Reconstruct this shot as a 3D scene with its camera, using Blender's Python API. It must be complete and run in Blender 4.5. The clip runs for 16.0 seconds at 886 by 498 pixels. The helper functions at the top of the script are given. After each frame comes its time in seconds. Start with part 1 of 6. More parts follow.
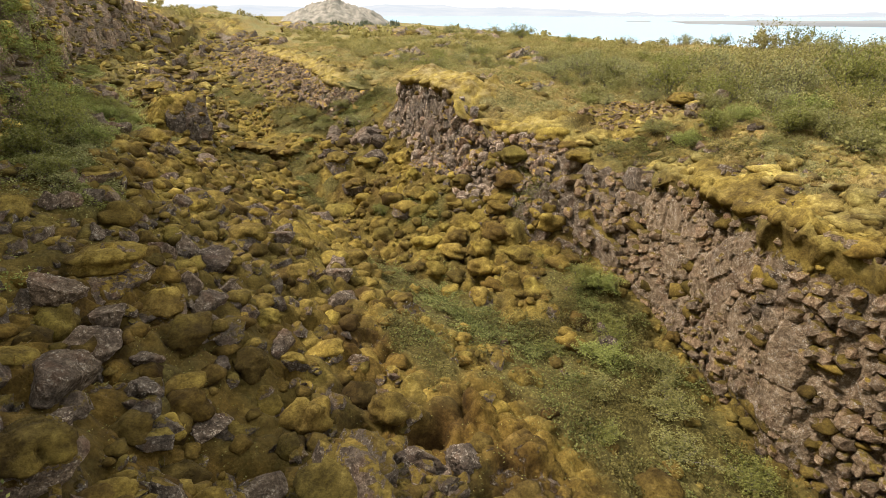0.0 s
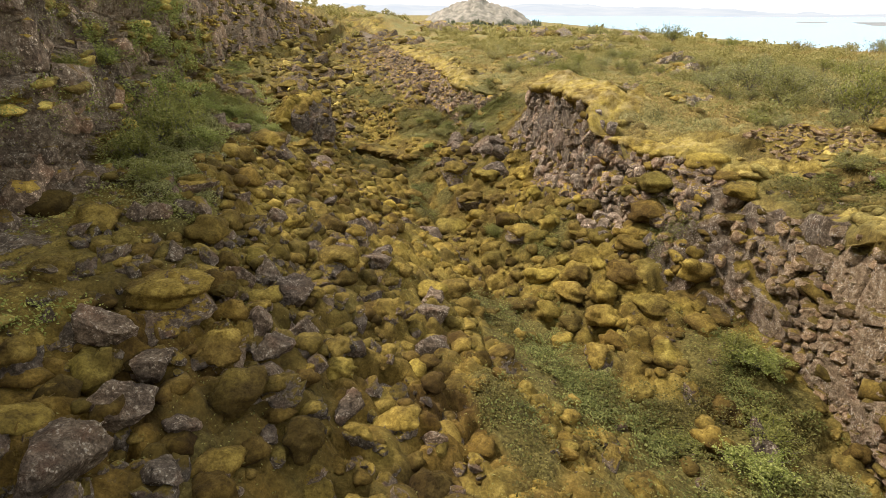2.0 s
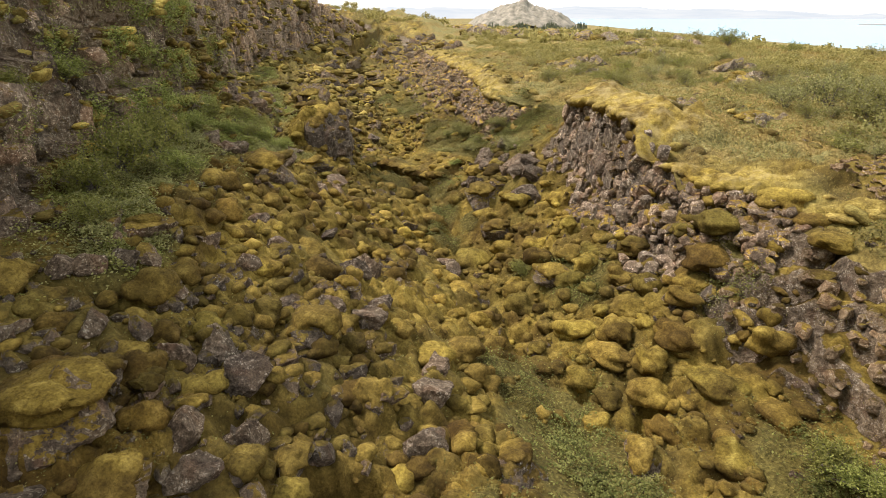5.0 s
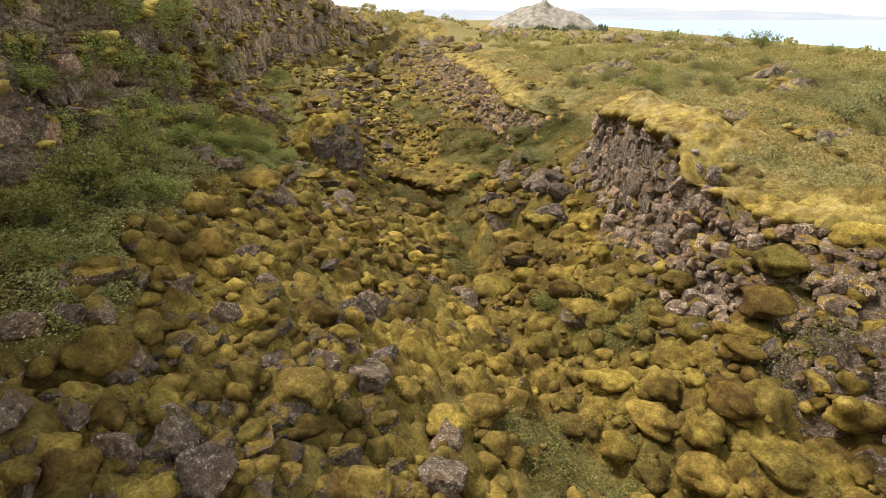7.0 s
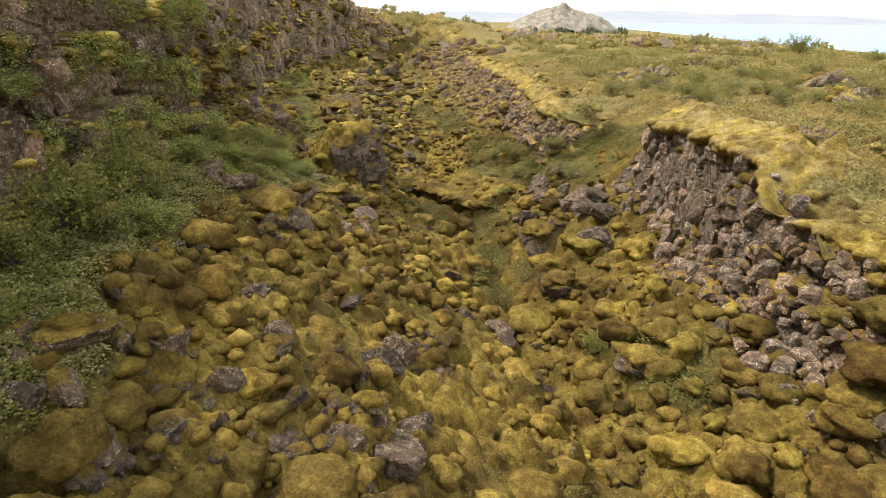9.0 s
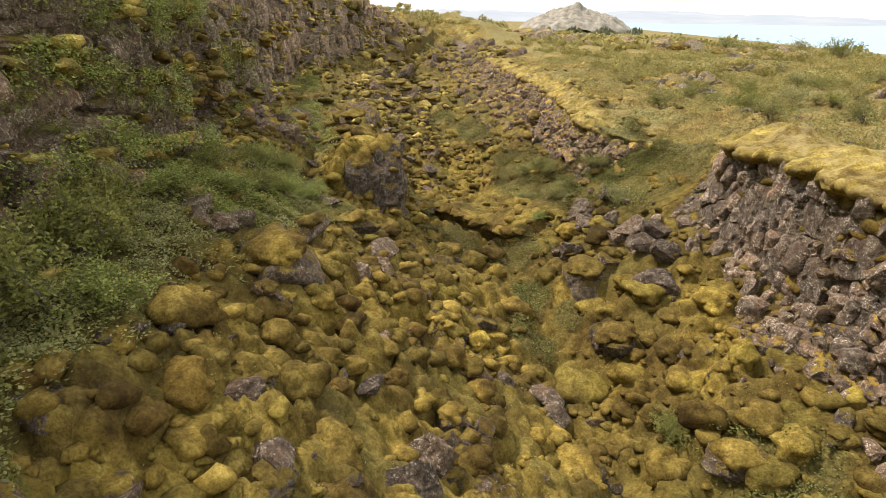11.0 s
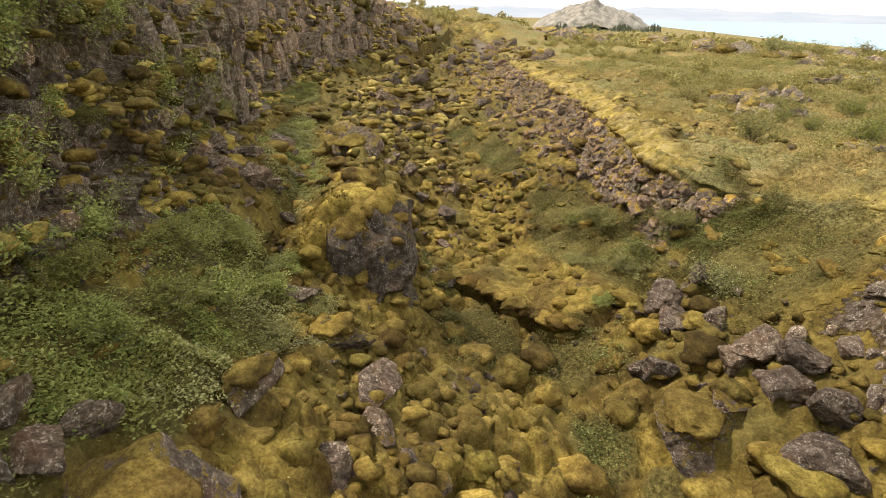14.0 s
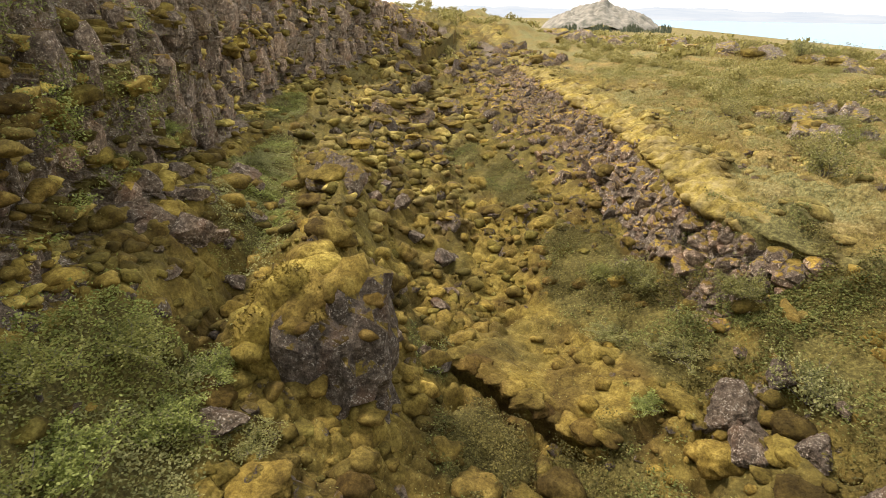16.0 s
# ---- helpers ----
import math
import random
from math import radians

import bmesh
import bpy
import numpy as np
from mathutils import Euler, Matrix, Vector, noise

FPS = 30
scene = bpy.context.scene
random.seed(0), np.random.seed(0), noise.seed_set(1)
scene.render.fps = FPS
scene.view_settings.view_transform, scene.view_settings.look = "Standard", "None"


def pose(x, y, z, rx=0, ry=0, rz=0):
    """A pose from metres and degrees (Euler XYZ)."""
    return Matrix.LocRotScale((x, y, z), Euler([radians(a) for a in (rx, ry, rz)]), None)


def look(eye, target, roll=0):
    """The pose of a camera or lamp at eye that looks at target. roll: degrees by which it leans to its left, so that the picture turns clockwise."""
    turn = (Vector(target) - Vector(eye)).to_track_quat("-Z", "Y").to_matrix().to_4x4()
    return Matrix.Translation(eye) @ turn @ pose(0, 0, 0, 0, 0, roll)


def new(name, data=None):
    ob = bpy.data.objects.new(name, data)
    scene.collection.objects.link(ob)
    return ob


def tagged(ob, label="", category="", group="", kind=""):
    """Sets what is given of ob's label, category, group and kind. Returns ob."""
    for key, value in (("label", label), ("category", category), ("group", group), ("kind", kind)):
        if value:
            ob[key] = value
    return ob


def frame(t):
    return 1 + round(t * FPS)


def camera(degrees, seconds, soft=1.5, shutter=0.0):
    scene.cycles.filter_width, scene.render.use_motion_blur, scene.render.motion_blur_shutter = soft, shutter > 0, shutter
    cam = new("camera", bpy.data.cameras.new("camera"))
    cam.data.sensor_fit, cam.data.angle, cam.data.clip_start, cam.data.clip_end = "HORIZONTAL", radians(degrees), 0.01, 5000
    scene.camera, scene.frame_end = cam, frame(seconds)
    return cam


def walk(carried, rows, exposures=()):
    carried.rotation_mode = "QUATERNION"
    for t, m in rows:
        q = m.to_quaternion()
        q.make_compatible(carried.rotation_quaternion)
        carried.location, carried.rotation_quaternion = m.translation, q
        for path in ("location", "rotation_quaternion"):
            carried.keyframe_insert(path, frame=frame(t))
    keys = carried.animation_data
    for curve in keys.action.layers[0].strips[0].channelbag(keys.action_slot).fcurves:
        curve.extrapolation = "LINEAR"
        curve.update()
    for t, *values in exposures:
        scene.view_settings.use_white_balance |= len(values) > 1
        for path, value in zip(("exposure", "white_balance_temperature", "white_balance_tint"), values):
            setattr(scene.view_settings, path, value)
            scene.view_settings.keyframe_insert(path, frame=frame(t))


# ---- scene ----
cam = camera(77.9, 16.0, soft=0.7)
METRES, EYE, TILT, LEAN, TURN = 20.0, 7.0, -23.3, 0.0, 0.0
ROWS = [
    (0.0, 0.0, 0.0, 0.0, 0.0, 0.0, -0.0),
    (0.5, 0.0002, 0.026, 0.0116, 2.4, -0.04, -1.05),
    (1.0, 0.0007, 0.051, 0.0226, 6.28, -0.18, -2.79),
    (1.5, 0.0023, 0.0744, 0.0334, 10.72, -0.52, -4.71),
    (2.0, 0.003, 0.0973, 0.0438, 12.52, -0.66, -5.46),
    (2.5, 0.0036, 0.12, 0.054, 13.53, -0.73, -5.83),
    (3.0, 0.0039, 0.141, 0.0633, 14.28, -0.77, -6.12),
    (3.5, 0.0043, 0.1602, 0.0716, 14.94, -0.79, -6.35),
    (4.0, 0.0038, 0.1786, 0.0792, 15.51, -0.79, -6.55),
    (6.5, -0.0175, 0.277, 0.1227, 17.94, -0.86, -7.37),
    (7.0, -0.027, 0.2968, 0.1313, 18.35, -0.88, -7.56),
    (7.5, -0.0381, 0.3155, 0.1395, 18.77, -0.87, -7.76),
    (8.0, -0.0502, 0.3325, 0.1467, 19.16, -0.9, -8.01),
    (8.5, -0.0638, 0.3482, 0.1529, 19.5, -0.9, -8.26),
    (9.0, -0.0793, 0.3657, 0.1604, 19.86, -0.93, -8.52),
    (11.5, -0.1736, 0.4967, 0.221, 21.01, -1.29, -9.47),
    (12.0, -0.1938, 0.5318, 0.2365, 21.2, -1.38, -9.61),
    (12.5, -0.2138, 0.5698, 0.2533, 21.42, -1.47, -9.7),
    (13.0, -0.2345, 0.6095, 0.2715, 21.61, -1.6, -9.87),
    (13.5, -0.2546, 0.65, 0.2912, 21.85, -1.71, -9.98),
    (14.0, -0.2736, 0.6894, 0.3107, 22.05, -1.79, -10.09),
    (14.5, -0.2907, 0.7287, 0.3297, 22.28, -1.87, -10.19),
    (15.0, -0.306, 0.7669, 0.3474, 22.5, -1.87, -10.19),
    (15.5, -0.319, 0.8029, 0.3642, 22.71, -1.9, -10.26),
    (16.0, -0.3303, 0.8365, 0.3794, 22.88, -1.88, -10.3),
]
walk(cam, [(t, pose(0, 0, EYE, TILT, LEAN, TURN) @ pose(METRES * x, METRES * y, METRES * z, 90 + pitch, roll, yaw)) for t, x, y, z, yaw, pitch, roll in ROWS], [(0.0, 0.10)])

# ---- world and sun ----
SUN_AZ, SUN_EL = -84.0, 55.0      # degrees: from +y towards -x, above the horizon
w = bpy.data.worlds.new("world")
scene.world = w
w.use_nodes = True
wt = w.node_tree
wt.nodes.clear()


def wnode(kind, **kw):
    n = wt.nodes.new(kind)
    for k, v in kw.items():
        if k in n.inputs:
            n.inputs[k].default_value = v
    return n


sky = wt.nodes.new("ShaderNodeTexSky")
sky.sky_type, sky.sun_disc = "NISHITA", False
sky.sun_elevation, sky.sun_rotation = radians(SUN_EL), radians(SUN_AZ)
sky.dust_density, sky.ozone_density = 2.0, 1.0
bg_sky = wnode("ShaderNodeBackground", Strength=0.13)
wt.links.new(sky.outputs[0], bg_sky.inputs["Color"])
tc = wt.nodes.new("ShaderNodeTexCoord")
mp = wt.nodes.new("ShaderNodeMapping")
mp.inputs["Scale"].default_value = (1.0, 1.0, 7.0)
wt.links.new(tc.outputs["Generated"], mp.inputs["Vector"])
cn = wnode("ShaderNodeTexNoise", Scale=2.6, Detail=7.0, Roughness=0.55)
wt.links.new(mp.outputs[0], cn.inputs["Vector"])
cr = wt.nodes.new("ShaderNodeValToRGB")
cr.color_ramp.elements[0].position, cr.color_ramp.elements[1].position = 0.22, 0.48
wt.links.new(cn.outputs["Fac"], cr.inputs[0])
bg_cloud = wnode("ShaderNodeBackground", Strength=1.44)
bg_cloud.inputs["Color"].default_value = (1.0, 0.975, 0.935, 1)
wmix = wt.nodes.new("ShaderNodeMixShader")
wt.links.new(cr.outputs[0], wmix.inputs[0])
wt.links.new(bg_sky.outputs[0], wmix.inputs[1])
wt.links.new(bg_cloud.outputs[0], wmix.inputs[2])
wo = wt.nodes.new("ShaderNodeOutputWorld")
wt.links.new(wmix.outputs[0], wo.inputs["Surface"])

sun_data = bpy.data.lights.new("sun", "SUN")
sun_data.energy, sun_data.angle, sun_data.color = 5.0, radians(6), (1.0, 0.868, 0.775)
sun = new("sun", sun_data)
_a, _e = radians(SUN_AZ), radians(SUN_EL)
sun.matrix_world = look((math.sin(_a) * math.cos(_e) * 50, math.cos(_a) * math.cos(_e) * 50, math.sin(_e) * 50), (0, 0, 0))

# ---- numeric noise ----
def h32(i, j, k, seed):
    """Repeatable random numbers 0..1 for integer cells."""
    n = (np.asarray(i, np.int64) * 374761393 + np.asarray(j, np.int64) * 668265263 + np.asarray(k, np.int64) * 2147483647 + seed * 1274126177) & 0xFFFFFFFF
    n = ((n ^ (n >> 13)) * 1274126177) & 0xFFFFFFFF
    n = ((n ^ (n >> 16)) * 2246822519) & 0xFFFFFFFF
    return ((n ^ (n >> 15)) & 0xFFFFFF) / float(0x1000000)


def vnoise(x, y, z, seed=0):
    """Smooth value noise, -1..1."""
    x, y, z = np.broadcast_arrays(np.asarray(x, float), np.asarray(y, float), np.asarray(z, float))
    i, j, k = np.floor(x).astype(np.int64), np.floor(y).astype(np.int64), np.floor(z).astype(np.int64)
    f, g, h = x - i, y - j, z - k
    f, g, h = f * f * (3 - 2 * f), g * g * (3 - 2 * g), h * h * (3 - 2 * h)
    out = 0
    for a in (0, 1):
        for b in (0, 1):
            for c in (0, 1):
                out = out + h32(i + a, j + b, k + c, seed) * (f if a else 1 - f) * (g if b else 1 - g) * (h if c else 1 - h)
    return out * 2 - 1


def fbm(x, y, z=0.0, seed=0, octaves=3):
    return sum(vnoise(x * 2 ** o, y * 2 ** o, z * 2 ** o, seed + o) / 2 ** o for o in range(octaves))


def worley(x, y, seed=0):
    """Distance to the nearest jittered cell point, that cell's random number, and the gap to the second nearest."""
    x, y = np.asarray(x, float), np.asarray(y, float)
    i, j = np.floor(x).astype(np.int64), np.floor(y).astype(np.int64)
    d1, d2, rid = np.full(x.shape, 9.0), np.full(x.shape, 9.0), np.zeros(x.shape)
    for a in (-1, 0, 1):
        for b in (-1, 0, 1):
            px, py = i + a + 0.1 + 0.8 * h32(i + a, j + b, 1, seed), j + b + 0.1 + 0.8 * h32(i + a, j + b, 2, seed)
            d = np.hypot(x - px, y - py)
            near = d < d1
            d2 = np.where(near, d1, np.minimum(d2, d))
            rid = np.where(near, h32(i + a, j + b, 3, seed), rid)
            d1 = np.where(near, d, d1)
    return d1, rid, d2 - d1


def sstep(a, b, x):
    t = np.clip((np.asarray(x, float) - a) / (b - a), 0, 1)
    return t * t * (3 - 2 * t)


# ---- materials ----
def nodes_of(name):
    m = bpy.data.materials.new(name)
    m.use_nodes = True
    t = m.node_tree
    return m, t, t.nodes["Principled BSDF"]


def tex(t, kind, vec, **kw):
    n = t.nodes.new(kind)
    for k, v in kw.items():
        n.inputs[k].default_value = v
    if vec is not None:
        t.links.new(vec, n.inputs["Vector"])
    return n


def ramp(t, fac, stops):
    n = t.nodes.new("ShaderNodeValToRGB")
    e = n.color_ramp.elements
    while len(e) < len(stops):
        e.new(0.5)
    for el, (p, c) in zip(e, stops):
        el.position, el.color = p, (*c, 1) if len(c) == 3 else c
    t.links.new(fac, n.inputs[0])
    return n.outputs[0]


def blend(t, fac, a, b, mode="MIX"):
    n = t.nodes.new("ShaderNodeMix")
    n.data_type, n.blend_type = "RGBA", mode
    for sock, val in ((n.inputs["Factor"], fac), (n.inputs["A"], a), (n.inputs["B"], b)):
        if isinstance(val, (int, float)):
            sock.default_value = val
        elif isinstance(val, tuple):
            sock.default_value = (*val, 1)
        else:
            t.links.new(val, sock)
    return n.outputs["Result"]


def calc(t, op, a, b=0.0, clamp=False):
    n = t.nodes.new("ShaderNodeMath")
    n.operation, n.use_clamp = op, clamp
    for sock, val in zip(n.inputs, (a, b)):
        if isinstance(val, (int, float)):
            sock.default_value = val
        else:
            t.links.new(val, sock)
    return n.outputs[0]


def world_pos(t):
    return t.nodes.new("ShaderNodeNewGeometry").outputs["Position"]


def bump(t, bsdf, height, strength, distance):
    n = t.nodes.new("ShaderNodeBump")
    n.inputs["Strength"].default_value, n.inputs["Distance"].default_value = strength, distance
    t.links.new(height, n.inputs["Height"])
    t.links.new(n.outputs[0], bsdf.inputs["Normal"])


def moss_colour(t, p, rnd):
    """Woolly moss: mustard to olive, browner towards steep sides and undersides; returns colour and relief."""
    big = tex(t, "ShaderNodeTexNoise", p, Scale=0.9, Detail=3.0)
    mid = tex(t, "ShaderNodeTexNoise", p, Scale=4.5, Detail=5.0, Roughness=0.68)
    fine = tex(t, "ShaderNodeTexNoise", p, Scale=24.0, Detail=6.0, Roughness=0.7)
    wide = tex(t, "ShaderNodeTexNoise", p, Scale=0.27, Detail=4.0, Roughness=0.6)
    c1 = ramp(t, mid.outputs["Fac"], [(0.30, (0.092, 0.066, 0.015)), (0.5, (0.212, 0.161, 0.034)), (0.70, (0.372, 0.298, 0.080))])
    c2 = ramp(t, mid.outputs["Fac"], [(0.30, (0.045, 0.030, 0.009)), (0.52, (0.103, 0.074, 0.019)), (0.72, (0.190, 0.144, 0.042))])
    c3 = ramp(t, mid.outputs["Fac"], [(0.30, (0.058, 0.045, 0.012)), (0.52, (0.132, 0.104, 0.026)), (0.72, (0.228, 0.184, 0.052))])
    c = blend(t, ramp(t, big.outputs["Fac"], [(0.42, (0, 0, 0)), (0.60, (1, 1, 1))]), c1, c2)
    c = blend(t, ramp(t, wide.outputs["Fac"], [(0.46, (0, 0, 0)), (0.60, (0.75, 0.75, 0.75))]), c, c3)
    c = blend(t, 0.7, c, ramp(t, fine.outputs["Fac"], [(0.34, (0.44, 0.38, 0.36)), (0.50, (0.98, 0.93, 0.92)), (0.68, (1.52, 1.47, 1.44))]), "MULTIPLY")
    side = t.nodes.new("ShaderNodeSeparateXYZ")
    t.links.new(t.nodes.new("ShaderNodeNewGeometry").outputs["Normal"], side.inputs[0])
    # browner as the surface turns from upright, broken by broad noise
    browned = calc(t, "SUBTRACT", calc(t, "MULTIPLY", big.outputs["Fac"], 1.1), calc(t, "MULTIPLY", side.outputs["Z"], 0.55))
    c = blend(t, ramp(t, browned, [(0.10, (0, 0, 0)), (0.60, (0.45, 0.45, 0.45))]), c, blend(t, 0.8, c, (0.62, 0.47, 0.40), "MULTIPLY"))
    if rnd is not None:
        c = blend(t, 0.75, c, ramp(t, rnd, [(0.0, (0.55, 0.57, 0.57)), (0.3, (0.74, 0.75, 0.74)), (0.6, (0.98, 0.94, 0.92)), (1.0, (1.42, 1.38, 1.32))]), "MULTIPLY")
    return c, calc(t, "ADD", calc(t, "MULTIPLY", fine.outputs["Fac"], 0.7), calc(t, "MULTIPLY", mid.outputs["Fac"], 0.9))


def rock_colour(t, p, rnd, warm=0.3, film=0.0):
    """Basalt: grey-brown with dark pores and pale lichen spots."""
    big = tex(t, "ShaderNodeTexNoise", p, Scale=1.3, Detail=3.0)
    mid = tex(t, "ShaderNodeTexNoise", p, Scale=9.0, Detail=6.0, Roughness=0.7)
    fine = tex(t, "ShaderNodeTexNoise", p, Scale=38.0, Detail=5.0, Roughness=0.75)
    wob = tex(t, "ShaderNodeTexNoise", p, Scale=12.0, Detail=2.0)
    wp = blend(t, 0.12, p, wob.outputs["Color"], "ADD")
    spots = tex(t, "ShaderNodeTexVoronoi", wp, Scale=23.0, Randomness=1.0)
    pits = tex(t, "ShaderNodeTexVoronoi", p, Scale=42.0)
    rust = tex(t, "ShaderNodeTexNoise", p, Scale=2.7, Detail=4.0)
    patch = tex(t, "ShaderNodeTexNoise", p, Scale=4.5, Detail=5.0, Roughness=0.7)
    grey = ramp(t, mid.outputs["Fac"], [(0.34, (0.062, 0.050, 0.040)), (0.5, (0.132, 0.107, 0.082)), (0.66, (0.270, 0.225, 0.175))])
    brown = ramp(t, mid.outputs["Fac"], [(0.32, (0.116, 0.078, 0.046)), (0.5, (0.270, 0.200, 0.124)), (0.70, (0.47, 0.372, 0.255))])
    c = blend(t, calc(t, "MULTIPLY", ramp(t, big.outputs["Fac"], [(0.42 - 0.22 * (warm > 0.9), (0, 0, 0)), (0.62 - 0.17 * (warm > 0.9), (1, 1, 1))]), warm), grey, brown)
    lich = calc(t, "MULTIPLY", ramp(t, spots.outputs["Distance"], [(0.22, (1, 1, 1)), (0.42, (0, 0, 0))]),
                ramp(t, patch.outputs["Fac"], [(0.46, (0, 0, 0)), (0.57, (1, 1, 1))]))
    c = blend(t, calc(t, "MULTIPLY", ramp(t, rust.outputs["Fac"], [(0.54, (0, 0, 0)), (0.68, (1, 1, 1))]), 0.35), c, (0.22, 0.125, 0.075))
    c = blend(t, calc(t, "MULTIPLY", ramp(t, pits.outputs["Distance"], [(0.20, (1, 1, 1)), (0.32, (0, 0, 0))]), 0.35), c, (0.025, 0.02, 0.017))
    c = blend(t, calc(t, "MULTIPLY", lich, 0.8), c, (0.56, 0.515, 0.43))
    c = blend(t, 0.85, c, ramp(t, fine.outputs["Fac"], [(0.36, (0.55, 0.55, 0.55)), (0.62, (1.3, 1.3, 1.3))]), "MULTIPLY")
    if film:
        up = t.nodes.new("ShaderNodeSeparateXYZ")
        t.links.new(t.nodes.new("ShaderNodeNewGeometry").outputs["Normal"], up.inputs[0])
        k = calc(t, "ADD", calc(t, "MULTIPLY", up.outputs["Z"], 0.5), calc(t, "MULTIPLY", patch.outputs["Fac"], 1.2))
        k = ramp(t, k, [(1.05 - film * 0.3, (0, 0, 0)), (1.13 - film * 0.3, (1, 1, 1))])
        c = blend(t, k, c, moss_colour(t, p, None)[0])
    if rnd is not None:
        c = blend(t, 0.8, c, ramp(t, rnd, [(0.0, (0.62, 0.62, 0.64)), (0.5, (1, 1, 1)), (1.0, (1.3, 1.2, 1.12))]), "MULTIPLY")
    return c, calc(t, "ADD", calc(t, "MULTIPLY", fine.outputs["Fac"], 0.7), calc(t, "MULTIPLY", mid.outputs["Fac"], 2.0))


def rnd_object(t):
    return t.nodes.new("ShaderNodeObjectInfo").outputs["Random"]


def rnd_island(t):
    return t.nodes.new("ShaderNodeNewGeometry").outputs["Random Per Island"]


def plain_surface(name, colour, rnd, strength, distance, **kw):
    m, t, b = nodes_of(name)
    c, h = colour(t, world_pos(t), rnd(t) if rnd else None, **kw)
    t.links.new(c, b.inputs["Base Color"])
    b.inputs["Roughness"].default_value = 0.95
    b.inputs["Specular IOR Level"].default_value = 0.15
    bump(t, b, h, strength, distance)
    return m


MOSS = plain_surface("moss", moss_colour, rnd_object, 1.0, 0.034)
# Pale yellow moss; part of its lightness is sunlight put into the colour.
def pale_moss_colour(t, p, rnd):
    c, h = moss_colour(t, p, rnd)
    return blend(t, 1.0, c, (1.42, 1.55, 2.0), "MULTIPLY"), h


MOSS_PALE = plain_surface("pale_moss", pale_moss_colour, rnd_island, 1.0, 0.034)
def olive_moss_colour(t, p, rnd):
    c, h = moss_colour(t, p, rnd)
    return blend(t, 1.0, c, (0.78, 0.86, 0.85), "MULTIPLY"), h


def mat_moss_colour(t, p, rnd):
    """Sun-bleached golden moss with straw-coloured worn patches."""
    c, h = moss_colour(t, p, None)
    worn = tex(t, "ShaderNodeTexNoise", p, Scale=2.6, Detail=6.0, Roughness=0.7).outputs["Fac"]
    c = blend(t, 1.0, c, (1.42, 1.46, 1.5), "MULTIPLY")
    return blend(t, ramp(t, worn, [(0.46, (0, 0, 0)), (0.66, (0.6, 0.6, 0.6))]), c, (0.37, 0.305, 0.15)), h


def bright_moss_colour(t, p, rnd):
    c, h = moss_colour(t, p, rnd)
    return blend(t, 1.0, c, (1.30, 1.36, 1.28), "MULTIPLY"), h


# Yellow-green ledge moss, its colour lifted further to offset the cliff's shade.
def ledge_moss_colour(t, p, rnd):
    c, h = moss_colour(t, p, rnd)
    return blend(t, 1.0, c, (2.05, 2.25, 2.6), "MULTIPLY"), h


def brown_moss_colour(t, p, rnd):
    c, h = moss_colour(t, p, rnd)
    return blend(t, 1.0, c, (0.62, 0.575, 0.60), "MULTIPLY"), h


MOSS_BROWN = plain_surface("brown_moss", brown_moss_colour, rnd_object, 1.0, 0.034)
MOSS_BROWN_STUFF = plain_surface("brown_moss_joined", brown_moss_colour, rnd_island, 1.0, 0.034)
MOSS_BRIGHT = plain_surface("bright_moss", bright_moss_colour, rnd_object, 1.0, 0.034)
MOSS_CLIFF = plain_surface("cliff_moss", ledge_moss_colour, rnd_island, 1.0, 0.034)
MOSS_OLIVE = plain_surface("olive_moss", olive_moss_colour, rnd_island, 1.0, 0.034)
MOSS_MAT = plain_surface("mat_moss", mat_moss_colour, rnd_object, 1.0, 0.034)
MOSS_TUFT = plain_surface("moss_shoots", moss_colour, None, 1.0, 0.02)
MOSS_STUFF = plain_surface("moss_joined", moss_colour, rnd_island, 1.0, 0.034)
ROCK = plain_surface("basalt", rock_colour, rnd_object, 1.0, 0.05, film=0.30)
def bare_rock_colour(t, p, rnd):
    c, h = rock_colour(t, p, rnd, film=0.16)
    return blend(t, 1.0, c, (0.88, 0.86, 0.84), "MULTIPLY"), h


ROCK_PLAIN = plain_surface("bare_basalt", bare_rock_colour, rnd_object, 1.0, 0.05)
ROCK_STUFF = plain_surface("basalt_joined", rock_colour, rnd_island, 1.0, 0.05, film=0.42)
def pale_rock_colour(t, p, rnd):
    c, h = rock_colour(t, p, rnd, film=0.18)
    return blend(t, 1.0, c, (1.6, 1.66, 1.72), "MULTIPLY"), h


ROCK_PALE = plain_surface("weathered_basalt", pale_rock_colour, rnd_object, 1.0, 0.05)
def grey_rock_colour(t, p, rnd):
    c, h = rock_colour(t, p, rnd, warm=0.22, film=0.12)
    return blend(t, 1.0, c, (1.60, 1.58, 1.55), "MULTIPLY"), h


ROCK_GREY = plain_surface("grey_basalt", grey_rock_colour, rnd_object, 1.0, 0.05)
ROCK_GREY_STUFF = plain_surface("grey_basalt_joined", grey_rock_colour, rnd_island, 1.0, 0.05)
def dark_rock_colour(t, p, rnd):
    c, h = rock_colour(t, p, rnd, warm=0.18, film=0.22)
    return blend(t, 1.0, c, (1.5, 1.43, 1.37), "MULTIPLY"), h


ROCK_DARK = plain_surface("dark_basalt", dark_rock_colour, rnd_object, 1.0, 0.05)
ROCK_DARK_STUFF = plain_surface("dark_basalt_joined", dark_rock_colour, rnd_island, 1.0, 0.05)
ROCK_BROWN = plain_surface("brown_basalt", rock_colour, rnd_object, 1.0, 0.05, warm=1.0, film=0.36)
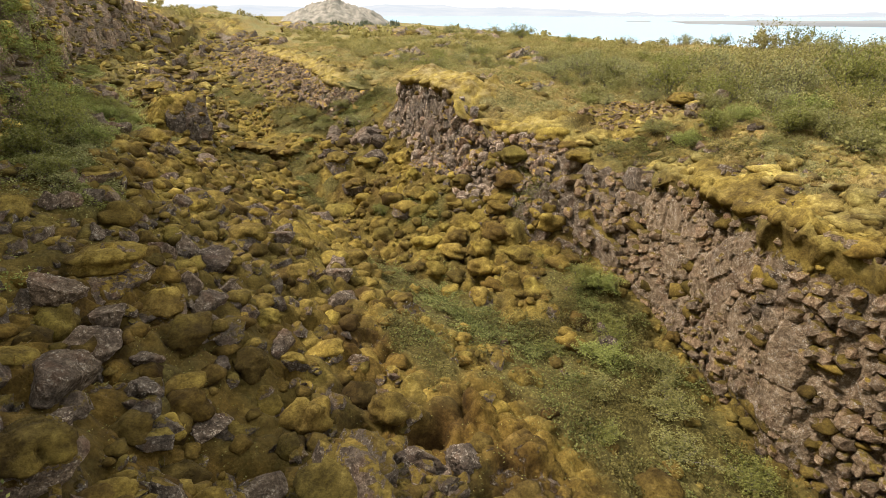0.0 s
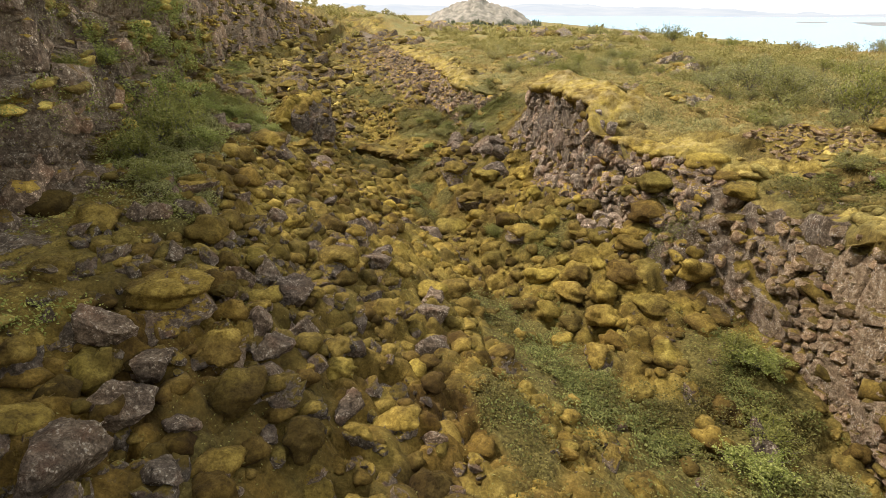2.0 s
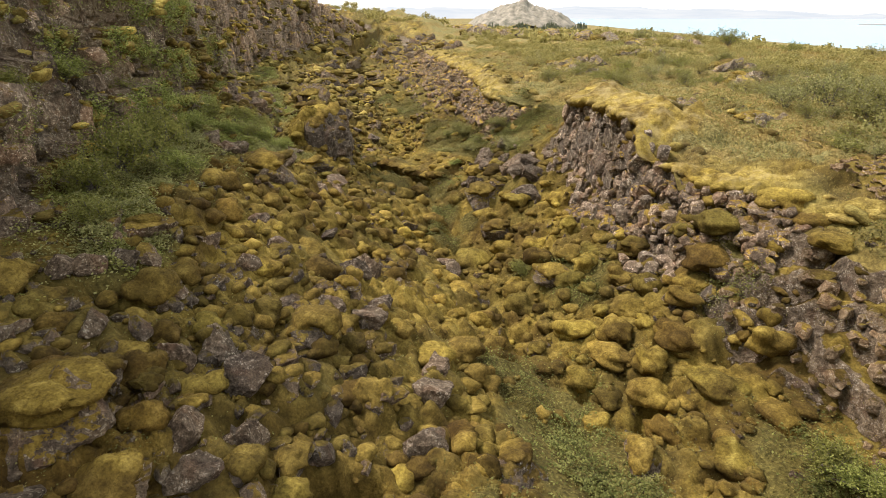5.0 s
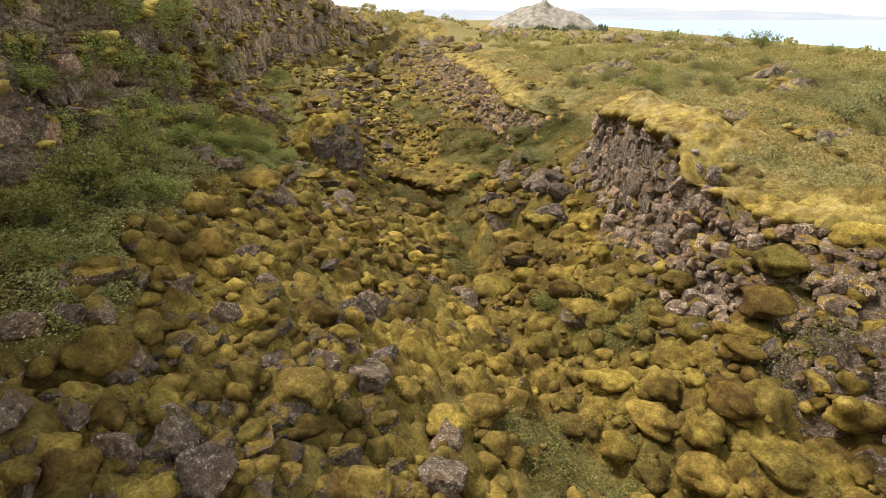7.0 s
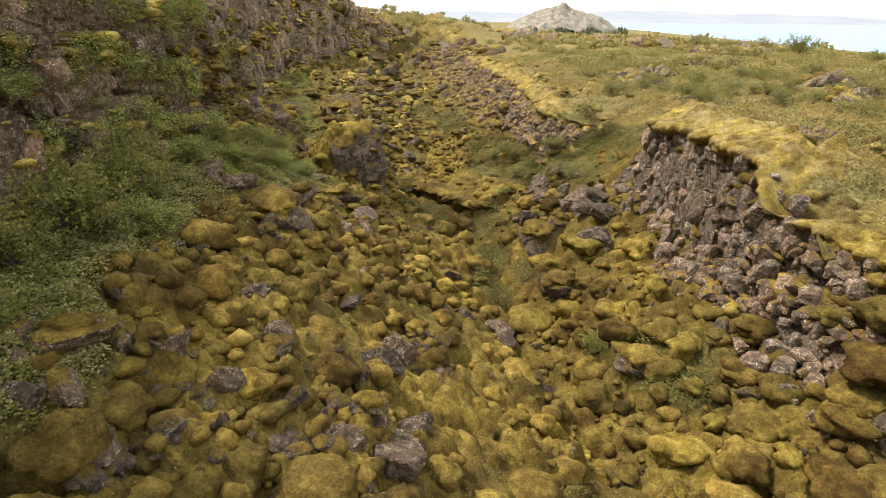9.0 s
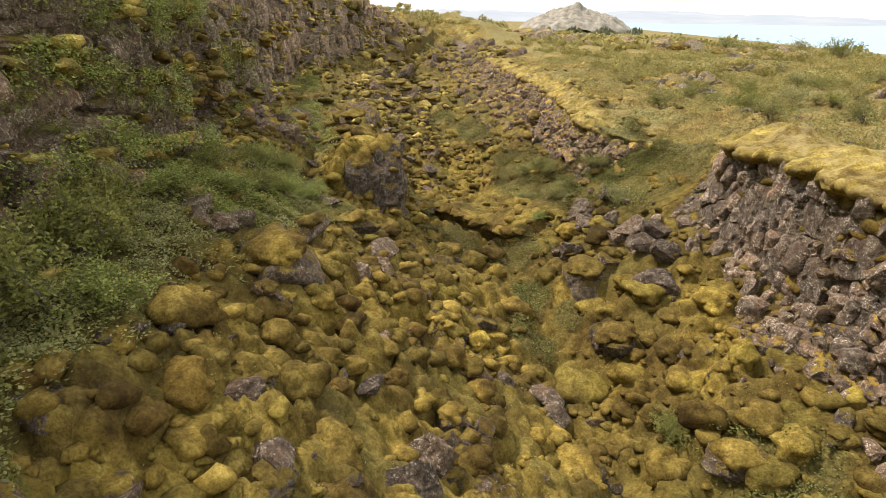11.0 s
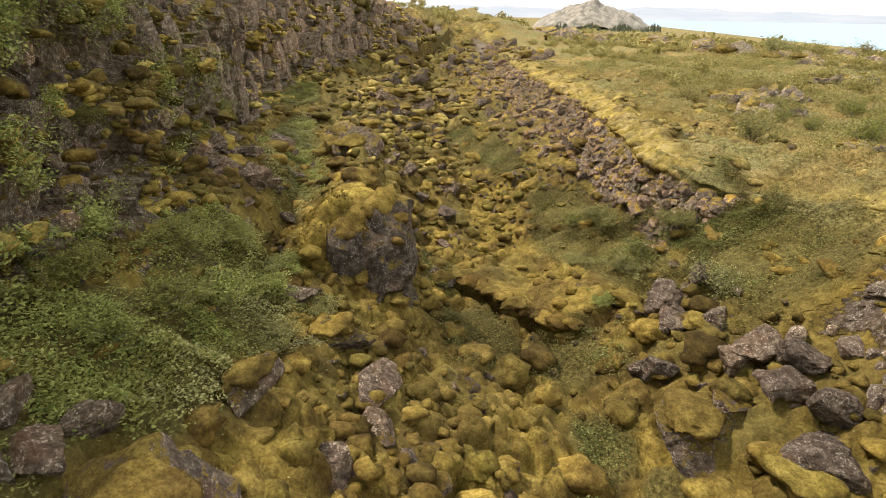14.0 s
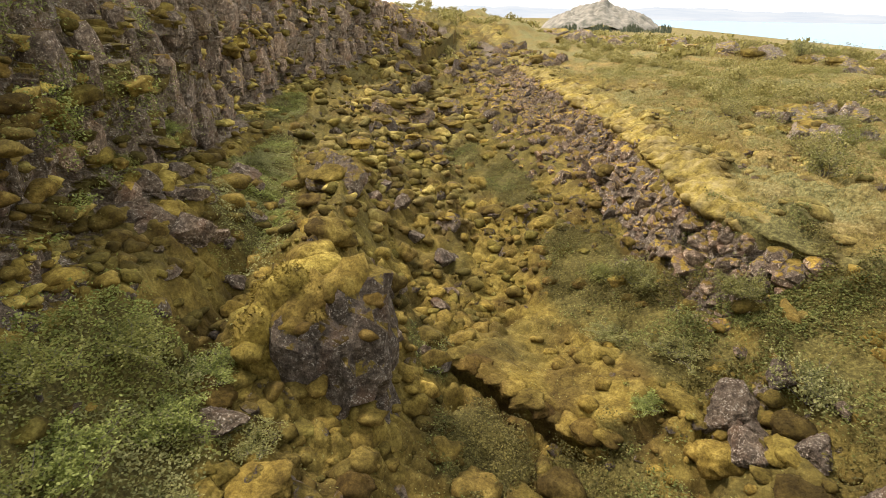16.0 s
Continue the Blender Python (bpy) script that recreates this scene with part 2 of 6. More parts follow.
ROCK_BROWN_STUFF = plain_surface("brown_basalt_joined", rock_colour, rnd_island, 1.0, 0.05, warm=1.0, film=0.36)


def ground_material():
    m, t, b = nodes_of("fissure_ground")
    p = world_pos(t)
    mc, mh = moss_colour(t, p, None)
    rc, rh = rock_colour(t, p, None, warm=0.3)
    wc, _ = rock_colour(t, p, None, warm=1.0)
    def att(name):
        a = t.nodes.new("ShaderNodeAttribute")
        a.attribute_name = name
        return a.outputs["Fac"]
    brk = tex(t, "ShaderNodeTexNoise", p, Scale=5.0, Detail=6.0, Roughness=0.7).outputs["Fac"]
    gr = tex(t, "ShaderNodeTexNoise", p, Scale=14.0, Detail=5.0, Roughness=0.7).outputs["Fac"]
    # ground under the leaves: colour darkened to read as shade between them
    green = ramp(t, gr, [(0.32, (0.026, 0.023, 0.009)), (0.5, (0.088, 0.078, 0.024)), (0.68, (0.20, 0.175, 0.055))])
    wide = tex(t, "ShaderNodeTexNoise", p, Scale=0.05, Detail=6.0, Roughness=0.7).outputs["Fac"]
    pat = tex(t, "ShaderNodeTexNoise", p, Scale=0.55, Detail=5.0, Roughness=0.65).outputs["Fac"]
    green2 = ramp(t, gr, [(0.32, (0.045, 0.042, 0.016)), (0.5, (0.160, 0.148, 0.055)), (0.68, (0.32, 0.285, 0.12))])
    heath = ramp(t, gr, [(0.32, (0.070, 0.044, 0.018)), (0.5, (0.235, 0.170, 0.058)), (0.68, (0.41, 0.325, 0.13))])
    mc = blend(t, att("browned"), mc, blend(t, 1.0, mc, (0.66, 0.57, 0.55), "MULTIPLY"))
    c = blend(t, att("green"), mc, green)
    c = blend(t, ramp(t, calc(t, "ADD", att("heath"), calc(t, "SUBTRACT", brk, 0.5)), [(0.35, (0, 0, 0)), (0.6, (1, 1, 1))]), c, blend(t, ramp(t, pat, [(0.42, (0, 0, 0)), (0.58, (1, 1, 1))]), green2, blend(t, 0.8, heath, ramp(t, wide, [(0.38, (0.55, 0.6, 0.55)), (0.62, (1.25, 1.2, 1.15))]), "MULTIPLY")))
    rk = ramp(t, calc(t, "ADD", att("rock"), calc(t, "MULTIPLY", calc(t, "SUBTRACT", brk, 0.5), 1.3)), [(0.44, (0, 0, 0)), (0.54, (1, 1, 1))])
    # pale band along the rim, partly sunlight put into the colour
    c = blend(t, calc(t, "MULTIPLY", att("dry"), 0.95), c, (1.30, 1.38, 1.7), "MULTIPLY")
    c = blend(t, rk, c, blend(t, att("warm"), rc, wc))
    t.links.new(c, b.inputs["Base Color"])
    b.inputs["Roughness"].default_value = 0.95
    b.inputs["Specular IOR Level"].default_value = 0.15
    bump(t, b, calc(t, "ADD", mh, calc(t, "MULTIPLY", rh, rk)), 1.0, 0.045)
    return m


GROUND = ground_material()


def leaf_material(name, dark, mid, light, rnd=rnd_island):
    m, t, b = nodes_of(name)
    p = world_pos(t)
    n = tex(t, "ShaderNodeTexNoise", p, Scale=1.6, Detail=2.0)
    f = calc(t, "ADD", calc(t, "MULTIPLY", rnd(t), 0.6), calc(t, "MULTIPLY", n.outputs["Fac"], 0.4))
    c = ramp(t, f, [(0.15, dark), (0.5, mid), (0.85, light)])
    t.links.new(c, b.inputs["Base Color"])
    b.inputs["Roughness"].default_value = 0.6
    b.inputs["Specular IOR Level"].default_value = 0.25
    tr = t.nodes.new("ShaderNodeBsdfTranslucent")
    t.links.new(c, tr.inputs["Color"])
    mx = t.nodes.new("ShaderNodeMixShader")
    mx.inputs[0].default_value = 0.45
    t.links.new(b.outputs[0], mx.inputs[1])
    t.links.new(tr.outputs[0], mx.inputs[2])
    t.links.new(mx.outputs[0], t.nodes["Material Output"].inputs["Surface"])
    return m


LEAF = leaf_material("willow_leaves", (0.125, 0.132, 0.032), (0.220, 0.228, 0.056), (0.35, 0.345, 0.105))
LEAF_DARK = leaf_material("birch_leaves", (0.16, 0.142, 0.045), (0.31, 0.275, 0.092), (0.46, 0.41, 0.155))
LEAF_GREY = leaf_material("grey_willow_leaves", (0.12, 0.125, 0.048), (0.26, 0.262, 0.100), (0.45, 0.435, 0.19))
LEAF_SCRUB = leaf_material("scrub_leaves", (0.12, 0.120, 0.036), (0.235, 0.228, 0.074), (0.36, 0.345, 0.125))
# Floor leaves: colours darkened for sun, against those lifted for the shaded cliff foot.
LEAF_FLOOR = leaf_material("floor_leaves", (0.056, 0.050, 0.014), (0.128, 0.112, 0.028), (0.24, 0.205, 0.060))
LEAF_FRESH = leaf_material("fresh_leaves", (0.065, 0.076, 0.020), (0.155, 0.170, 0.045), (0.30, 0.31, 0.10))
LEAF_BRIGHT = leaf_material("herb_leaves", (0.100, 0.122, 0.028), (0.240, 0.275, 0.066), (0.45, 0.48, 0.15))
HEATH = leaf_material("heath_blades", (0.15, 0.105, 0.032), (0.32, 0.250, 0.082), (0.50, 0.41, 0.165))
NEEDLES = leaf_material("spruce_needles", (0.08, 0.10, 0.06), (0.13, 0.15, 0.09), (0.19, 0.21, 0.13))


def simple(name, c1, c2, scale, rough=0.9):
    m, t, b = nodes_of(name)
    n = tex(t, "ShaderNodeTexNoise", world_pos(t), Scale=scale, Detail=6.0, Roughness=0.65)
    t.links.new(ramp(t, n.outputs["Fac"], [(0.35, c1), (0.65, c2)]), b.inputs["Base Color"])
    b.inputs["Roughness"].default_value = rough
    bump(t, b, n.outputs["Fac"], 0.4, 0.1 / scale)
    return m


BARK = simple("grey_bark", (0.07, 0.055, 0.045), (0.20, 0.175, 0.15), 30.0)
HILL = simple("hill_slope", (0.10, 0.10, 0.075), (0.32, 0.29, 0.235), 0.09)


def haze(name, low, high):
    """Distant land with its haze put into the colour: a backdrop that glows faintly of itself."""
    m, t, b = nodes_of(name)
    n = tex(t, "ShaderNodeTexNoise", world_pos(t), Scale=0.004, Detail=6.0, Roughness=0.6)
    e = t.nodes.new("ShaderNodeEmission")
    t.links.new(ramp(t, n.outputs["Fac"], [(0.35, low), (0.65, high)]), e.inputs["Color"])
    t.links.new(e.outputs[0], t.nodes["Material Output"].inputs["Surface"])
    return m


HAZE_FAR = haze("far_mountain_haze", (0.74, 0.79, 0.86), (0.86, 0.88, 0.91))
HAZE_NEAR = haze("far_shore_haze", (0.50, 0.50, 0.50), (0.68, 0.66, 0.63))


def water_material():
    m, t, b = nodes_of("lake_water")
    b.inputs["Base Color"].default_value = (0.26, 0.44, 0.60, 1)
    b.inputs["Roughness"].default_value = 0.35
    b.inputs["Specular IOR Level"].default_value = 0.08
    n = tex(t, "ShaderNodeTexNoise", world_pos(t), Scale=0.5, Detail=3.0)
    bump(t, b, n.outputs["Fac"], 0.25, 0.3)
    return m


WATER = water_material()


# ---- mesh helpers ----
def mesh_of(name, verts, faces, material, smooth=True):
    """A mesh from arrays: verts (n, 3), faces (m, 3 or 4)."""
    verts, faces = np.asarray(verts, np.float32), np.asarray(faces, np.int32)
    me = bpy.data.meshes.new(name)
    me.vertices.add(len(verts))
    me.vertices.foreach_set("co", verts.ravel())
    k = faces.shape[1]
    me.loops.add(faces.size)
    me.loops.foreach_set("vertex_index", faces.ravel())
    me.polygons.add(len(faces))
    me.polygons.foreach_set("loop_start", np.arange(0, faces.size, k, dtype=np.int32))
    me.polygons.foreach_set("use_smooth", np.full(len(faces), smooth))
    me.update(calc_edges=True)
    me.materials.append(material)
    return me


def child(name, me, parent, label=""):
    ob = new(name, me)
    ob.parent = parent
    return tagged(ob, label)


def ico(level):
    bm = bmesh.new()
    bmesh.ops.create_icosphere(bm, subdivisions=level, radius=1.0)
    v = np.array([x.co[:] for x in bm.verts])
    f = np.array([[q.index for q in x.verts] for x in bm.faces])
    bm.free()
    return v / np.linalg.norm(v, axis=1)[:, None], f


ICO = {k: ico(k) for k in (1, 2, 3, 4)}


def rock_radius(d, rng, planes=10, squash=0.8):
    """Radius of an angular stone in the directions d: cut by random planes, then worn."""
    nrm = rng.normal(size=(planes, 3))
    nrm /= np.linalg.norm(nrm, axis=1)[:, None]
    off = rng.uniform(0.52, 0.86, planes)
    r = np.min(off / np.maximum(d @ nrm.T, 0.05), axis=1)
    r = np.minimum(r, 1.35)
    s = rng.integers(1000)
    p = d * r[:, None]
    return r * (1 + 0.06 * fbm(p[:, 0] * 2.5, p[:, 1] * 2.5, p[:, 2] * 2.5, s)) + 0.045 * fbm(p[:, 0] * 7, p[:, 1] * 7, p[:, 2] * 7, s + 5, 2) + 0.03 * fbm(p[:, 0] * 15, p[:, 1] * 15, p[:, 2] * 15, s + 6, 2)


def cushion(d, rng, lumps=0.16):
    s = rng.integers(1000)
    r = 0.72 + lumps * fbm(d[:, 0] * 1.6, d[:, 1] * 1.6, d[:, 2] * 1.6, s)
    for _ in range(13):
        c = rng.normal(size=3) + np.array([0, 0, 0.35])
        c /= np.linalg.norm(c)
        wide = rng.uniform(0.28, 0.70)
        r = np.maximum(r, 0.62 + rng.uniform(0.25, 0.55) * np.sqrt(np.clip(1 - (np.arccos(np.clip(d @ c, -1, 1)) / wide) ** 2, 0, 1)))
    r = r + 0.08 * fbm(d[:, 0] * 3.5, d[:, 1] * 3.5, d[:, 2] * 3.5, s + 9, 2) + 0.02 * fbm(d[:, 0] * 13, d[:, 1] * 13, d[:, 2] * 13, s + 12, 2)
    v = d * r[:, None]
    v[:, 2] *= np.where(v[:, 2] < 0, 0.75, 0.8)
    return v


def fuzzy(shape, n, length, width, rng):
    """The shape with n short shoots standing out of its upper side."""
    v, f = shape
    a, b, c = v[f[:, 0]], v[f[:, 1]], v[f[:, 2]]
    nrm = np.cross(b - a, c - a)
    area = np.linalg.norm(nrm, axis=1)
    nrm = nrm / (area[:, None] + 1e-9)
    w = area * (nrm[:, 2] > -0.3)
    k = rng.choice(len(f), n, p=w / w.sum())
    q = rng.dirichlet((1, 1, 1), n)
    p = a[k] * q[:, :1] + b[k] * q[:, 1:2] + c[k] * q[:, 2:] - nrm[k] * length * 0.15
    side = np.cross(nrm[k], rng.normal(size=(n, 3)))
    side = side / (np.linalg.norm(side, axis=1)[:, None] + 1e-9) * width * rng.uniform(0.6, 1.4, n)[:, None]
    tip = p + (nrm[k] + 0.6 * rng.normal(size=(n, 3))) * length * rng.uniform(0.5, 1.3, n)[:, None]
    i = len(v) + np.arange(3 * n).reshape(n, 3)
    return np.concatenate([v, np.stack([p - side, p + side, tip], 1).reshape(-1, 3)]), np.concatenate([f, i])


def turns(n, tilt, rng):
    """Random rotation matrices: any spin, and a tilt of about so many radians."""
    a, b = rng.uniform(0, 6.283, n), rng.uniform(0, 6.283, n)
    t = tilt * np.abs(rng.normal(size=n))
    k = np.stack([np.cos(b), np.sin(b), 0 * b], -1)
    c, s = np.cos(t)[:, None, None], np.sin(t)[:, None, None]
    K = np.zeros((n, 3, 3))
    K[:, 0, 2], K[:, 1, 2], K[:, 2, 0], K[:, 2, 1] = k[:, 1], -k[:, 0], -k[:, 1], k[:, 0]
    T = np.eye(3) * c + s * K + (1 - c) * k[:, :, None] * k[:, None, :]
    Z = np.zeros((n, 3, 3))
    Z[:, 0, 0], Z[:, 0, 1], Z[:, 1, 0], Z[:, 1, 1], Z[:, 2, 2] = np.cos(a), -np.sin(a), np.sin(a), np.cos(a), 1
    return T @ Z


def joined(base_list, places, name, material, smooth=True):
    """Many copies of small shapes as one mesh. places: for each shape its positions, sizes and turns."""
    V, F, n = [], [], 0
    for (bv, bf), (pos, scl, spin) in zip(base_list, places):
        if not len(pos):
            continue
        V.append((np.einsum("nij,nkj->nki", spin, bv[None] * scl[:, None, :]) + pos[:, None, :]).reshape(-1, 3))
        F.append((bf[None] + (np.arange(len(pos)) * len(bv))[:, None, None]).reshape(-1, bf.shape[1]) + n)
        n += len(pos) * len(bv)
    return mesh_of(name, np.concatenate(V), np.concatenate(F), material, smooth)


# ---- the fissure's plan: u runs along it, v across it to the right ----
AX = radians(31)
AU, AV = (-math.sin(AX), math.cos(AX)), (math.cos(AX), math.sin(AX))


def to_xy(u, v):
    return u * AU[0] + v * AV[0], u * AU[1] + v * AV[1]


def line(u, pts, k):
    return np.interp(u, [p[0] for p in pts], [p[k] for p in pts])


LEFT_BASE = [(-20, -3.4, 3.4), (8, -3.1, 3.5), (12.5, -2.7, 3.65), (14, -2.1, 3.95), (19, -1.7, 4.2), (22, -1.0, 4.1), (25.5, -0.8, 3.7), (30, -1.0, 3.8),
             (37, -1.5, 3.2), (45, -1.9, 3.2), (51, -1.0, 3.5), (57, 1.6, 4.0), (60, 3.0, 4.3), (66, 5.4, 4.7), (72, 7.6, 5.0), (78, 9.7, 5.1), (86, 11.5, 5.0)]
# The crest before u 20 is unseen, raised this high to shade the left slope.
LEFT_TOP = [(-20, 15.0), (10, 14.5), (16, 12.5), (24, 10.2), (40, 10.0), (50, 9.5), (57, 9.4), (61, 9.1), (66, 8.5), (72, 7.5), (78, 6.4), (84, 5.5), (95, 5.2)]
TROUGH = [(-20, 2.4), (5, 1.9), (7, 1.85), (9.6, 2.65), (12, 2.75), (14, 2.9), (18.6, 3.2), (21.8, 3.1), (25, 2.5), (28, 2.4), (33, 2.6), (37, 2.8), (45, 3.2), (55, 3.8), (80, 4.2)]
RIDGE = [(-20, 1.4), (5, 1.3), (10, 1.5), (12, 1.9), (13, 2.0), (16, 1.8), (19, 2.1), (22.5, 1.6), (25, 1.7), (26.4, 2.0), (27.2, 2.9), (29, 3.4), (33, 3.1), (37, 2.6), (45, 2.8), (55, 3.2), (80, 4.0)]
FOOT = [(-20, 0.9), (9.4, 0.95), (11.5, 0.9), (16, 0.8), (22.5, 0.8), (28, 0.9), (35, 1.4), (45, 2.0), (55, 2.6), (80, 3.8)]
FLOOR = [(-20, -0.4), (3, -0.2), (5, 0.1), (10, -0.05), (13, -0.3), (16, -0.5), (19, -0.3), (22, 0.0), (27.5, 0.45), (28.4, 0.3), (35, 1.2), (40, 1.3), (48, 1.7), (60, 2.6), (80, 3.8)]
RIGHT_BASE = [(-20, 9.0, -0.6), (3.8, 9.3, -0.6), (5.7, 10.1, -0.35), (7.3, 10.7, 0.0), (8.9, 10.7, 0.5), (10.2, 10.7, 0.8), (11.5, 10.2, 1.0), (12.8, 10.1, 1.2), (13.7, 10.4, 1.2), (15.5, 10.4, 1.4),
              (17.2, 10.75, 2.1), (18.9, 10.82, 2.05), (20.5, 10.88, 2.2), (22.0, 10.88, 2.45), (22.6, 10.9, 2.4), (24, 9.8, 1.8), (27, 9.8, 1.75), (29, 10.0, 1.8), (31, 10.1, 1.95), (33, 10.1, 2.15), (36, 10.4, 2.35), (40, 11.0, 2.5), (50, 11.2, 2.7), (62, 12.5, 3.2), (80, 14, 3.9)]
RIGHT_RIM = [(-20, 9.4, 3.7), (4.6, 9.9, 3.6), (6.0, 10.5, 3.5), (7.2, 11.0, 3.5), (8.5, 11.5, 3.3), (10, 12.0, 3.05), (12, 12.0, 3.0), (13.4, 12.1, 3.3), (14, 11.85, 3.4), (15.4, 11.4, 3.3), (16.4, 11.3, 3.55), (16.9, 11.2, 3.9), (17.4, 11.1, 4.3),
             (18, 11.0, 4.45), (21.3, 11.2, 4.5), (22.0, 11.1, 4.4), (22.9, 12.1, 4.1), (25, 13.2, 3.6), (27.5, 12.2, 3.3), (28.6, 11.2, 3.4), (30, 10.9, 3.5), (33.8, 11.3, 3.8),
             (38.7, 12.2, 3.75), (45, 12.6, 3.8), (60, 14.0, 3.7), (80, 16, 4.0)]
PLATEAU = [(-20, 4.2), (5, 4.0), (11, 4.2), (15, 3.8), (20, 4.4), (30, 3.75), (38, 4.2), (60, 3.9), (80, 4.0)]


def profile(u):
    """Nodes of the cross-section at u: rows (v, z), one row a node."""
    u = np.asarray(u, float)
    far = np.maximum(u - 60, 0)
    lb, lz, lt = line(u, LEFT_BASE, 1), line(u, LEFT_BASE, 2), line(u, LEFT_TOP, 1)
    rb, rbz, rr, rrz = line(u, RIGHT_BASE, 1), line(u, RIGHT_BASE, 2), line(u, RIGHT_RIM, 1), line(u, RIGHT_RIM, 2)
    pz = line(u, PLATEAU, 1)
    face = np.clip((lt - lz) / 5.5, 0.0, 1)
    sh = np.clip((u - 54) / 10, 0, 1) * 4.0
    one = np.ones_like(u)
    nodes = [
        (-4000 * one, 30 * one), (-400 * one, 16 * one), (lb - 40, lt + 2.0), (lb - 11, lt + 0.9), (lb - 2.6, lt), (lb - 0.7 * face - 0.4, lz + (lt - lz) * 0.55), (lb - 0.2, lz + 0.15),
        (np.maximum(lb + 0.9, lb + (0.8 - lb) * 0.5), lz - 0.15 * one), (0.9 + sh + 0 * one, line(u, TROUGH, 1)), (2.7 + sh, line(u, RIDGE, 1)), (4.5 + sh * 0.9, line(u, FOOT, 1)), (6.8 + sh * 0.8, line(u, FLOOR, 1)),
        (rb, rbz), (rr, rrz), (rr + 0.8, rrz + 0.12), (rr + 3.2, pz), (26 + 0.1 * far, 4.25 * one), (48 + 0.15 * far, 3.7 * one), (110 + 0.2 * far, -1.5 * one),
        (170 + 0.25 * far, -9.0 * one), (300 + 0.35 * far, -13.0 * one), (5000 * one, -16 * one)]
    v = np.stack([a for a, b in nodes])
    z = np.stack([b for a, b in nodes])
    v = np.maximum.accumulate(v, axis=0)
    drop = sstep(70, 480, u)
    z = z * (1 - drop) + np.minimum(z, -9.3) * drop
    return v, z


def ground_z(u, v):
    """Ground height without the small relief."""
    u, v = np.atleast_1d(np.asarray(u, float)), np.atleast_1d(np.asarray(v, float))
    pv, pz = profile(u)
    return np.array([np.interp(v[i], pv[:, i], pz[:, i]) for i in range(len(u))])


def green_mask(u, v):
    """Where leafy plants cover the ground, 0..1."""
    g = np.zeros(np.broadcast(u, v).shape)
    for cu, cv, ru, rv in GREEN_PATCHES:
        g = np.maximum(g, 1 - ((u - cu) / ru) ** 2 - ((v - cv) / rv) ** 2)
    return np.clip(g * 2.2 + 0.5 * fbm(u * 0.9, v * 0.9, 0, 31), 0, 1) * (g > -0.1)


# centre u, v and half-lengths of the leafy patches
GREEN_PATCHES = [(5.5, 7.4, 4.2, 2.4), (8.5, 9.4, 2.0, 1.2), (10.5, 6.3, 3.0, 1.3), (16.0, -1.3, 3.2, 0.9), (13.4, -0.8, 1.3, 0.6), (24.5, 0.5, 2.4, 1.2), (20.8, -0.5, 2.4, 1.1), (18.0, -0.9, 2.5, 0.9),
                 (28.0, 9.3, 2.4, 1.1), (25.5, 11.5, 2.5, 1.8), (15.8, 8.7, 1.1, 0.8), (26.1, 5.2, 1.3, 1.0), (31.0, 8.7, 2.6, 1.2), (33.5, 0.6, 4.0, 1.0), (9.0, 12.8, 3.5, 0.8),
                 (28.5, 11.0, 2.0, 1.5), (13.2, 10.9, 1.2, 0.7), (38.0, 8.3, 3.0, 0.9), (25.4, 7.0, 1.1, 0.9), (8.2, 4.3, 1.6, 0.6), (37.0, 0.0, 3.5, 0.8), (28.6, 4.6, 1.0, 0.5), (12.7, 5.9, 1.0, 0.7),
                 (42.2, 7.2, 2.0, 0.8), (46.0, -0.6, 3.5, 0.9), (21.4, 0.6, 1.3, 0.7), (22.9, 6.9, 0.9, 0.6), (21.6, 7.5, 0.7, 0.4), (13.4, -0.4, 0.8, 0.5), (21.0, 6.4, 0.8, 0.6), (15.9, 9.2, 0.7, 0.5)]
# mossy knolls along the middle of the far fissure: u, v, radius
KNOLLS = [(35.0, 2.1, 0.8), (35.7, 3.0, 0.5), (39.5, 2.9, 0.9), (40.4, 3.7, 0.7), (43.4, 3.6, 0.9), (44.6, 4.6, 1.0), (48.0, 4.2, 1.3), (46.7, 5.6, 1.1), (46.4, 7.3, 1.1), (37.0, 5.8, 0.6), (34.8, 5.6, 0.5),
          (33.0, 2.8, 0.6), (42.0, 5.0, 0.7), (38.2, 4.1, 0.6), (36.6, 4.5, 0.5), (49.6, 7.4, 1.0), (50.6, 5.4, 1.2), (53.0, 4.4, 1.2), (55.5, 6.4, 1.3), (59.0, 5.2, 1.3), (44.0, 6.0, 0.7), (40.6, 6.0, 0.6)]


def cleft(u, v):
    """The dark cleft under the moss shelf: 1 on its line, falling off to the sides."""
    t = np.clip(((u - 28.4) * -2.1 + (v - 5.3) * 1.95) / (2.1 ** 2 + 1.95 ** 2), 0, 1)
    return np.exp(-(np.hypot(u - 28.3 + 2.1 * t, v - 5.15 - 1.95 * t) / 0.115) ** 2)


def shelf(u, v):
    """The moss shelf behind the cleft: how much of it lies at a place, with a sharp front edge."""
    s = (u - 28.4) * 0.676 + (v - 5.2) * 0.735 + 0.14 * fbm(u * 1.6, v * 1.6, 0, 101, 2)
    a = (v - 5.2) * 0.676 - (u - 28.4) * 0.735
    return sstep(-0.06, 0.10, s) * np.exp(-(np.maximum(s, 0) / 2.3) ** 2) * sstep(-0.6, 0.3, a) * (1 - sstep(3.1, 4.0, a))


def lump_mask(u, v):
    """How bouldery the ground is, 0..1."""
    m = sstep(-2.5, -1.2, v) * (1 - sstep(10.0, 11.2, v - np.clip(u - 40, 0, 30) * 0.1))
    return m * (1 - 0.85 * green_mask(u, v)) * (1 - cleft(u, v)) * (1 - 0.9 * shelf(u, v))


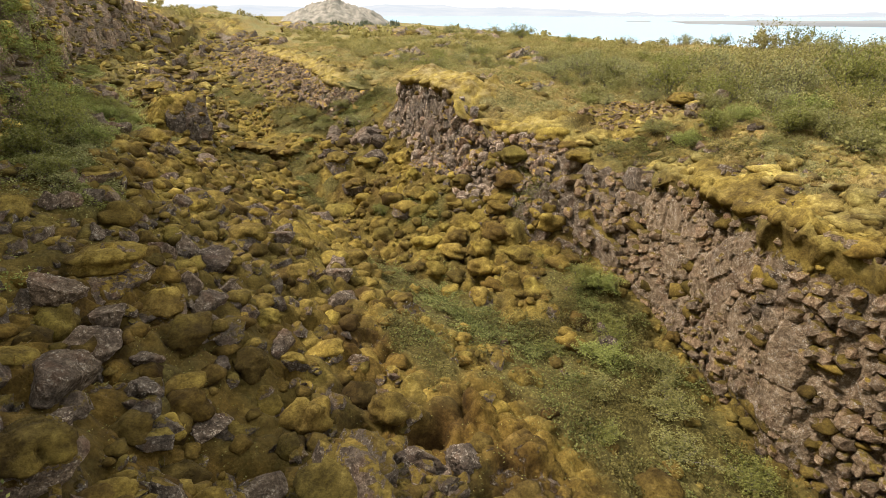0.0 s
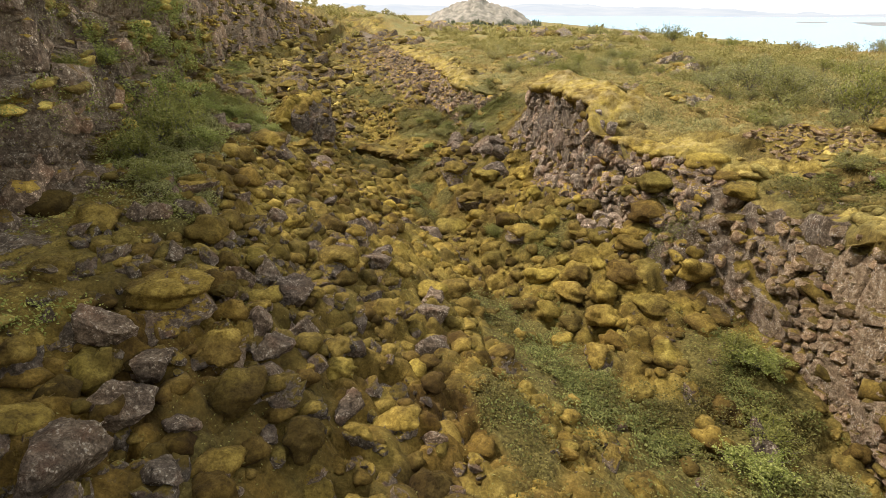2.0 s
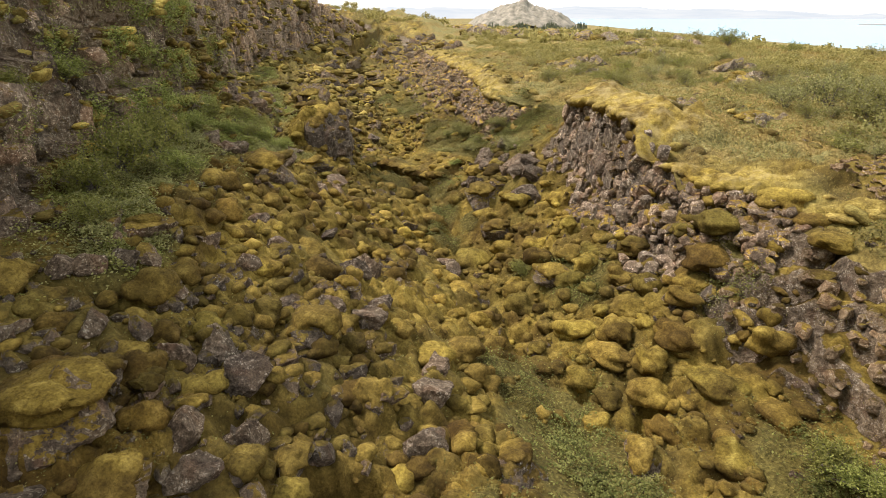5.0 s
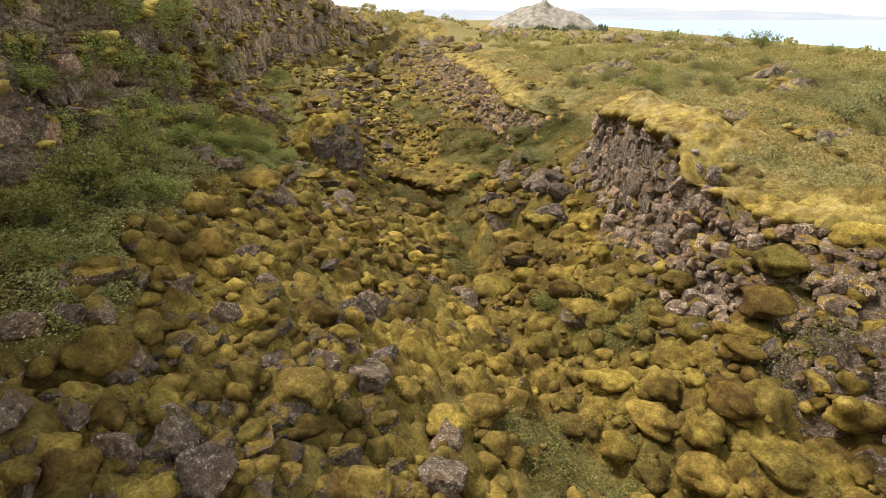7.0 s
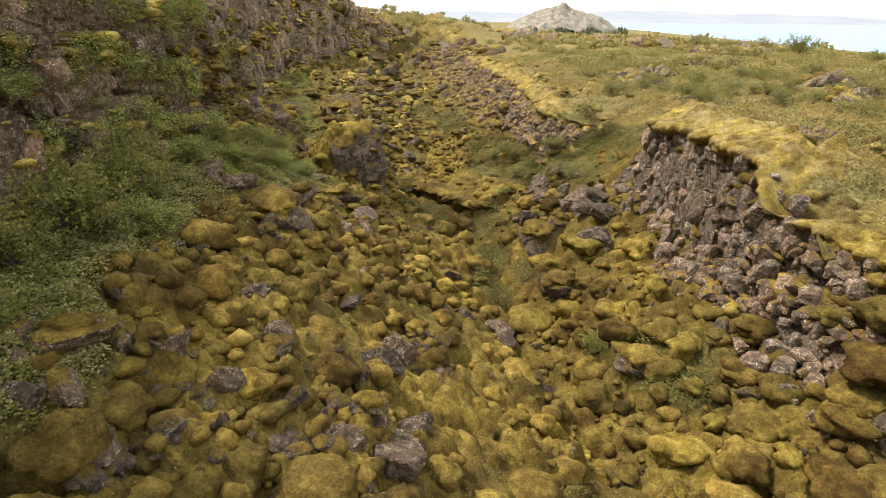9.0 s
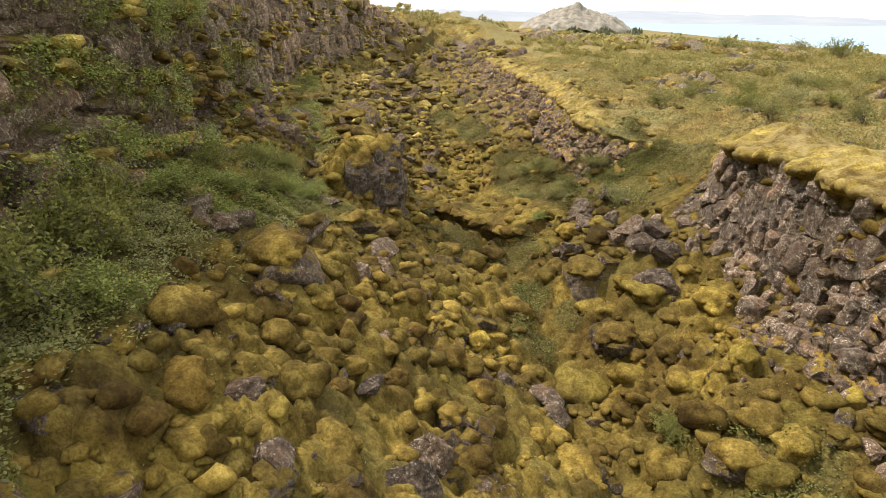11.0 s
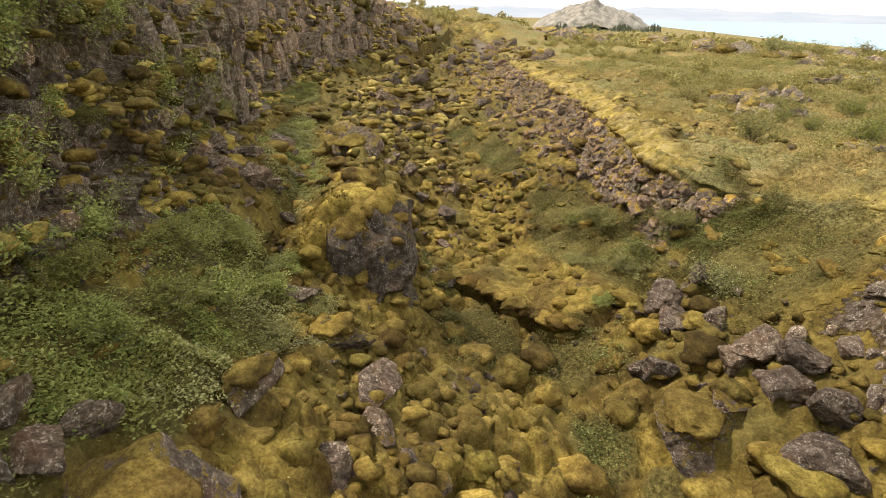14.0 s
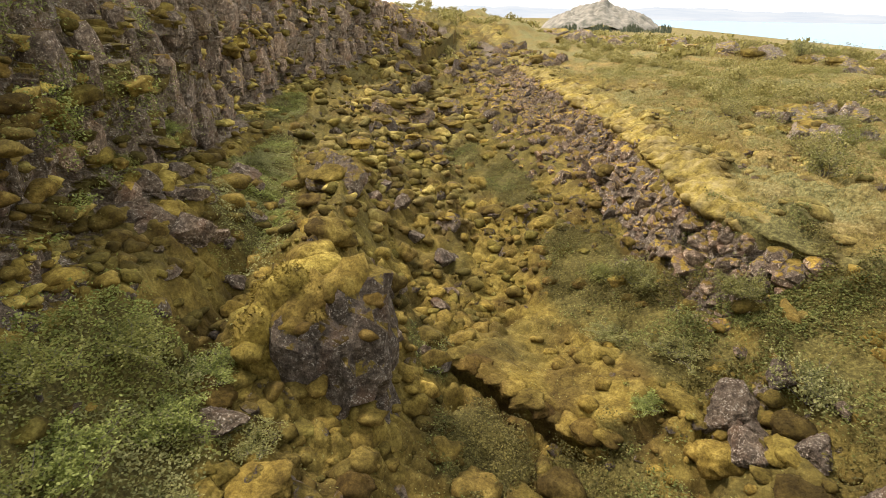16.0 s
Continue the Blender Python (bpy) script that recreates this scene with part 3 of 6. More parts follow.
def mound(u, v):
    """The mossy rise beyond the end of the fissure."""
    return 3.0 * np.exp(-((u - 112) / 26) ** 4 - ((v - 15) / 10.5) ** 6) * (1 + 0.30 * fbm(u * 0.15, v * 0.15, 0, 51) + 0.16 * fbm(u * 0.6, v * 0.6, 0, 52))


def relief(u, v):
    """Small relief of the ground: moss domes over buried stones."""
    m = lump_mask(u, v)
    wu, wv = u + 0.12 * vnoise(u * 2.2, v * 2.2, 0, 61), v + 0.12 * vnoise(u * 2.2, v * 2.2, 5, 62)
    d1, r1, g1 = worley(wu / 0.80, wv / 0.80, 3)
    d2, r2, g2 = worley(wu / 0.40, wv / 0.40, 4)
    h = 0.30 * (0.15 + r1) * np.sqrt(np.clip(1 - (d1 / 0.58) ** 2, 0, 1)) * np.sqrt(np.clip(g1 / 0.28, 0, 1)) + 0.20 * (0.35 + r2) * np.sqrt(np.clip(1 - (d2 / 0.62) ** 2, 0, 1)) * np.sqrt(np.clip(g2 / 0.30, 0, 1))
    d4, r4, g4 = worley(wu / 0.22, wv / 0.22, 6)
    h = h + 0.075 * (0.3 + r4) * np.sqrt(np.clip(g4 / 0.35, 0, 1))
    d3, r3, _ = worley(u / 0.6, v / 0.6, 8)
    h = h + 0.015 * fbm(u * 5.5, v * 5.5, 0, 63, 2)
    d5, r5, _ = worley(u / 1.5, v / 1.5, 12)
    h = h - 0.55 * (r5 < 0.5) * np.exp(-(d5 / 0.13) ** 2)
    soft = 0.10 * r3 * np.sqrt(np.clip(1 - (d3 / 0.7) ** 2, 0, 1))
    roll = 0.10 * fbm(u * 0.35, v * 0.35, 0, 7)
    for pu, pv, wide in ((5.6, 0.35, 0.34), (9.5, 2.3, 0.26), (6.9, 1.5, 0.22), (8.0, -0.8, 0.2), (12.0, -0.7, 0.24), (20.2, 3.3, 0.3), (4.3, 2.6, 0.22), (6.2, 2.3, 0.22), (5.9, 3.2, 0.2), (4.4, 3.4, 0.2)):
        h = h - 1.0 * np.exp(-(((u - pu) / wide) ** 2 + ((v - pv) / (wide * 1.5)) ** 2))
    for ku, kv, kr in KNOLLS:
        h = h + 0.45 * kr * np.exp(-(((u - ku) / (1.3 * kr)) ** 2 + ((v - kv) / (1.1 * kr)) ** 2))
    trench = 0.95 * cleft(u, v) - 0.42 * shelf(u, v)
    # tussocks along the rim and on the plateau
    d6, r6, _ = worley(u / 0.75 + 0.2 * vnoise(u, v, 0, 64), v / 0.75, 14)
    rim_d = v - line(u, RIGHT_RIM, 1)
    soft = soft + 0.30 * r6 * np.sqrt(np.clip(1 - (d6 / 0.6) ** 2, 0, 1)) * sstep(0.2, 0.8, rim_d) * (1 - 0.6 * sstep(3, 6, rim_d)) + 0.05 * fbm(u * 4.5, v * 4.5, 0, 65, 2)
    near = np.exp(-((np.maximum(np.abs(v - 8) - 30, 0)) / 20) ** 2)
    out = np.maximum(np.abs(u - 25) - 70, 0)
    near = near * np.exp(-(out / 25) ** 2)
    big = 0.45 * fbm(u * 0.09, v * 0.09, 0, 17) * sstep(13, 22, v)
    pile = sstep(2, 4, u) * (1 - sstep(11, 14, u)) * sstep(-2.2, -1, v) * (1 - sstep(2.5, 4, v))
    return (h - 0.30 - 0.18 * pile) * m + (soft * (1 - m) + roll) * near + big * near + mound(u, v) - trench


def ledge(u, z):
    """Where on a step of the high cliff a height lies: 0 at its foot, 1 at its lip."""
    q = z / 1.7 + 0.9 * fbm(u * 0.13, z * 0.1, 0, 81) + 0.25 * fbm(u * 0.9, 0 * u, 0, 82)
    return q - np.floor(q)


def left_push(u, z):
    """How far the face of the high cliff stands back, by its buttresses, columns and ledges."""
    _, ra, ga = worley(u / 1.5, z / 2.2, 21)
    _, rb_, gb = worley(u / 0.63, z / 0.92, 22)
    _, rc_, gc = worley(u / 0.55, z / 3.2, 25)
    column = sstep(27, 31, u) * (0.4 * (rc_ - 0.5) - 0.10 * (gc < 0.08))
    return 0.62 * (ra - 0.5) + 0.24 * (rb_ - 0.5) - 0.10 * (ga < 0.07) + 0.45 * fbm(u * 0.35, z * 0.2, 0, 61) + 0.25 + column - 0.5 * (ledge(u, z) - 0.5)


def build_ground():
    counts = [3, 8, 8, 16, 44, 44, 14, 26, 30, 28, 34, 46, 56, 14, 34, 60, 30, 16, 10, 8, 8]
    u = np.concatenate([[-4000, -1500, -600, -250, -120, -60, -35, -22], np.arange(-14, -6, 0.4), np.arange(-6, 0, 0.13), np.arange(0, 31, 0.07), np.arange(31, 44, 0.15), np.arange(44, 66, 0.35), np.arange(66, 100, 1.2), 100 * 1.13 ** np.arange(0, 31)])
    pv, pz = profile(u)
    S = np.concatenate([k + np.arange(c) / c for k, c in enumerate(counts)] + [[float(len(counts))]])
    k = np.minimum(S.astype(int), len(counts) - 1)
    f = (S - k)[:, None]
    V = pv[k] * (1 - f) + pv[k + 1] * f
    Z = pz[k] * (1 - f) + pz[k + 1] * f
    U = np.broadcast_to(u, V.shape).copy()
    seg = np.broadcast_to(S[:, None], V.shape)
    core = sstep(-16, -10, U) * (1 - sstep(80, 95, U))
    left = sstep(3.8, 4.6, seg) * (1 - sstep(6.0, 6.8, seg)) * core
    right = sstep(11.7, 12.3, seg) * (1 - sstep(12.78, 12.96, seg)) * core
    steep = np.clip(np.gradient(Z, axis=0) / np.maximum(np.gradient(V, axis=0), 0.02), 0, 3) / 1.2
    right = right * np.clip(steep, 0.25 + 0.45 * sstep(27, 30, U), 1) * (1 - 0.75 * sstep(8.6, 9.8, U) * (1 - sstep(13.2, 14.4, U)))
    step = ledge(U, Z)
    _, ra, ga = worley(U / 0.6, Z / 1.0, 41)
    crag = 0.14 * (ra - 0.5) - 0.05 * (ga < 0.08) + 0.12 * fbm(U * 0.45, Z * 0.25, 0, 61)
    lip = np.exp(-((seg - 13.02) / 0.10) ** 2) * core * (0.12 + 0.18 * fbm(U * 0.9, 0 * U, 0, 35) + 0.10 * fbm(U * 3.0, 0 * U, 0, 36)) * np.clip(steep + 0.4, 0, 1)
    V = V - left * left_push(U, Z) - right * crag - lip
    broken = sstep(8.4, 9.4, U) * (1 - sstep(16.4, 17.2, U)) * sstep(11.9, 12.1, seg) * (1 - sstep(13.05, 13.3, seg))
    q = Z / 0.62 + 0.7 * fbm(U * 0.55, V * 0.55, 0, 86) + 0.3 * fbm(U * 2.0, V * 2.0, 0, 87)
    riser = q - np.floor(q)
    Z = Z + broken * 0.62 * (sstep(0.62, 0.95, riser) - riser)
    Z = Z + relief(U, V) * (1 - 0.8 * np.clip(left + right, 0, 1)) + 0.08 * left * fbm(U * 2, V * 2, Z * 2, 71)
    X, Y = to_xy(U, V)
    nr, nc = V.shape
    idx = np.arange(nr * nc).reshape(nr, nc)
    F = np.stack([idx[:-1, :-1], idx[:-1, 1:], idx[1:, 1:], idx[1:, :-1]], -1).reshape(-1, 4)[:, ::-1]
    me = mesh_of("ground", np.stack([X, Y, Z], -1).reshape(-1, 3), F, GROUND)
    flat_face = (np.maximum(left, right) > 0.5)
    ff = flat_face[:-1, :-1] & flat_face[1:, :-1] & flat_face[:-1, 1:]
    me.polygons.foreach_set("use_smooth", ~ff.ravel())
    moss_on_face = 0.5 * sstep(-0.2, 0.5, fbm(U * 0.7, Z * 1.6, 0, 77))
    rock = left * np.clip(0.95 - 0.7 * moss_on_face - 0.35 * sstep(0.75, 0.95, step), 0, 1)
    rock = np.maximum(rock, right * (0.98 - 0.6 * moss_on_face) * (1 - 0.9 * sstep(22.9, 23.8, U) * (1 - sstep(27.4, 28.4, U))))
    rock = np.maximum(rock, broken * 0.9 * sstep(0.6, 0.7, riser))
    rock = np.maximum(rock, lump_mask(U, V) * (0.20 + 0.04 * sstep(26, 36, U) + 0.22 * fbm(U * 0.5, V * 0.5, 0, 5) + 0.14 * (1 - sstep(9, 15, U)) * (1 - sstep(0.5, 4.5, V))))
    rimdist = V - line(U, RIGHT_RIM, 1)
    heath = sstep(0.6, 3.0, rimdist + 1.2 * fbm(U * 0.3, V * 0.3, 0, 9)) * 0.75
    heath = np.maximum(heath, 0.6 * sstep(4.0, 2.5, seg))
    warm = right * (1 - sstep(12, 17, U)) + 0.2 * left + 0.7 * left * np.exp(-((U - 20.5) / 1.6) ** 2 - ((Z - 6.2) / 1.2) ** 2)
    # "dry" marks the pale rim band whose colour also carries sunlight
    for name, val in (("rock", rock), ("warm", np.clip(warm, 0, 1)), ("dry", sstep(-0.7, -0.3, rimdist) * sstep(12.8, 12.95, seg) * (1 - sstep(0.6, 2.0, rimdist + 0.6 * fbm(U * 0.8, V * 0.8, 0, 29)))), ("green", np.clip(green_mask(U, V) * np.where(V < 3, 0.9, 0.85) + 0.35 * heath + 0.55 * lump_mask(U, V) * sstep(26, 36, U) * sstep(-0.1, 0.2, fbm(U * 0.2, V * 0.35, 0, 95)) + left * 0.5 * sstep(0.0, 0.4, fbm(U * 0.3, Z * 0.5, 0, 83)), 0, 1)), ("heath", heath), ("browned", (1 - sstep(7, 13, U)) * (1 - sstep(4.0, 6.0, V)) * sstep(-0.5, 0.2, fbm(U * 0.6, V * 0.6, 0, 103) + 0.15))):
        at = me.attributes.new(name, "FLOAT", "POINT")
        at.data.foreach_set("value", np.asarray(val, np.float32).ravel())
    return tagged(new("ground", me), "mossy lava ground split by a rocky fissure", "ground", kind="structure")


GROUND_OB = build_ground()


# ---- heights to stand things on ----
GU, GV = np.arange(-6, 82, 0.1), np.arange(-6, 62, 0.1)
_pv, _pz = profile(GU)
HEIGHT = np.stack([np.interp(GV, _pv[:, i], _pz[:, i]) for i in range(len(GU))])
HEIGHT = HEIGHT + relief(GU[:, None], GV[None, :])
RNG = np.random.default_rng(11)


def height(u, v):
    """Height of the ground with its relief."""
    a, b = np.clip((np.asarray(u) + 6) / 0.1, 0, len(GU) - 1.01), np.clip((np.asarray(v) + 6) / 0.1, 0, len(GV) - 1.01)
    i, j = a.astype(int), b.astype(int)
    f, g = a - i, b - j
    return (HEIGHT[i, j] * (1 - f) * (1 - g) + HEIGHT[i + 1, j] * f * (1 - g) + HEIGHT[i, j + 1] * (1 - f) * g + HEIGHT[i + 1, j + 1] * f * g)


def spread(cell, u0, u1, v0, v1, rng):
    """Jittered points, one to a cell."""
    a, b = np.meshgrid(np.arange(u0, u1, cell), np.arange(v0, v1, cell), indexing="ij")
    return (a + cell * rng.random(a.shape)).ravel(), (b + cell * rng.random(a.shape)).ravel()


# ---- stone and moss shapes ----
def boulder_shapes(level, seed, spread_cap):
    rng = np.random.default_rng(seed)
    d, f = ICO[level]
    r = rock_radius(d, rng)
    rock = d * r[:, None]
    rock[:, 2] *= 0.85
    cut = spread_cap + 0.35 * fbm(d[:, 0] * 1.8, d[:, 1] * 1.8, 0.0, seed + 3, 2)
    on = sstep(-0.12, 0.10, d[:, 2] - cut)
    puff = 0.07 + 0.10 * (1 + fbm(d[:, 0] * 2.6, d[:, 1] * 2.6, d[:, 2] * 2.6, seed + 8, 3))
    cap = d * (r * (1 - on) * 0.90 + on * (0.55 * r + 0.45 + puff))[:, None]
    cap[:, 2] *= 0.85
    keep = on[f].max(axis=1) > 0.02
    used = np.unique(f[keep])
    remap = np.full(len(d), -1)
    remap[used] = np.arange(len(used))
    return (rock, f), (cap[used], remap[f[keep]])


SHAPES = [boulder_shapes(4, 100 + i, (0.45, 0.25, 0.05, 0.6)[i % 4]) for i in range(12)]
ROCK_MESH = [mesh_of("boulder", s[0][0], s[0][1], ROCK, False) for s in SHAPES]
BARE_MESH = [mesh_of("boulder", s[0][0], s[0][1], ROCK_PLAIN, False) for s in SHAPES]
PALE_MESH = [mesh_of("block", s[0][0], s[0][1], ROCK_PALE, False) for s in SHAPES]
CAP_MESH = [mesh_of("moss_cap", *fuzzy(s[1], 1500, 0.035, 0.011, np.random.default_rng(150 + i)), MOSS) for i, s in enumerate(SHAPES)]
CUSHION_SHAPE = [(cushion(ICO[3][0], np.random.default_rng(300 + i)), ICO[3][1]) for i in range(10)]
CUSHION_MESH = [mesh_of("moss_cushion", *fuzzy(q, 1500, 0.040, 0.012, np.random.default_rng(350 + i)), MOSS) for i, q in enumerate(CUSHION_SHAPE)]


BRIGHT_MESH = [m.copy() for m in CUSHION_MESH[:5]]
for m in BRIGHT_MESH:
    m.materials[0] = MOSS_BRIGHT
BROWN_MESH = [m.copy() for m in CUSHION_MESH[5:]]
for m in BROWN_MESH:
    m.materials[0] = MOSS_BROWN


def stand(ob, u, v, z, size, rng, tilt=12):
    x, y = to_xy(u, v)
    ob.matrix_world = pose(x, y, z, rng.uniform(-tilt, tilt), rng.uniform(-tilt, tilt), rng.uniform(0, 360)) @ Matrix.Diagonal((*size, 1))
    return ob


def boulder(u, v, z, r, rng, capped=True, tilt=12, squat=1.0, which=None):
    k = int(rng.integers(len(ROCK_MESH))) if which is None else which
    ob = new("boulder", (ROCK_MESH if capped else BARE_MESH)[k])
    size = (r * rng.uniform(0.85, 1.2), r * rng.uniform(0.85, 1.2), r * rng.uniform(0.8, 1.05) * squat)
    stand(ob, u, v, z, size, rng, tilt)
    if capped:
        if r > 0.42:
            cap = child("moss_cap", CUSHION_MESH[(k * 3) % 10], ob, "domed olive-yellow moss cap")
            cap.matrix_basis = pose(0, 0, 0.50, 0, 0, 40 * k) @ Matrix.Diagonal((0.86, 0.86, 0.42, 1))
        else:
            child("moss_cap", CAP_MESH[k], ob, "thick olive-yellow moss cap")
    big = r > 0.45
    if capped:
        text = "large grey lava boulder under a thick moss cap" if big else "grey-brown lava boulder partly covered with yellow moss"
    else:
        text = "large bare grey lava boulder speckled with pale lichen" if big else "bare grey-brown lava boulder with lichen spots"
    return tagged(ob, text, "boulder", group="boulders in the fissure")


def moss_cushion(u, v, z, r, rng, flat=1.0, bright=0.2):
    shapes = BRIGHT_MESH if rng.random() < (bright + (0.2 if v > 7 and 10 < u < 25 else 0.0) if u > 9 else 0.04) else CUSHION_MESH
    if shapes is CUSHION_MESH and rng.random() < (0.65 if u < 10 else 0.26):
        shapes = BROWN_MESH
    ob = new("moss_cushion", shapes[int(rng.integers(len(shapes)))])
    stand(ob, u, v, z, (r * rng.uniform(0.85, 1.25), r * rng.uniform(0.85, 1.25), r * rng.uniform(0.8, 1.0) * flat), rng, 10)
    if shapes is BROWN_MESH:
        text = "broad rounded cushion of brownish woolly moss" if r > 0.4 else "small round cushion of brownish woolly moss"
    elif shapes is BRIGHT_MESH:
        text = "broad rounded cushion of bright yellow moss" if r > 0.4 else "small round cushion of bright yellow moss"
    else:
        text = "broad rounded cushion of mustard-yellow woolly moss" if r > 0.4 else "small round cushion of olive-yellow woolly moss"
    return tagged(ob, text, "moss", group="moss cushions in the fissure")


# ---- the larger stones, one by one: u, v, top, radius ----
BARE_A = [(5.01, 3.39, 1.36, 0.26), (5.32, 2.74, 1.57, 0.34), (5.96, -1.1, 4.26, 0.22), (6.37, 0.24, 3.21, 0.21), (6.7, -1.09, 4.49, 0.42), (7.01, 8.61, 0.45, 0.25), (7.51, 0.68, 2.95, 0.18), (7.57, -0.91, 3.68, 0.4),
          (8.37, -0.62, 3.37, 0.34), (8.46, 1.79, 2.17, 0.32), (8.67, 0.72, 3.29, 0.23), (8.74, -1.54, 3.62, 0.24), (8.74, -1.1, 3.71, 0.43), (9.1, 0.89, 2.73, 0.29), (9.63, 0.63, 2.91, 0.26), (9.7, 2.5, 1.7, 0.4),
          (9.9, 1.3, 2.3, 0.3), (10.28, -1.73, 3.69, 0.21), (10.7, 1.18, 2.79, 0.35), (10.88, 0.77, 2.9, 0.21), (11.02, 0.28, 3.17, 0.29), (11.61, 3.94, 1.61, 0.53), (11.94, -0.5, 3.61, 0.4), (12.26, 4.2, 1.34, 0.37)]
BARE_B = [(12.78, -0.65, 4.18, 0.27), (12.99, 1.76, 2.59, 0.2), (13.2, 2.2, 2.3, 0.42), (13.33, 3, 2.09, 0.37), (13.59, 0.96, 3.06, 0.23), (13.79, 3.35, 1.81, 0.34), (14.04, 0.35, 3.45, 0.29), (14.95, -0.49, 4.02, 0.32),
          (15.5, 3.1, 2, 0.4), (16.02, 1.05, 3.17, 0.33), (16.25, 3.34, 1.82, 0.46), (16.83, -0.74, 4.25, 0.14), (17.2, 2.54, 2.2, 0.23), (18.33, 5.94, 0.39, 0.28), (18.52, 2.72, 2.17, 0.17), (19.04, 6.19, 0.37, 0.35),
          (19.12, 5.29, 0.64, 0.21), (22.28, 9.65, 2.06, 0.49), (22.47, 2.92, 1.77, 0.34), (23.3, 2.9, 1.9, 0.45), (23.33, 9.47, 1.92, 0.39), (24.15, 8.2, 1.22, 0.31), (25.08, 9.28, 1.73, 0.18), (25.8, 9.38, 1.94, 0.48)]
BARE_C = [(25.6, 9.3, 2.4, 0.55), (24.9, 9.0, 2.2, 0.4), (23.4, 9.7, 2.4, 0.5), (22.7, 10.0, 2.6, 0.5), (22.2, 9.5, 2.4, 0.4), (21.2, 9.3, 2.2, 0.5), (24.0, 8.3, 1.9, 0.4), (21.6, 9.9, 2.5, 0.35), (19.8, 0.1, 4.3, 0.35), (20.1, -0.3, 4.4, 0.3), (19.6, -0.2, 4.3, 0.3),
          (20.3, 0.2, 4.2, 0.25), (24.5, 9.7, 2.5, 0.35), (25.9, 10.1, 2.6, 0.3), (31, -0.93, 4.06, 0.36), (31.59, -0.37, 3.92, 0.44), (33.04, 5.38, 1.46, 0.41)]
CAPPED_A = [(4.76, 1.51, 2.29, 0.58), (5.1, -1.17, 3.65, 0.39), (5.5, 2, 1.6, 0.5), (8.14, 2.47, 1.84, 0.38), (8.24, 0.83, 3.11, 0.25), (8.88, 0.13, 3.12, 0.39), (9.4, 3.84, 1.41, 0.33), (9.59, -0.55, 3.81, 0.78),
            (9.69, 1.78, 2.29, 0.29), (10.9, 1.58, 2.53, 0.29), (12.33, 3.26, 1.79, 0.24), (12.74, 3.15, 1.89, 0.25), (13.57, -0.47, 4.17, 0.35), (13.78, 2.72, 2.09, 0.21), (16.28, 1.25, 2.94, 0.17), (16.28, 8.23, 1.09, 0.4),
            (17.2, 3.82, 1.44, 0.29), (18.14, 1.06, 3.26, 0.25), (18.97, 4.48, 1.11, 0.39), (19.25, 1.04, 3.69, 0.79), (20.06, 8.01, 0.93, 0.6), (22.46, 8.11, 1.29, 0.62), (22.64, 8.85, 1.64, 0.38), (23.89, -0.28, 3.96, 0.29)]
CAPPED_B = [(24.2, 2.29, 2.25, 0.45), (33.4, 2.5, 3.6, 0.7), (34.78, 5.67, 1.63, 0.45), (36.83, 1.88, 3.17, 0.59)]
MOSS_A = [(3.61, 6.02, 0.68, 0.55), (4.9, 4.51, 1.23, 0.37), (5.52, -0.18, 3.08, 0.43), (6.06, 0.02, 3.34, 0.16), (6.07, -0.48, 3.83, 0.29), (6.25, -0.16, 3.54, 0.24), (6.37, 7.26, 0.37, 0.43), (6.44, 2.89, 1.68, 0.46),
          (6.47, 1.59, 2.19, 0.47), (6.5, 3.95, 1.3, 0.5), (7.09, 0.12, 3.37, 0.32), (7.16, 2.63, 1.72, 0.39), (7.49, 1.1, 2.38, 0.35), (7.49, 7.86, 0.48, 0.36), (7.93, 3.71, 1.59, 0.54), (8, 0.31, 2.99, 0.51),
          (8.16, 8.63, 0.57, 0.56), (8.59, 1.21, 2.92, 0.26), (9.05, 3.24, 1.52, 0.27), (9.18, 1.77, 2.56, 0.29), (9.33, 1.31, 2.53, 0.3), (9.74, 0.28, 3.13, 0.34), (9.85, 4.44, 1.24, 0.35), (10, 3.5, 1.1, 0.3)]
MOSS_B = [(10.19, -2.06, 3.85, 0.35), (10.23, 9.92, 1.03, 0.5), (11.28, 9.42, 1.14, 0.58), (11.36, 10.53, 1.68, 0.49), (11.58, 8.26, 0.8, 0.6), (11.71, 0.65, 3.07, 0.31), (11.85, 2.25, 2.36, 0.27), (11.9, -1.9, 4.1, 0.45),
          (11.9, 3.13, 1.86, 0.29), (12.11, 0.97, 3.02, 0.38), (12.33, 2.74, 2.15, 0.32), (12.5, 9.4, 1.7, 0.55), (12.56, 1.37, 2.96, 0.34), (12.57, 5.11, 0.88, 0.38), (12.68, 4.29, 1.36, 0.48), (12.7, -2.79, 4.18, 0.44),
          (12.74, 7.44, 0.5, 0.39), (12.87, 8.14, 0.74, 0.53), (13, 0.15, 3.7, 0.32), (13.18, 3.72, 1.58, 0.29), (13.26, 9.13, 1.63, 0.3), (13.42, 4.96, 1.04, 0.54), (13.47, 10.25, 2.75, 0.55), (13.5, 8.58, 1.41, 0.45)]
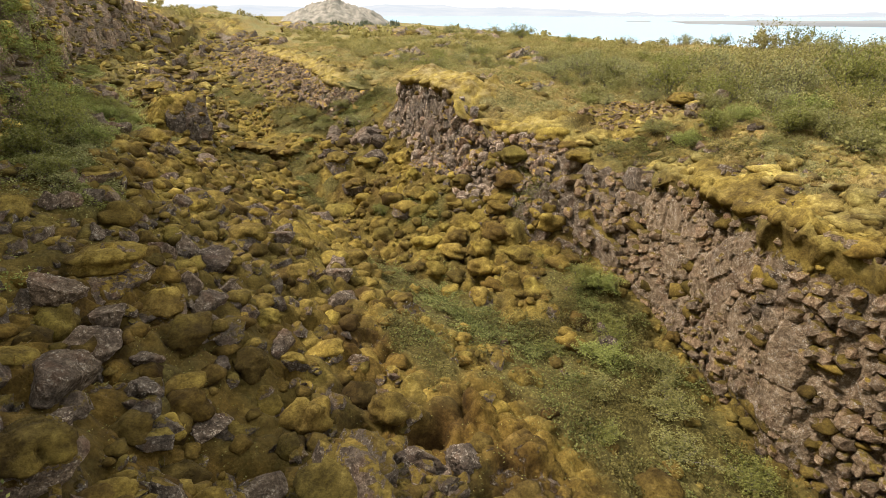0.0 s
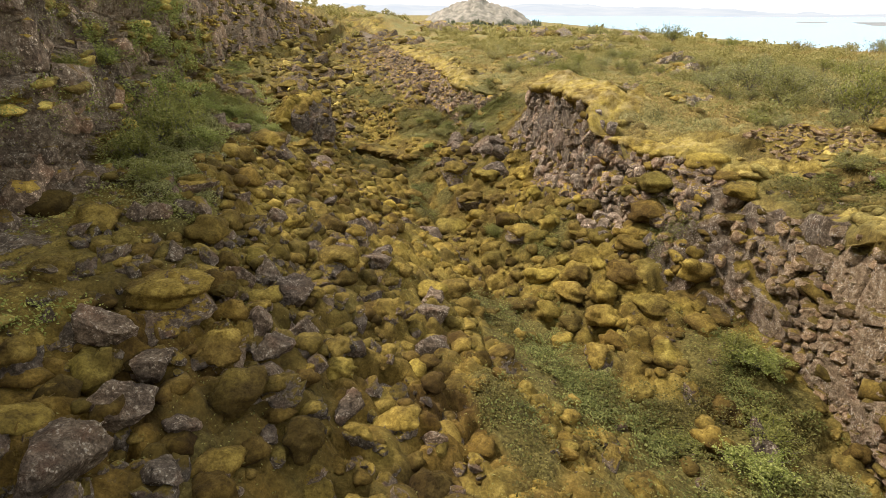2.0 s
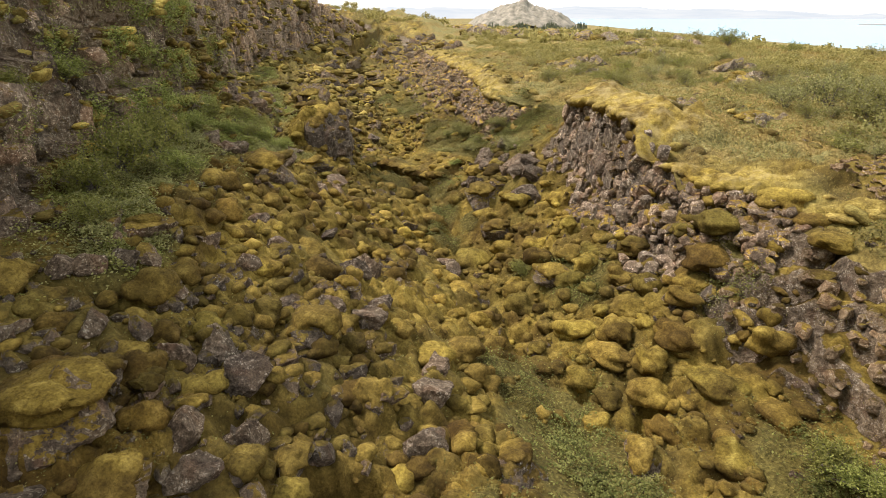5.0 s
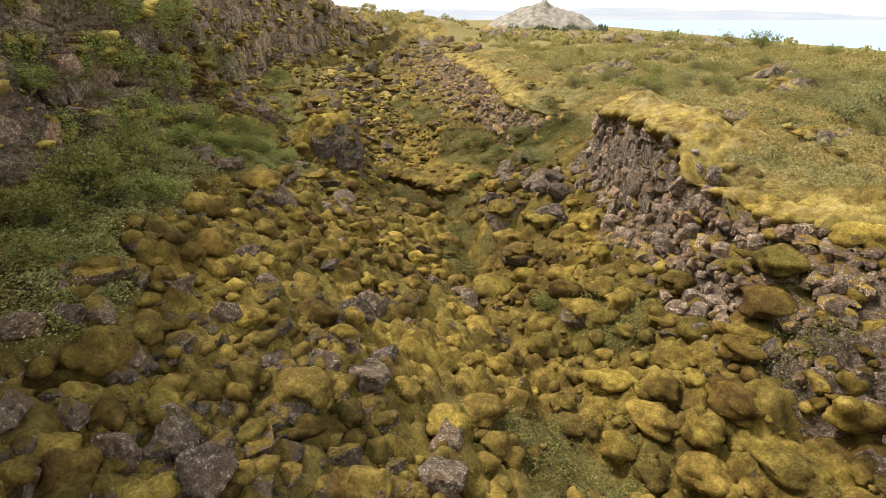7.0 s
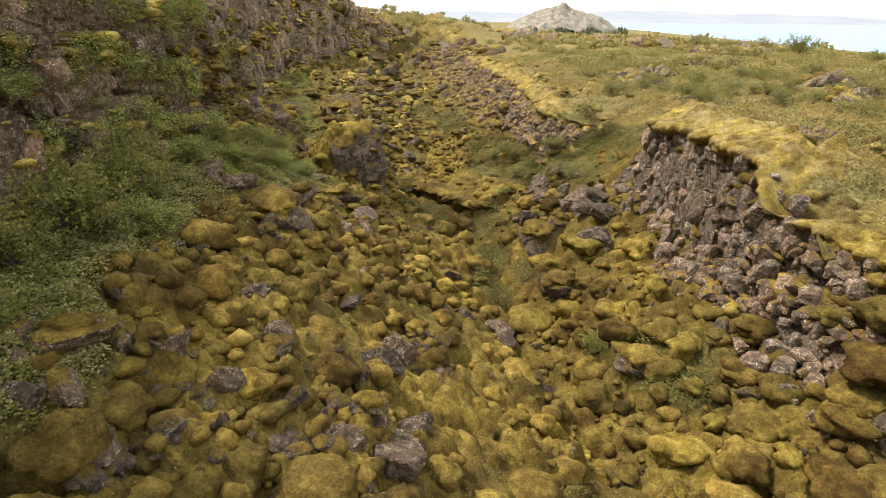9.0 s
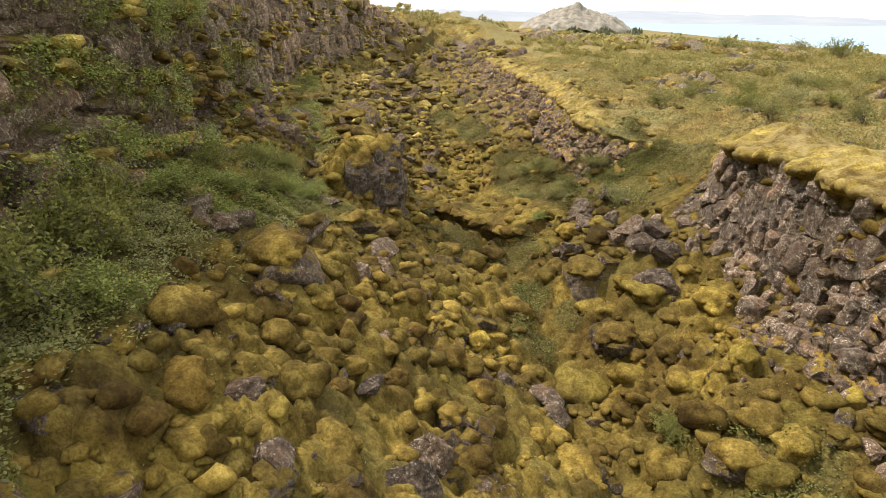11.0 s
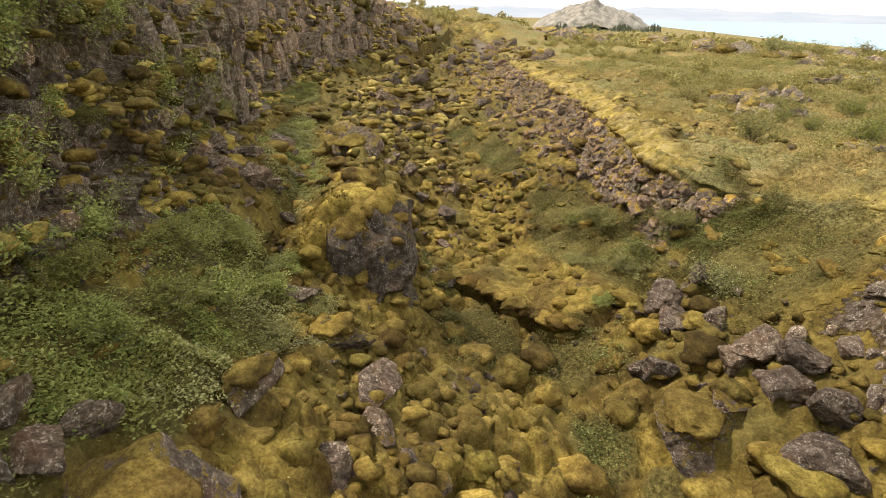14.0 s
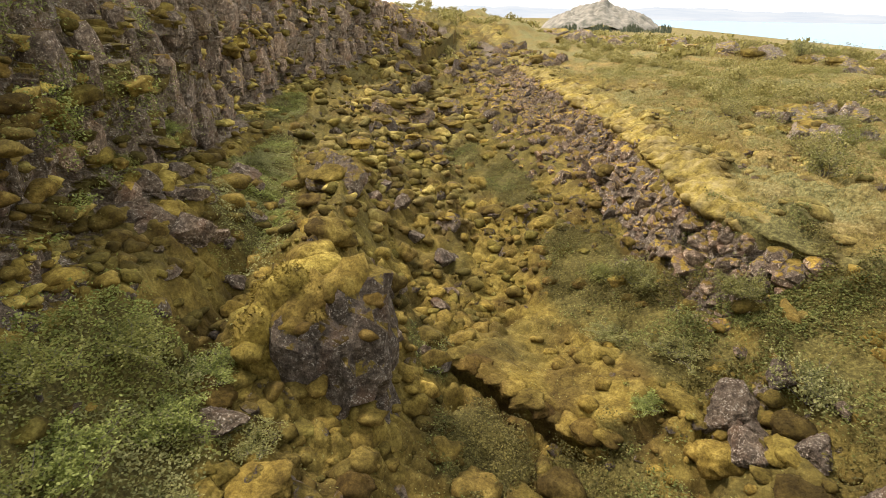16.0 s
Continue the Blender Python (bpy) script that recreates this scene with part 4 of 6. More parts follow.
MOSS_C = [(13.75, 10.82, 3.43, 0.69), (13.78, 1.34, 2.91, 0.33), (14.04, 5.81, 0.47, 0.39), (14.2, 9.3, 2.11, 0.59), (14.32, 7.96, 0.58, 0.54), (14.4, 3.22, 1.77, 0.23), (14.73, 2.28, 2.53, 0.53), (14.94, 2.94, 1.99, 0.34),
          (15.1, 0.84, 3.21, 0.27), (15.11, 0.33, 3.62, 0.3), (15.14, 9.6, 2.23, 0.46), (15.38, 6, 0.32, 0.32), (15.69, 2.1, 2.53, 0.39), (15.78, 0.45, 3.62, 0.36), (15.79, 1.49, 2.78, 0.21), (15.88, 8.6, 1.37, 0.39),
          (16.22, 7.38, 0.22, 0.48), (16.46, 4.05, 1.3, 0.32), (16.53, 1.63, 2.89, 0.42), (16.8, 9.03, 1.81, 0.51), (16.86, 2.15, 2.39, 0.19), (17.02, 0.2, 4.06, 0.7), (17.06, 5.95, 0.43, 0.51), (17.16, 8.26, 1.2, 0.47)]
MOSS_D = [(17.36, 1.96, 2.61, 0.25), (17.4, 3.37, 1.72, 0.27), (17.41, 1.3, 3.12, 0.34), (17.47, 2.32, 2.41, 0.28), (17.54, 3.66, 1.55, 0.28), (17.65, 0.82, 3.37, 0.23), (17.66, 2.99, 1.96, 0.24), (17.85, 7.69, 0.65, 0.29),
          (17.87, 0.38, 3.67, 0.2), (17.96, -0.05, 4.04, 0.28), (18.05, 1.55, 2.88, 0.18), (18.09, 9.53, 1.59, 0.42), (18.19, 7.37, 0.44, 0.29), (18.23, 3.36, 1.85, 0.35), (18.33, 8.59, 1.28, 0.73), (18.39, 2.25, 2.56, 0.31),
          (18.42, 1.24, 3.1, 0.16), (18.45, 4.6, 1.02, 0.36), (18.6, 1.84, 2.81, 0.28), (18.75, 2.79, 2.24, 0.3), (19.03, 7.87, 0.67, 0.48), (19.09, 4.1, 1.38, 0.4), (19.15, 2.18, 2.62, 0.3), (19.37, 7.02, 0.41, 0.7)]
MOSS_E = [(19.71, 10.03, 2.09, 0.7), (20.05, 1.91, 2.75, 0.36), (20.53, -0.55, 4.26, 0.25), (20.85, 8.93, 1.83, 0.56), (21.05, 1.96, 2.7, 0.44), (21.25, 3.09, 1.79, 0.3), (21.29, 8.07, 1.06, 0.55), (21.41, 8.84, 1.62, 0.36),
          (22.11, 4.48, 1.13, 0.41), (22.31, 6.3, 0.64, 0.56), (23.34, 7.44, 0.89, 0.49), (23.88, 9.17, 1.88, 0.55), (24.26, 3.45, 1.52, 0.26), (24.62, 9.4, 1.9, 0.32), (24.68, 3.26, 1.66, 0.31), (24.71, 2.23, 2.18, 0.33),
          (24.91, 5.69, 1.03, 0.65), (25.01, 9.75, 2.12, 0.37), (25.03, 8.69, 1.58, 0.48), (25.4, 6.4, 0.9, 0.45), (25.71, 2.06, 2.31, 0.32), (25.99, 7.22, 0.73, 0.25), (26.15, 1.48, 2.57, 0.37), (26.29, 8.69, 1.64, 0.52)]
MOSS_F = [(26.76, 4.19, 1.39, 0.32), (27.2, 1.7, 3.3, 0.6), (28.08, 0.28, 3.42, 0.26), (28.4, 2.4, 3.7, 0.6), (29.4, 2.7, 3.75, 0.6), (29.76, -0.44, 4.05, 0.39), (30.14, 9.17, 1.94, 0.25), (31.17, 5.77, 1.14, 0.33),
          (32.63, 6.98, 1.35, 0.49), (47.36, 7.31, 2.51, 0.92)]
hero = []


def rest(u, v, z, r):
    """Keeps a stone's middle near the ground, so that it is neither buried nor hanging."""
    g = float(height(u, v))
    return min(max(z, g - 0.15 * r), g + 0.22 * r)


for u, v, top, r in BARE_A + BARE_B + BARE_C:
    hero.append((u, v, r))
    boulder(u, v, rest(u, v, top - r * 0.82, r) - 0.12 * r, r if r < 0.4 else 0.06 + r * 0.8, RNG, False, 20)
for u, v, top, r in CAPPED_A + CAPPED_B:
    hero.append((u, v, r))
    boulder(u, v, rest(u, v, top - r * (0.58 if r > 0.42 else 0.85), r), r, RNG, True, 8, 1.0, (0, 3, 4, 7, 8, 11)[int(RNG.integers(6))])
for u, v, top, r in MOSS_A + MOSS_B + MOSS_C + MOSS_D + MOSS_E + MOSS_F:
    hero.append((u, v, r))
    moss_cushion(u, v, rest(u, v, top - r * 0.75, r), min(r * 0.92, 0.6), RNG, 1.0 if r < 0.5 else 0.75)
HERO_UVR = np.array(hero)


# the standing rock in the middle of the fissure, and the moss shelf over the dark hollow
def standing_rock():
    rng = np.random.default_rng(77)
    d, f = ICO[4]
    ang = np.arange(8) * 0.785 + rng.uniform(-0.25, 0.25, 8)
    nrm = np.concatenate([np.stack([np.cos(ang), np.sin(ang), rng.uniform(-0.15, 0.25, 8)], -1), rng.normal(size=(5, 3)) * [0.4, 0.4, 0] + [0, 0, 1], [[0, 0, -1]]])
    nrm /= np.linalg.norm(nrm, axis=1)[:, None]
    off = np.concatenate([rng.uniform(0.72, 0.9, 8), rng.uniform(0.8, 0.95, 5), [1.0]])
    r = np.minimum(np.min(off / np.maximum(d @ nrm.T, 0.05), axis=1), 1.4)
    blk = worley(np.arctan2(d[:, 1], d[:, 0]) * 2.6, d[:, 2] * r * 3.0, 5)
    r = r * (1 + 0.22 * (blk[1] - 0.5) - 0.06 * (blk[2] < 0.08)) + 0.05 * fbm(d[:, 0] * 8, d[:, 1] * 8, d[:, 2] * 8, 5)
    rock = d * r[:, None] * np.array([1.25, 1.3, 1.75])
    x, y = to_xy(27.0, 2.95)
    ob = new("standing_rock", mesh_of("standing_rock", rock, f, ROCK, False))
    ob.matrix_world = pose(x, y, 2.0, 2, -2, 15)
    side = d @ np.array([-0.55, 0.25, 0.8])
    on = sstep(0.35, 0.6, side + 0.25 * fbm(d[:, 0] * 2, d[:, 1] * 2, d[:, 2] * 2, 91))
    cap = d * ((r * 0.93) * (1 - on) + on * (r * 0.92 + 0.15 + 0.10 * fbm(d[:, 0] * 3, d[:, 1] * 3, d[:, 2] * 4, 95)))[:, None] * np.array([1.1, 1.0, 1.68])
    keep = on[f].max(axis=1) > 0.02
    used = np.unique(f[keep])
    remap = np.full(len(d), -1)
    remap[used] = np.arange(len(used))
    child("moss_cap", mesh_of("moss_cap", cap[used], remap[f[keep]], MOSS), ob, "bright yellow moss draped over one side")
    for i, (du, dv, dz, wide, tall) in enumerate(((-0.25, -0.85, 0.10, 0.95, 1.75), (-0.75, -1.20, -0.55, 0.75, 1.45), (0.25, -0.55, 0.85, 0.95, 1.05))):
        c = cushion(d, np.random.default_rng(720 + i), 0.10)
        _, rw, gw = worley(c[:, 0] * 4.5 + 0.3 * c[:, 2], c[:, 1] * 4.5 + 5 * i + c[:, 2] * 5.5, 97)
        c = c * (1 + 0.10 * (rw - 0.3) * np.sqrt(np.clip(gw / 0.4, 0, 1)))[:, None] * np.array([wide, wide, tall])
        px, py = to_xy(du, dv)
        drape = child("moss_drape", mesh_of("moss_drape", *fuzzy((c, f), 5000, 0.05, 0.014, rng), MOSS_BRIGHT), ob, "thick bright yellow moss hanging down one side")
        drape.matrix_world = pose(x + px, y + py, 1.95 + dz, 0, 0, 50 * i)
    return tagged(ob, "tall dark lava rock standing upright under bright yellow moss", "rock")


standing_rock()
for u, v, z, r in ((26.3, 1.75, 2.85, 0.34), (26.1, 1.5, 2.27, 0.36), (26.1, 1.95, 2.0, 0.32), (26.4, 3.45, 3.0, 0.26), (25.8, 1.3, 2.4, 0.34), (26.4, 2.35, 3.1, 0.24), (26.5, 3.6, 2.6, 0.2), (26.8, 3.1, 3.55, 0.34), (26.7, 3.5, 3.3, 0.26), (27.4, 2.7, 3.6, 0.42)):
    moss_cushion(u, v, z - 0.3 * r, r * 1.1, RNG, 0.9, 0.6)

# the front edge of the moss shelf hangs over the cleft
for a in np.arange(0.0, 3.4, 0.33):
    u, v = 28.4 - 0.735 * a - 0.02, 5.2 + 0.676 * a - 0.03
    moss_cushion(u, v, float(ground_z(u, v)[0]) + 0.30, 0.30 + 0.06 * math.sin(a * 5), RNG, 0.62, 0.0)

# broad moss pads on the broken rim
for u, v, z, r in ((14.1, 11.2, 2.84, 0.66), (13.5, 12.3, 3.15, 0.75), (15.5, 11.7, 3.2, 0.72), (13.6, 10.5, 2.38, 0.52), (15.1, 9.6, 2.0, 0.42), (15.8, 10.3, 2.55, 0.44), (12.7, 12.2, 3.15, 0.5), (11.9, 12.0, 3.1, 0.5), (14.8, 10.9, 2.7, 0.45)):
    moss_cushion(u, v, rest(u, v, z - 0.1, r), r * 0.85, RNG, 0.7, 0.4)

# ---- boulders and cushions of middle size ----
def clear_of_heroes(u, v, r):
    d = np.hypot(u[:, None] - HERO_UVR[:, 0], v[:, None] - HERO_UVR[:, 1])
    return (d > (HERO_UVR[:, 2] + r[:, None]) * 0.72).all(axis=1)


def stony(u, v):
    """Chance that a stone is bare: stonier on the left slope near the start and under the right rim."""
    return np.clip(0.16 + 0.34 * (1 - sstep(9, 15, u)) * (1 - sstep(0.5, 4.5, v)) + 0.12 * sstep(32, 42, u) + 0.6 * sstep(8.4, 9.6, v) * sstep(27, 31, u) + 0.25 * fbm(u * 0.5, v * 0.5, 0, 55), 0.05, 0.85)


FAR_MOSS = []
uu, vv = spread(0.98, 0.0, 36.0, -2.0, 10.4, RNG)
rr_ = 0.17 + 0.33 * RNG.random(len(uu)) ** 2.6
ok = (RNG.random(len(uu)) < 0.74 * lump_mask(uu, vv) * np.clip(0.75 + 0.9 * fbm(uu * 0.4, vv * 0.4, 0, 92), 0.15, 1) + 0.03) & clear_of_heroes(uu, vv, rr_)
for u, v, r in zip(uu[ok], vv[ok], rr_[ok]):
    z = float(height(u, v))
    if RNG.random() < stony(u, v):
        boulder(u, v, z + 0.12 * r, r, RNG, RNG.random() < 0.55, 25)
    elif u > 23:
        FAR_MOSS.append((u, v, z - 0.10 * r, r))
    else:
        moss_cushion(u, v, z - 0.10 * r, r, RNG)


uu, vv = spread(0.72, 10.3, 16.5, 7.0, 10.4, RNG)
rr_ = 0.20 + 0.26 * RNG.random(len(uu)) ** 1.7
ok = (RNG.random(len(uu)) < 0.8) & clear_of_heroes(uu, vv, rr_ * 0.6)
for u, v, r in zip(uu[ok], vv[ok], rr_[ok]):
    if RNG.random() < 0.8:
        moss_cushion(u, v, float(height(u, v)) + 0.05 * r, r, RNG)
    else:
        boulder(u, v, float(height(u, v)) + 0.2 * r, r, RNG, True, 20)

uu, vv = spread(0.7, 20.0, 38.0, 1.0, 4.8, RNG)
rr_ = 0.18 + 0.24 * RNG.random(len(uu)) ** 1.7
ok = (RNG.random(len(uu)) < 0.7) & clear_of_heroes(uu, vv, rr_ * 0.6) & (np.hypot(uu - 26.9, vv - 2.5) > 1.5)
for u, v, r in zip(uu[ok], vv[ok], rr_[ok]):
    if RNG.random() < 0.7:
        FAR_MOSS.append((u, v, float(height(u, v)) + 0.05 * r, r))
    else:
        boulder(u, v, float(height(u, v)) + 0.2 * r, r, RNG, RNG.random() < 0.6, 20)

# stones and moss on the knolls of the far fissure
for ku, kv, kr in KNOLLS:
    boulder(ku, kv, float(height(ku, kv)) - 0.05 * kr, 0.66 * kr, RNG, True, 8, 1.0, (0, 3, 4, 7, 8, 11)[int(RNG.integers(6))])

# bare boulders heaped where the cliff steps back
uu, vv = spread(0.62, 28.3, 33.5, -1.5, 0.9, RNG)
for u, v in zip(uu, vv):
    r = 0.16 + 0.26 * RNG.random() ** 1.6
    if RNG.random() < 0.75:
        boulder(u, v, float(height(u, v)) + 0.25 * r, r, RNG, RNG.random() < 0.3, 25)
    else:
        FAR_MOSS.append((u, v, float(height(u, v)) + 0.1 * r, r))

# the boulder pile below the high cliff at the start
uu, vv = spread(0.66, 2.5, 13.0, -2.0, 3.2, RNG)
rr_ = 0.17 + 0.28 * RNG.random(len(uu)) ** 1.8
ok = (RNG.random(len(uu)) < 0.8) & clear_of_heroes(uu, vv, rr_ * 0.6)
for u, v, r in zip(uu[ok], vv[ok], rr_[ok]):
    if RNG.random() < 0.45:
        moss_cushion(u, v, float(height(u, v)) + 0.05 * r, r, RNG)
    else:
        boulder(u, v, float(height(u, v)) + 0.35 * r, r, RNG, RNG.random() < 0.6, 25)


# ---- the smaller ones, past counting ----
def scatter_joined(name, label, category, shapes, material, u, v, z, size, rng, tilt=0.2, smooth=True):
    which = rng.integers(len(shapes), size=len(u))
    x, y = to_xy(u, v)
    pos = np.stack([x, y, z], -1)
    spin = turns(len(u), tilt, rng)
    me = joined(shapes, [(pos[which == k], size[which == k], spin[which == k]) for k in range(len(shapes))], name, material, smooth)
    return tagged(new(name, me), label, category, kind="stuff")


SMALL_MOSS = [(cushion(ICO[2][0], np.random.default_rng(400 + i)), ICO[2][1]) for i in range(8)]
def small_rock(level, seed):
    d, f = ICO[level]
    v = d * rock_radius(d, np.random.default_rng(seed), 10)[:, None]
    v[:, 2] *= 0.8
    return v, f
SMALL_ROCK = [small_rock(2, 500 + i) for i in range(8)]


def clustered(u, v):
    """Clumps crowd together and leave open moss between."""
    return np.clip(0.62 + 1.1 * fbm(u * 0.55, v * 0.55, 0, 91), 0.12, 1.0)


def sizes(r, rng, flat=0.85):
    return np.stack([r * rng.uniform(0.8, 1.25, len(r)), r * rng.uniform(0.8, 1.25, len(r)), r * flat * rng.uniform(0.8, 1.1, len(r))], -1)


def pick(cell, box, prob, r0, r1, p, rng):
    u, v = spread(cell, *box, rng)
    r = r0 + (r1 - r0) * rng.random(len(u)) ** p
    k = rng.random(len(u)) < prob(u, v)
    return u[k], v[k], r[k]


rng = np.random.default_rng(21)
P = [pick(0.27, (-1.0, 36.0, -2.2, 10.6), lambda u, v: 0.92 * lump_mask(u, v) * clustered(u, v) + 0.03, 0.07, 0.26, 1.8, rng),
     pick(0.50, (34.0, 60.0, -1.5, 13.5), lambda u, v: 0.95 * lump_mask(u, v) * (0.3 + 0.7 * clustered(u, v)), 0.10, 0.42, 2.2, rng),
     pick(0.8, (60.0, 80.0, -2, 18), lambda u, v: 0.9 * (0.4 + 0.6 * clustered(u, v)), 0.2, 0.8, 2.0, rng),
]
U_, V_, R_ = (np.concatenate([q[i] for q in P]) for i in range(3))
bare = rng.random(len(U_)) < stony(U_, V_) * 0.8 * (1 - 0.6 * sstep(32, 36, U_) * (1 - sstep(8.5, 10, V_)))
Z_ = height(U_, V_)
olive = ~bare & (rng.random(len(U_)) < 0.9 * sstep(22, 34, U_) * (0.4 + sstep(-0.2, 0.3, fbm(U_ * 0.25, V_ * 0.4, 0, 94)))) & (V_ < 9)
browned = ~bare & (rng.random(len(U_)) < 0.85 * (1 - sstep(7, 13, U_)) * (1 - sstep(4.0, 6.0, V_)))
for nm, lb, mt, q in (("brown_moss_clumps", "countless small brownish moss clumps between the boulders", MOSS_BROWN_STUFF, browned), ("moss_clumps", "countless small olive and yellow moss clumps over stones", MOSS_STUFF, ~bare & ~olive & ~browned), ("olive_moss_clumps", "countless darker olive moss clumps in the far trough", MOSS_OLIVE, olive)):
    scatter_joined(nm, lb, "moss", SMALL_MOSS, mt, U_[q], V_[q], Z_[q] + (0.12 - 0.1 * sstep(28, 36, U_[q])) * R_[q], sizes(R_[q], rng), rng)
scatter_joined("lava_rubble", "countless small grey-brown lava stones between the moss", "rubble", SMALL_ROCK, ROCK_STUFF, U_[bare], V_[bare], Z_[bare] + 0.1 * R_[bare], sizes(R_[bare], rng), rng, 0.9, False)


def face_points(n, u0, u1, lo, hi, rng):
    """Points on the cross-section between the nodes lo and hi."""
    u = rng.uniform(u0, u1, n)
    s = rng.uniform(lo, hi, n)
    k = np.minimum(s.astype(int), 20)
    f = s - k
    pv, pz = profile(u)
    i = np.arange(n)
    return u, pv[k, i] * (1 - f) + pv[k + 1, i] * f, pz[k, i] * (1 - f) + pz[k + 1, i] * f


# broken blocks packed over the rock faces: the nearest are parts of the ground, the rest are joined
def block_shape(level, seed):
    """A squarish block of lava with knocked-off corners."""
    rng = np.random.default_rng(seed)
    d, f = ICO[level]
    nrm = np.concatenate([np.eye(3), -np.eye(3), rng.normal(size=(5, 3))])
    nrm[:6] += rng.normal(size=(6, 3)) * 0.14
    nrm /= np.linalg.norm(nrm, axis=1)[:, None]
    off = np.concatenate([rng.uniform(0.60, 0.82, 6), rng.uniform(0.72, 0.95, 5)])
    r = np.minimum(np.min(off / np.maximum(d @ nrm.T, 0.05), axis=1), 1.2)
    return d * (r + 0.035 * fbm(d[:, 0] * 4, d[:, 1] * 4, d[:, 2] * 4, seed, 2))[:, None], f


BLOCKS = [block_shape(2, 520 + i) for i in range(10)]


def face_grid(u0, u1, lo, hi, cell, rng):
    """Jittered points packed over the cross-section between the nodes lo and hi."""
    out = []
    for u in np.arange(u0, u1, cell):
        pv, pz = (a[:, 0] for a in profile(np.array([u])))
        s = np.linspace(lo, hi, 40)
        v, z = np.interp(s, np.arange(len(pv)), pv), np.interp(s, np.arange(len(pz)), pz)
        run = np.concatenate([[0], np.cumsum(np.hypot(np.diff(v), np.diff(z)))])
        q = np.arange(0.5 * cell * rng.random(), run[-1], cell) + rng.uniform(-0.3, 0.3) * cell
        q = np.clip(q + rng.uniform(-0.3, 0.3, len(q)) * cell, 0, run[-1])
        out.append(np.stack([u + rng.uniform(-0.5, 0.5, len(q)) * cell, np.interp(q, run, v), np.interp(q, run, z)], -1))
    return np.concatenate(out).T


def rock_face(name, label, u0, u1, lo, hi, cell, sink, single, mats, chance, rng, tall=1.0, left=False, tilt=0.25):
    u, v, z = face_grid(u0, u1, lo, hi, cell, rng)
    k = rng.random(len(u)) < chance(u, z)
    u, v, z = u[k], v[k], z[k]
    n = len(u)
    r = cell * (0.34 + 0.52 * rng.random(n) ** 1.7)
    v = v - left_push(u, z) - sink * r if left else v + sink * r
    size = np.stack([r * rng.uniform(0.8, 1.35, n), r * rng.uniform(0.8, 1.2, n), r * tall * rng.uniform(0.75, 1.25, n)], -1)
    spin = np.array([np.array(Euler((tilt * a, tilt * b, AX + 1.571 + 0.45 * c)).to_matrix()) for a, b, c in rng.normal(size=(n, 3))])
    which = rng.integers(len(BLOCKS), size=n)
    x, y = to_xy(u, v)
    pos = np.stack([x, y, z], -1)
    meshes = [mesh_of("stone", a, b, mats[0], False) for a, b in BLOCKS]
    near = np.zeros(n, bool)
    near[rng.permutation(np.flatnonzero((u > single[0]) & (u < single[1])))[:single[2]]] = True
    for i in np.flatnonzero(near):
        ob = child("stone", meshes[which[i]], GROUND_OB)
        ob.matrix_world = Matrix.LocRotScale(Vector(pos[i]), Matrix(spin[i].tolist()).to_quaternion(), Vector(size[i]))
    far = ~near
    if not far.any():
        return None
    me = joined(BLOCKS, [(pos[far & (which == q)], size[far & (which == q)], spin[far & (which == q)]) for q in range(len(BLOCKS))], name, mats[1], False)
    return tagged(new(name, me), label, "stones", kind="stuff")


def bare_face(u, z):
    """Where a rock face is free of moss and soil."""
    return np.clip(0.95 - 0.75 * sstep(-0.05, 0.45, fbm(u * 0.7, z * 1.6, 0, 77)), 0.1, 1)


rock_face("brown_wall_stones", "brown lava blocks broken along the fissure wall", -3, 10.6, 12.0, 12.99, 0.24, 0.02, (4, 10.6, 298), (ROCK_BROWN, ROCK_BROWN_STUFF), lambda u, z: 1.2 * bare_face(u, z), rng)
rock_face("broken_bank_stones", "brown lava blocks showing on the broken bank", 10.6, 13.6, 12.1, 12.97, 0.30, 0.35, (10, 14, 60), (ROCK_BROWN, ROCK_BROWN_STUFF), lambda u, z: 0.45 * bare_face(u, z), rng)
rock_face("grey_wall_stones", "dark grey lava blocks stacked in the broken fissure wall", 13.6, 23.4, 11.85, 12.99, 0.31, 0.15, (14, 23.4, 298), (ROCK_GREY, ROCK_GREY_STUFF), bare_face, rng, 1.3, False, 0.16)
rock_face("far_wall_stones", "dark lava blocks in the low far wall of the fissure", 27.6, 64.0, 11.95, 12.99, 0.25, -0.05, (28, 36, 200), (ROCK_DARK, ROCK_DARK_STUFF), bare_face, rng, 0.9)
rock_face("cliff_stones", "dark lava blocks in the face of the high cliff", 2, 30, 4.15, 6.2, 0.46, 0.35, (12, 30, 298), (ROCK_DARK, ROCK_DARK_STUFF), lambda u, z: 0.85 * bare_face(u, z) * (1 - 0.6 * sstep(0.6, 0.85, ledge(u, z))), rng, 1.3, True, 0.16)
rock_face("cliff_columns", "tall dark lava columns in the far part of the high cliff", 30, 80, 4.15, 6.2, 0.62, 0.4, (30, 40, 120), (ROCK_DARK, ROCK_DARK_STUFF), lambda u, z: 0.95 * bare_face(u, z), rng, 1.9, True, 0.08)

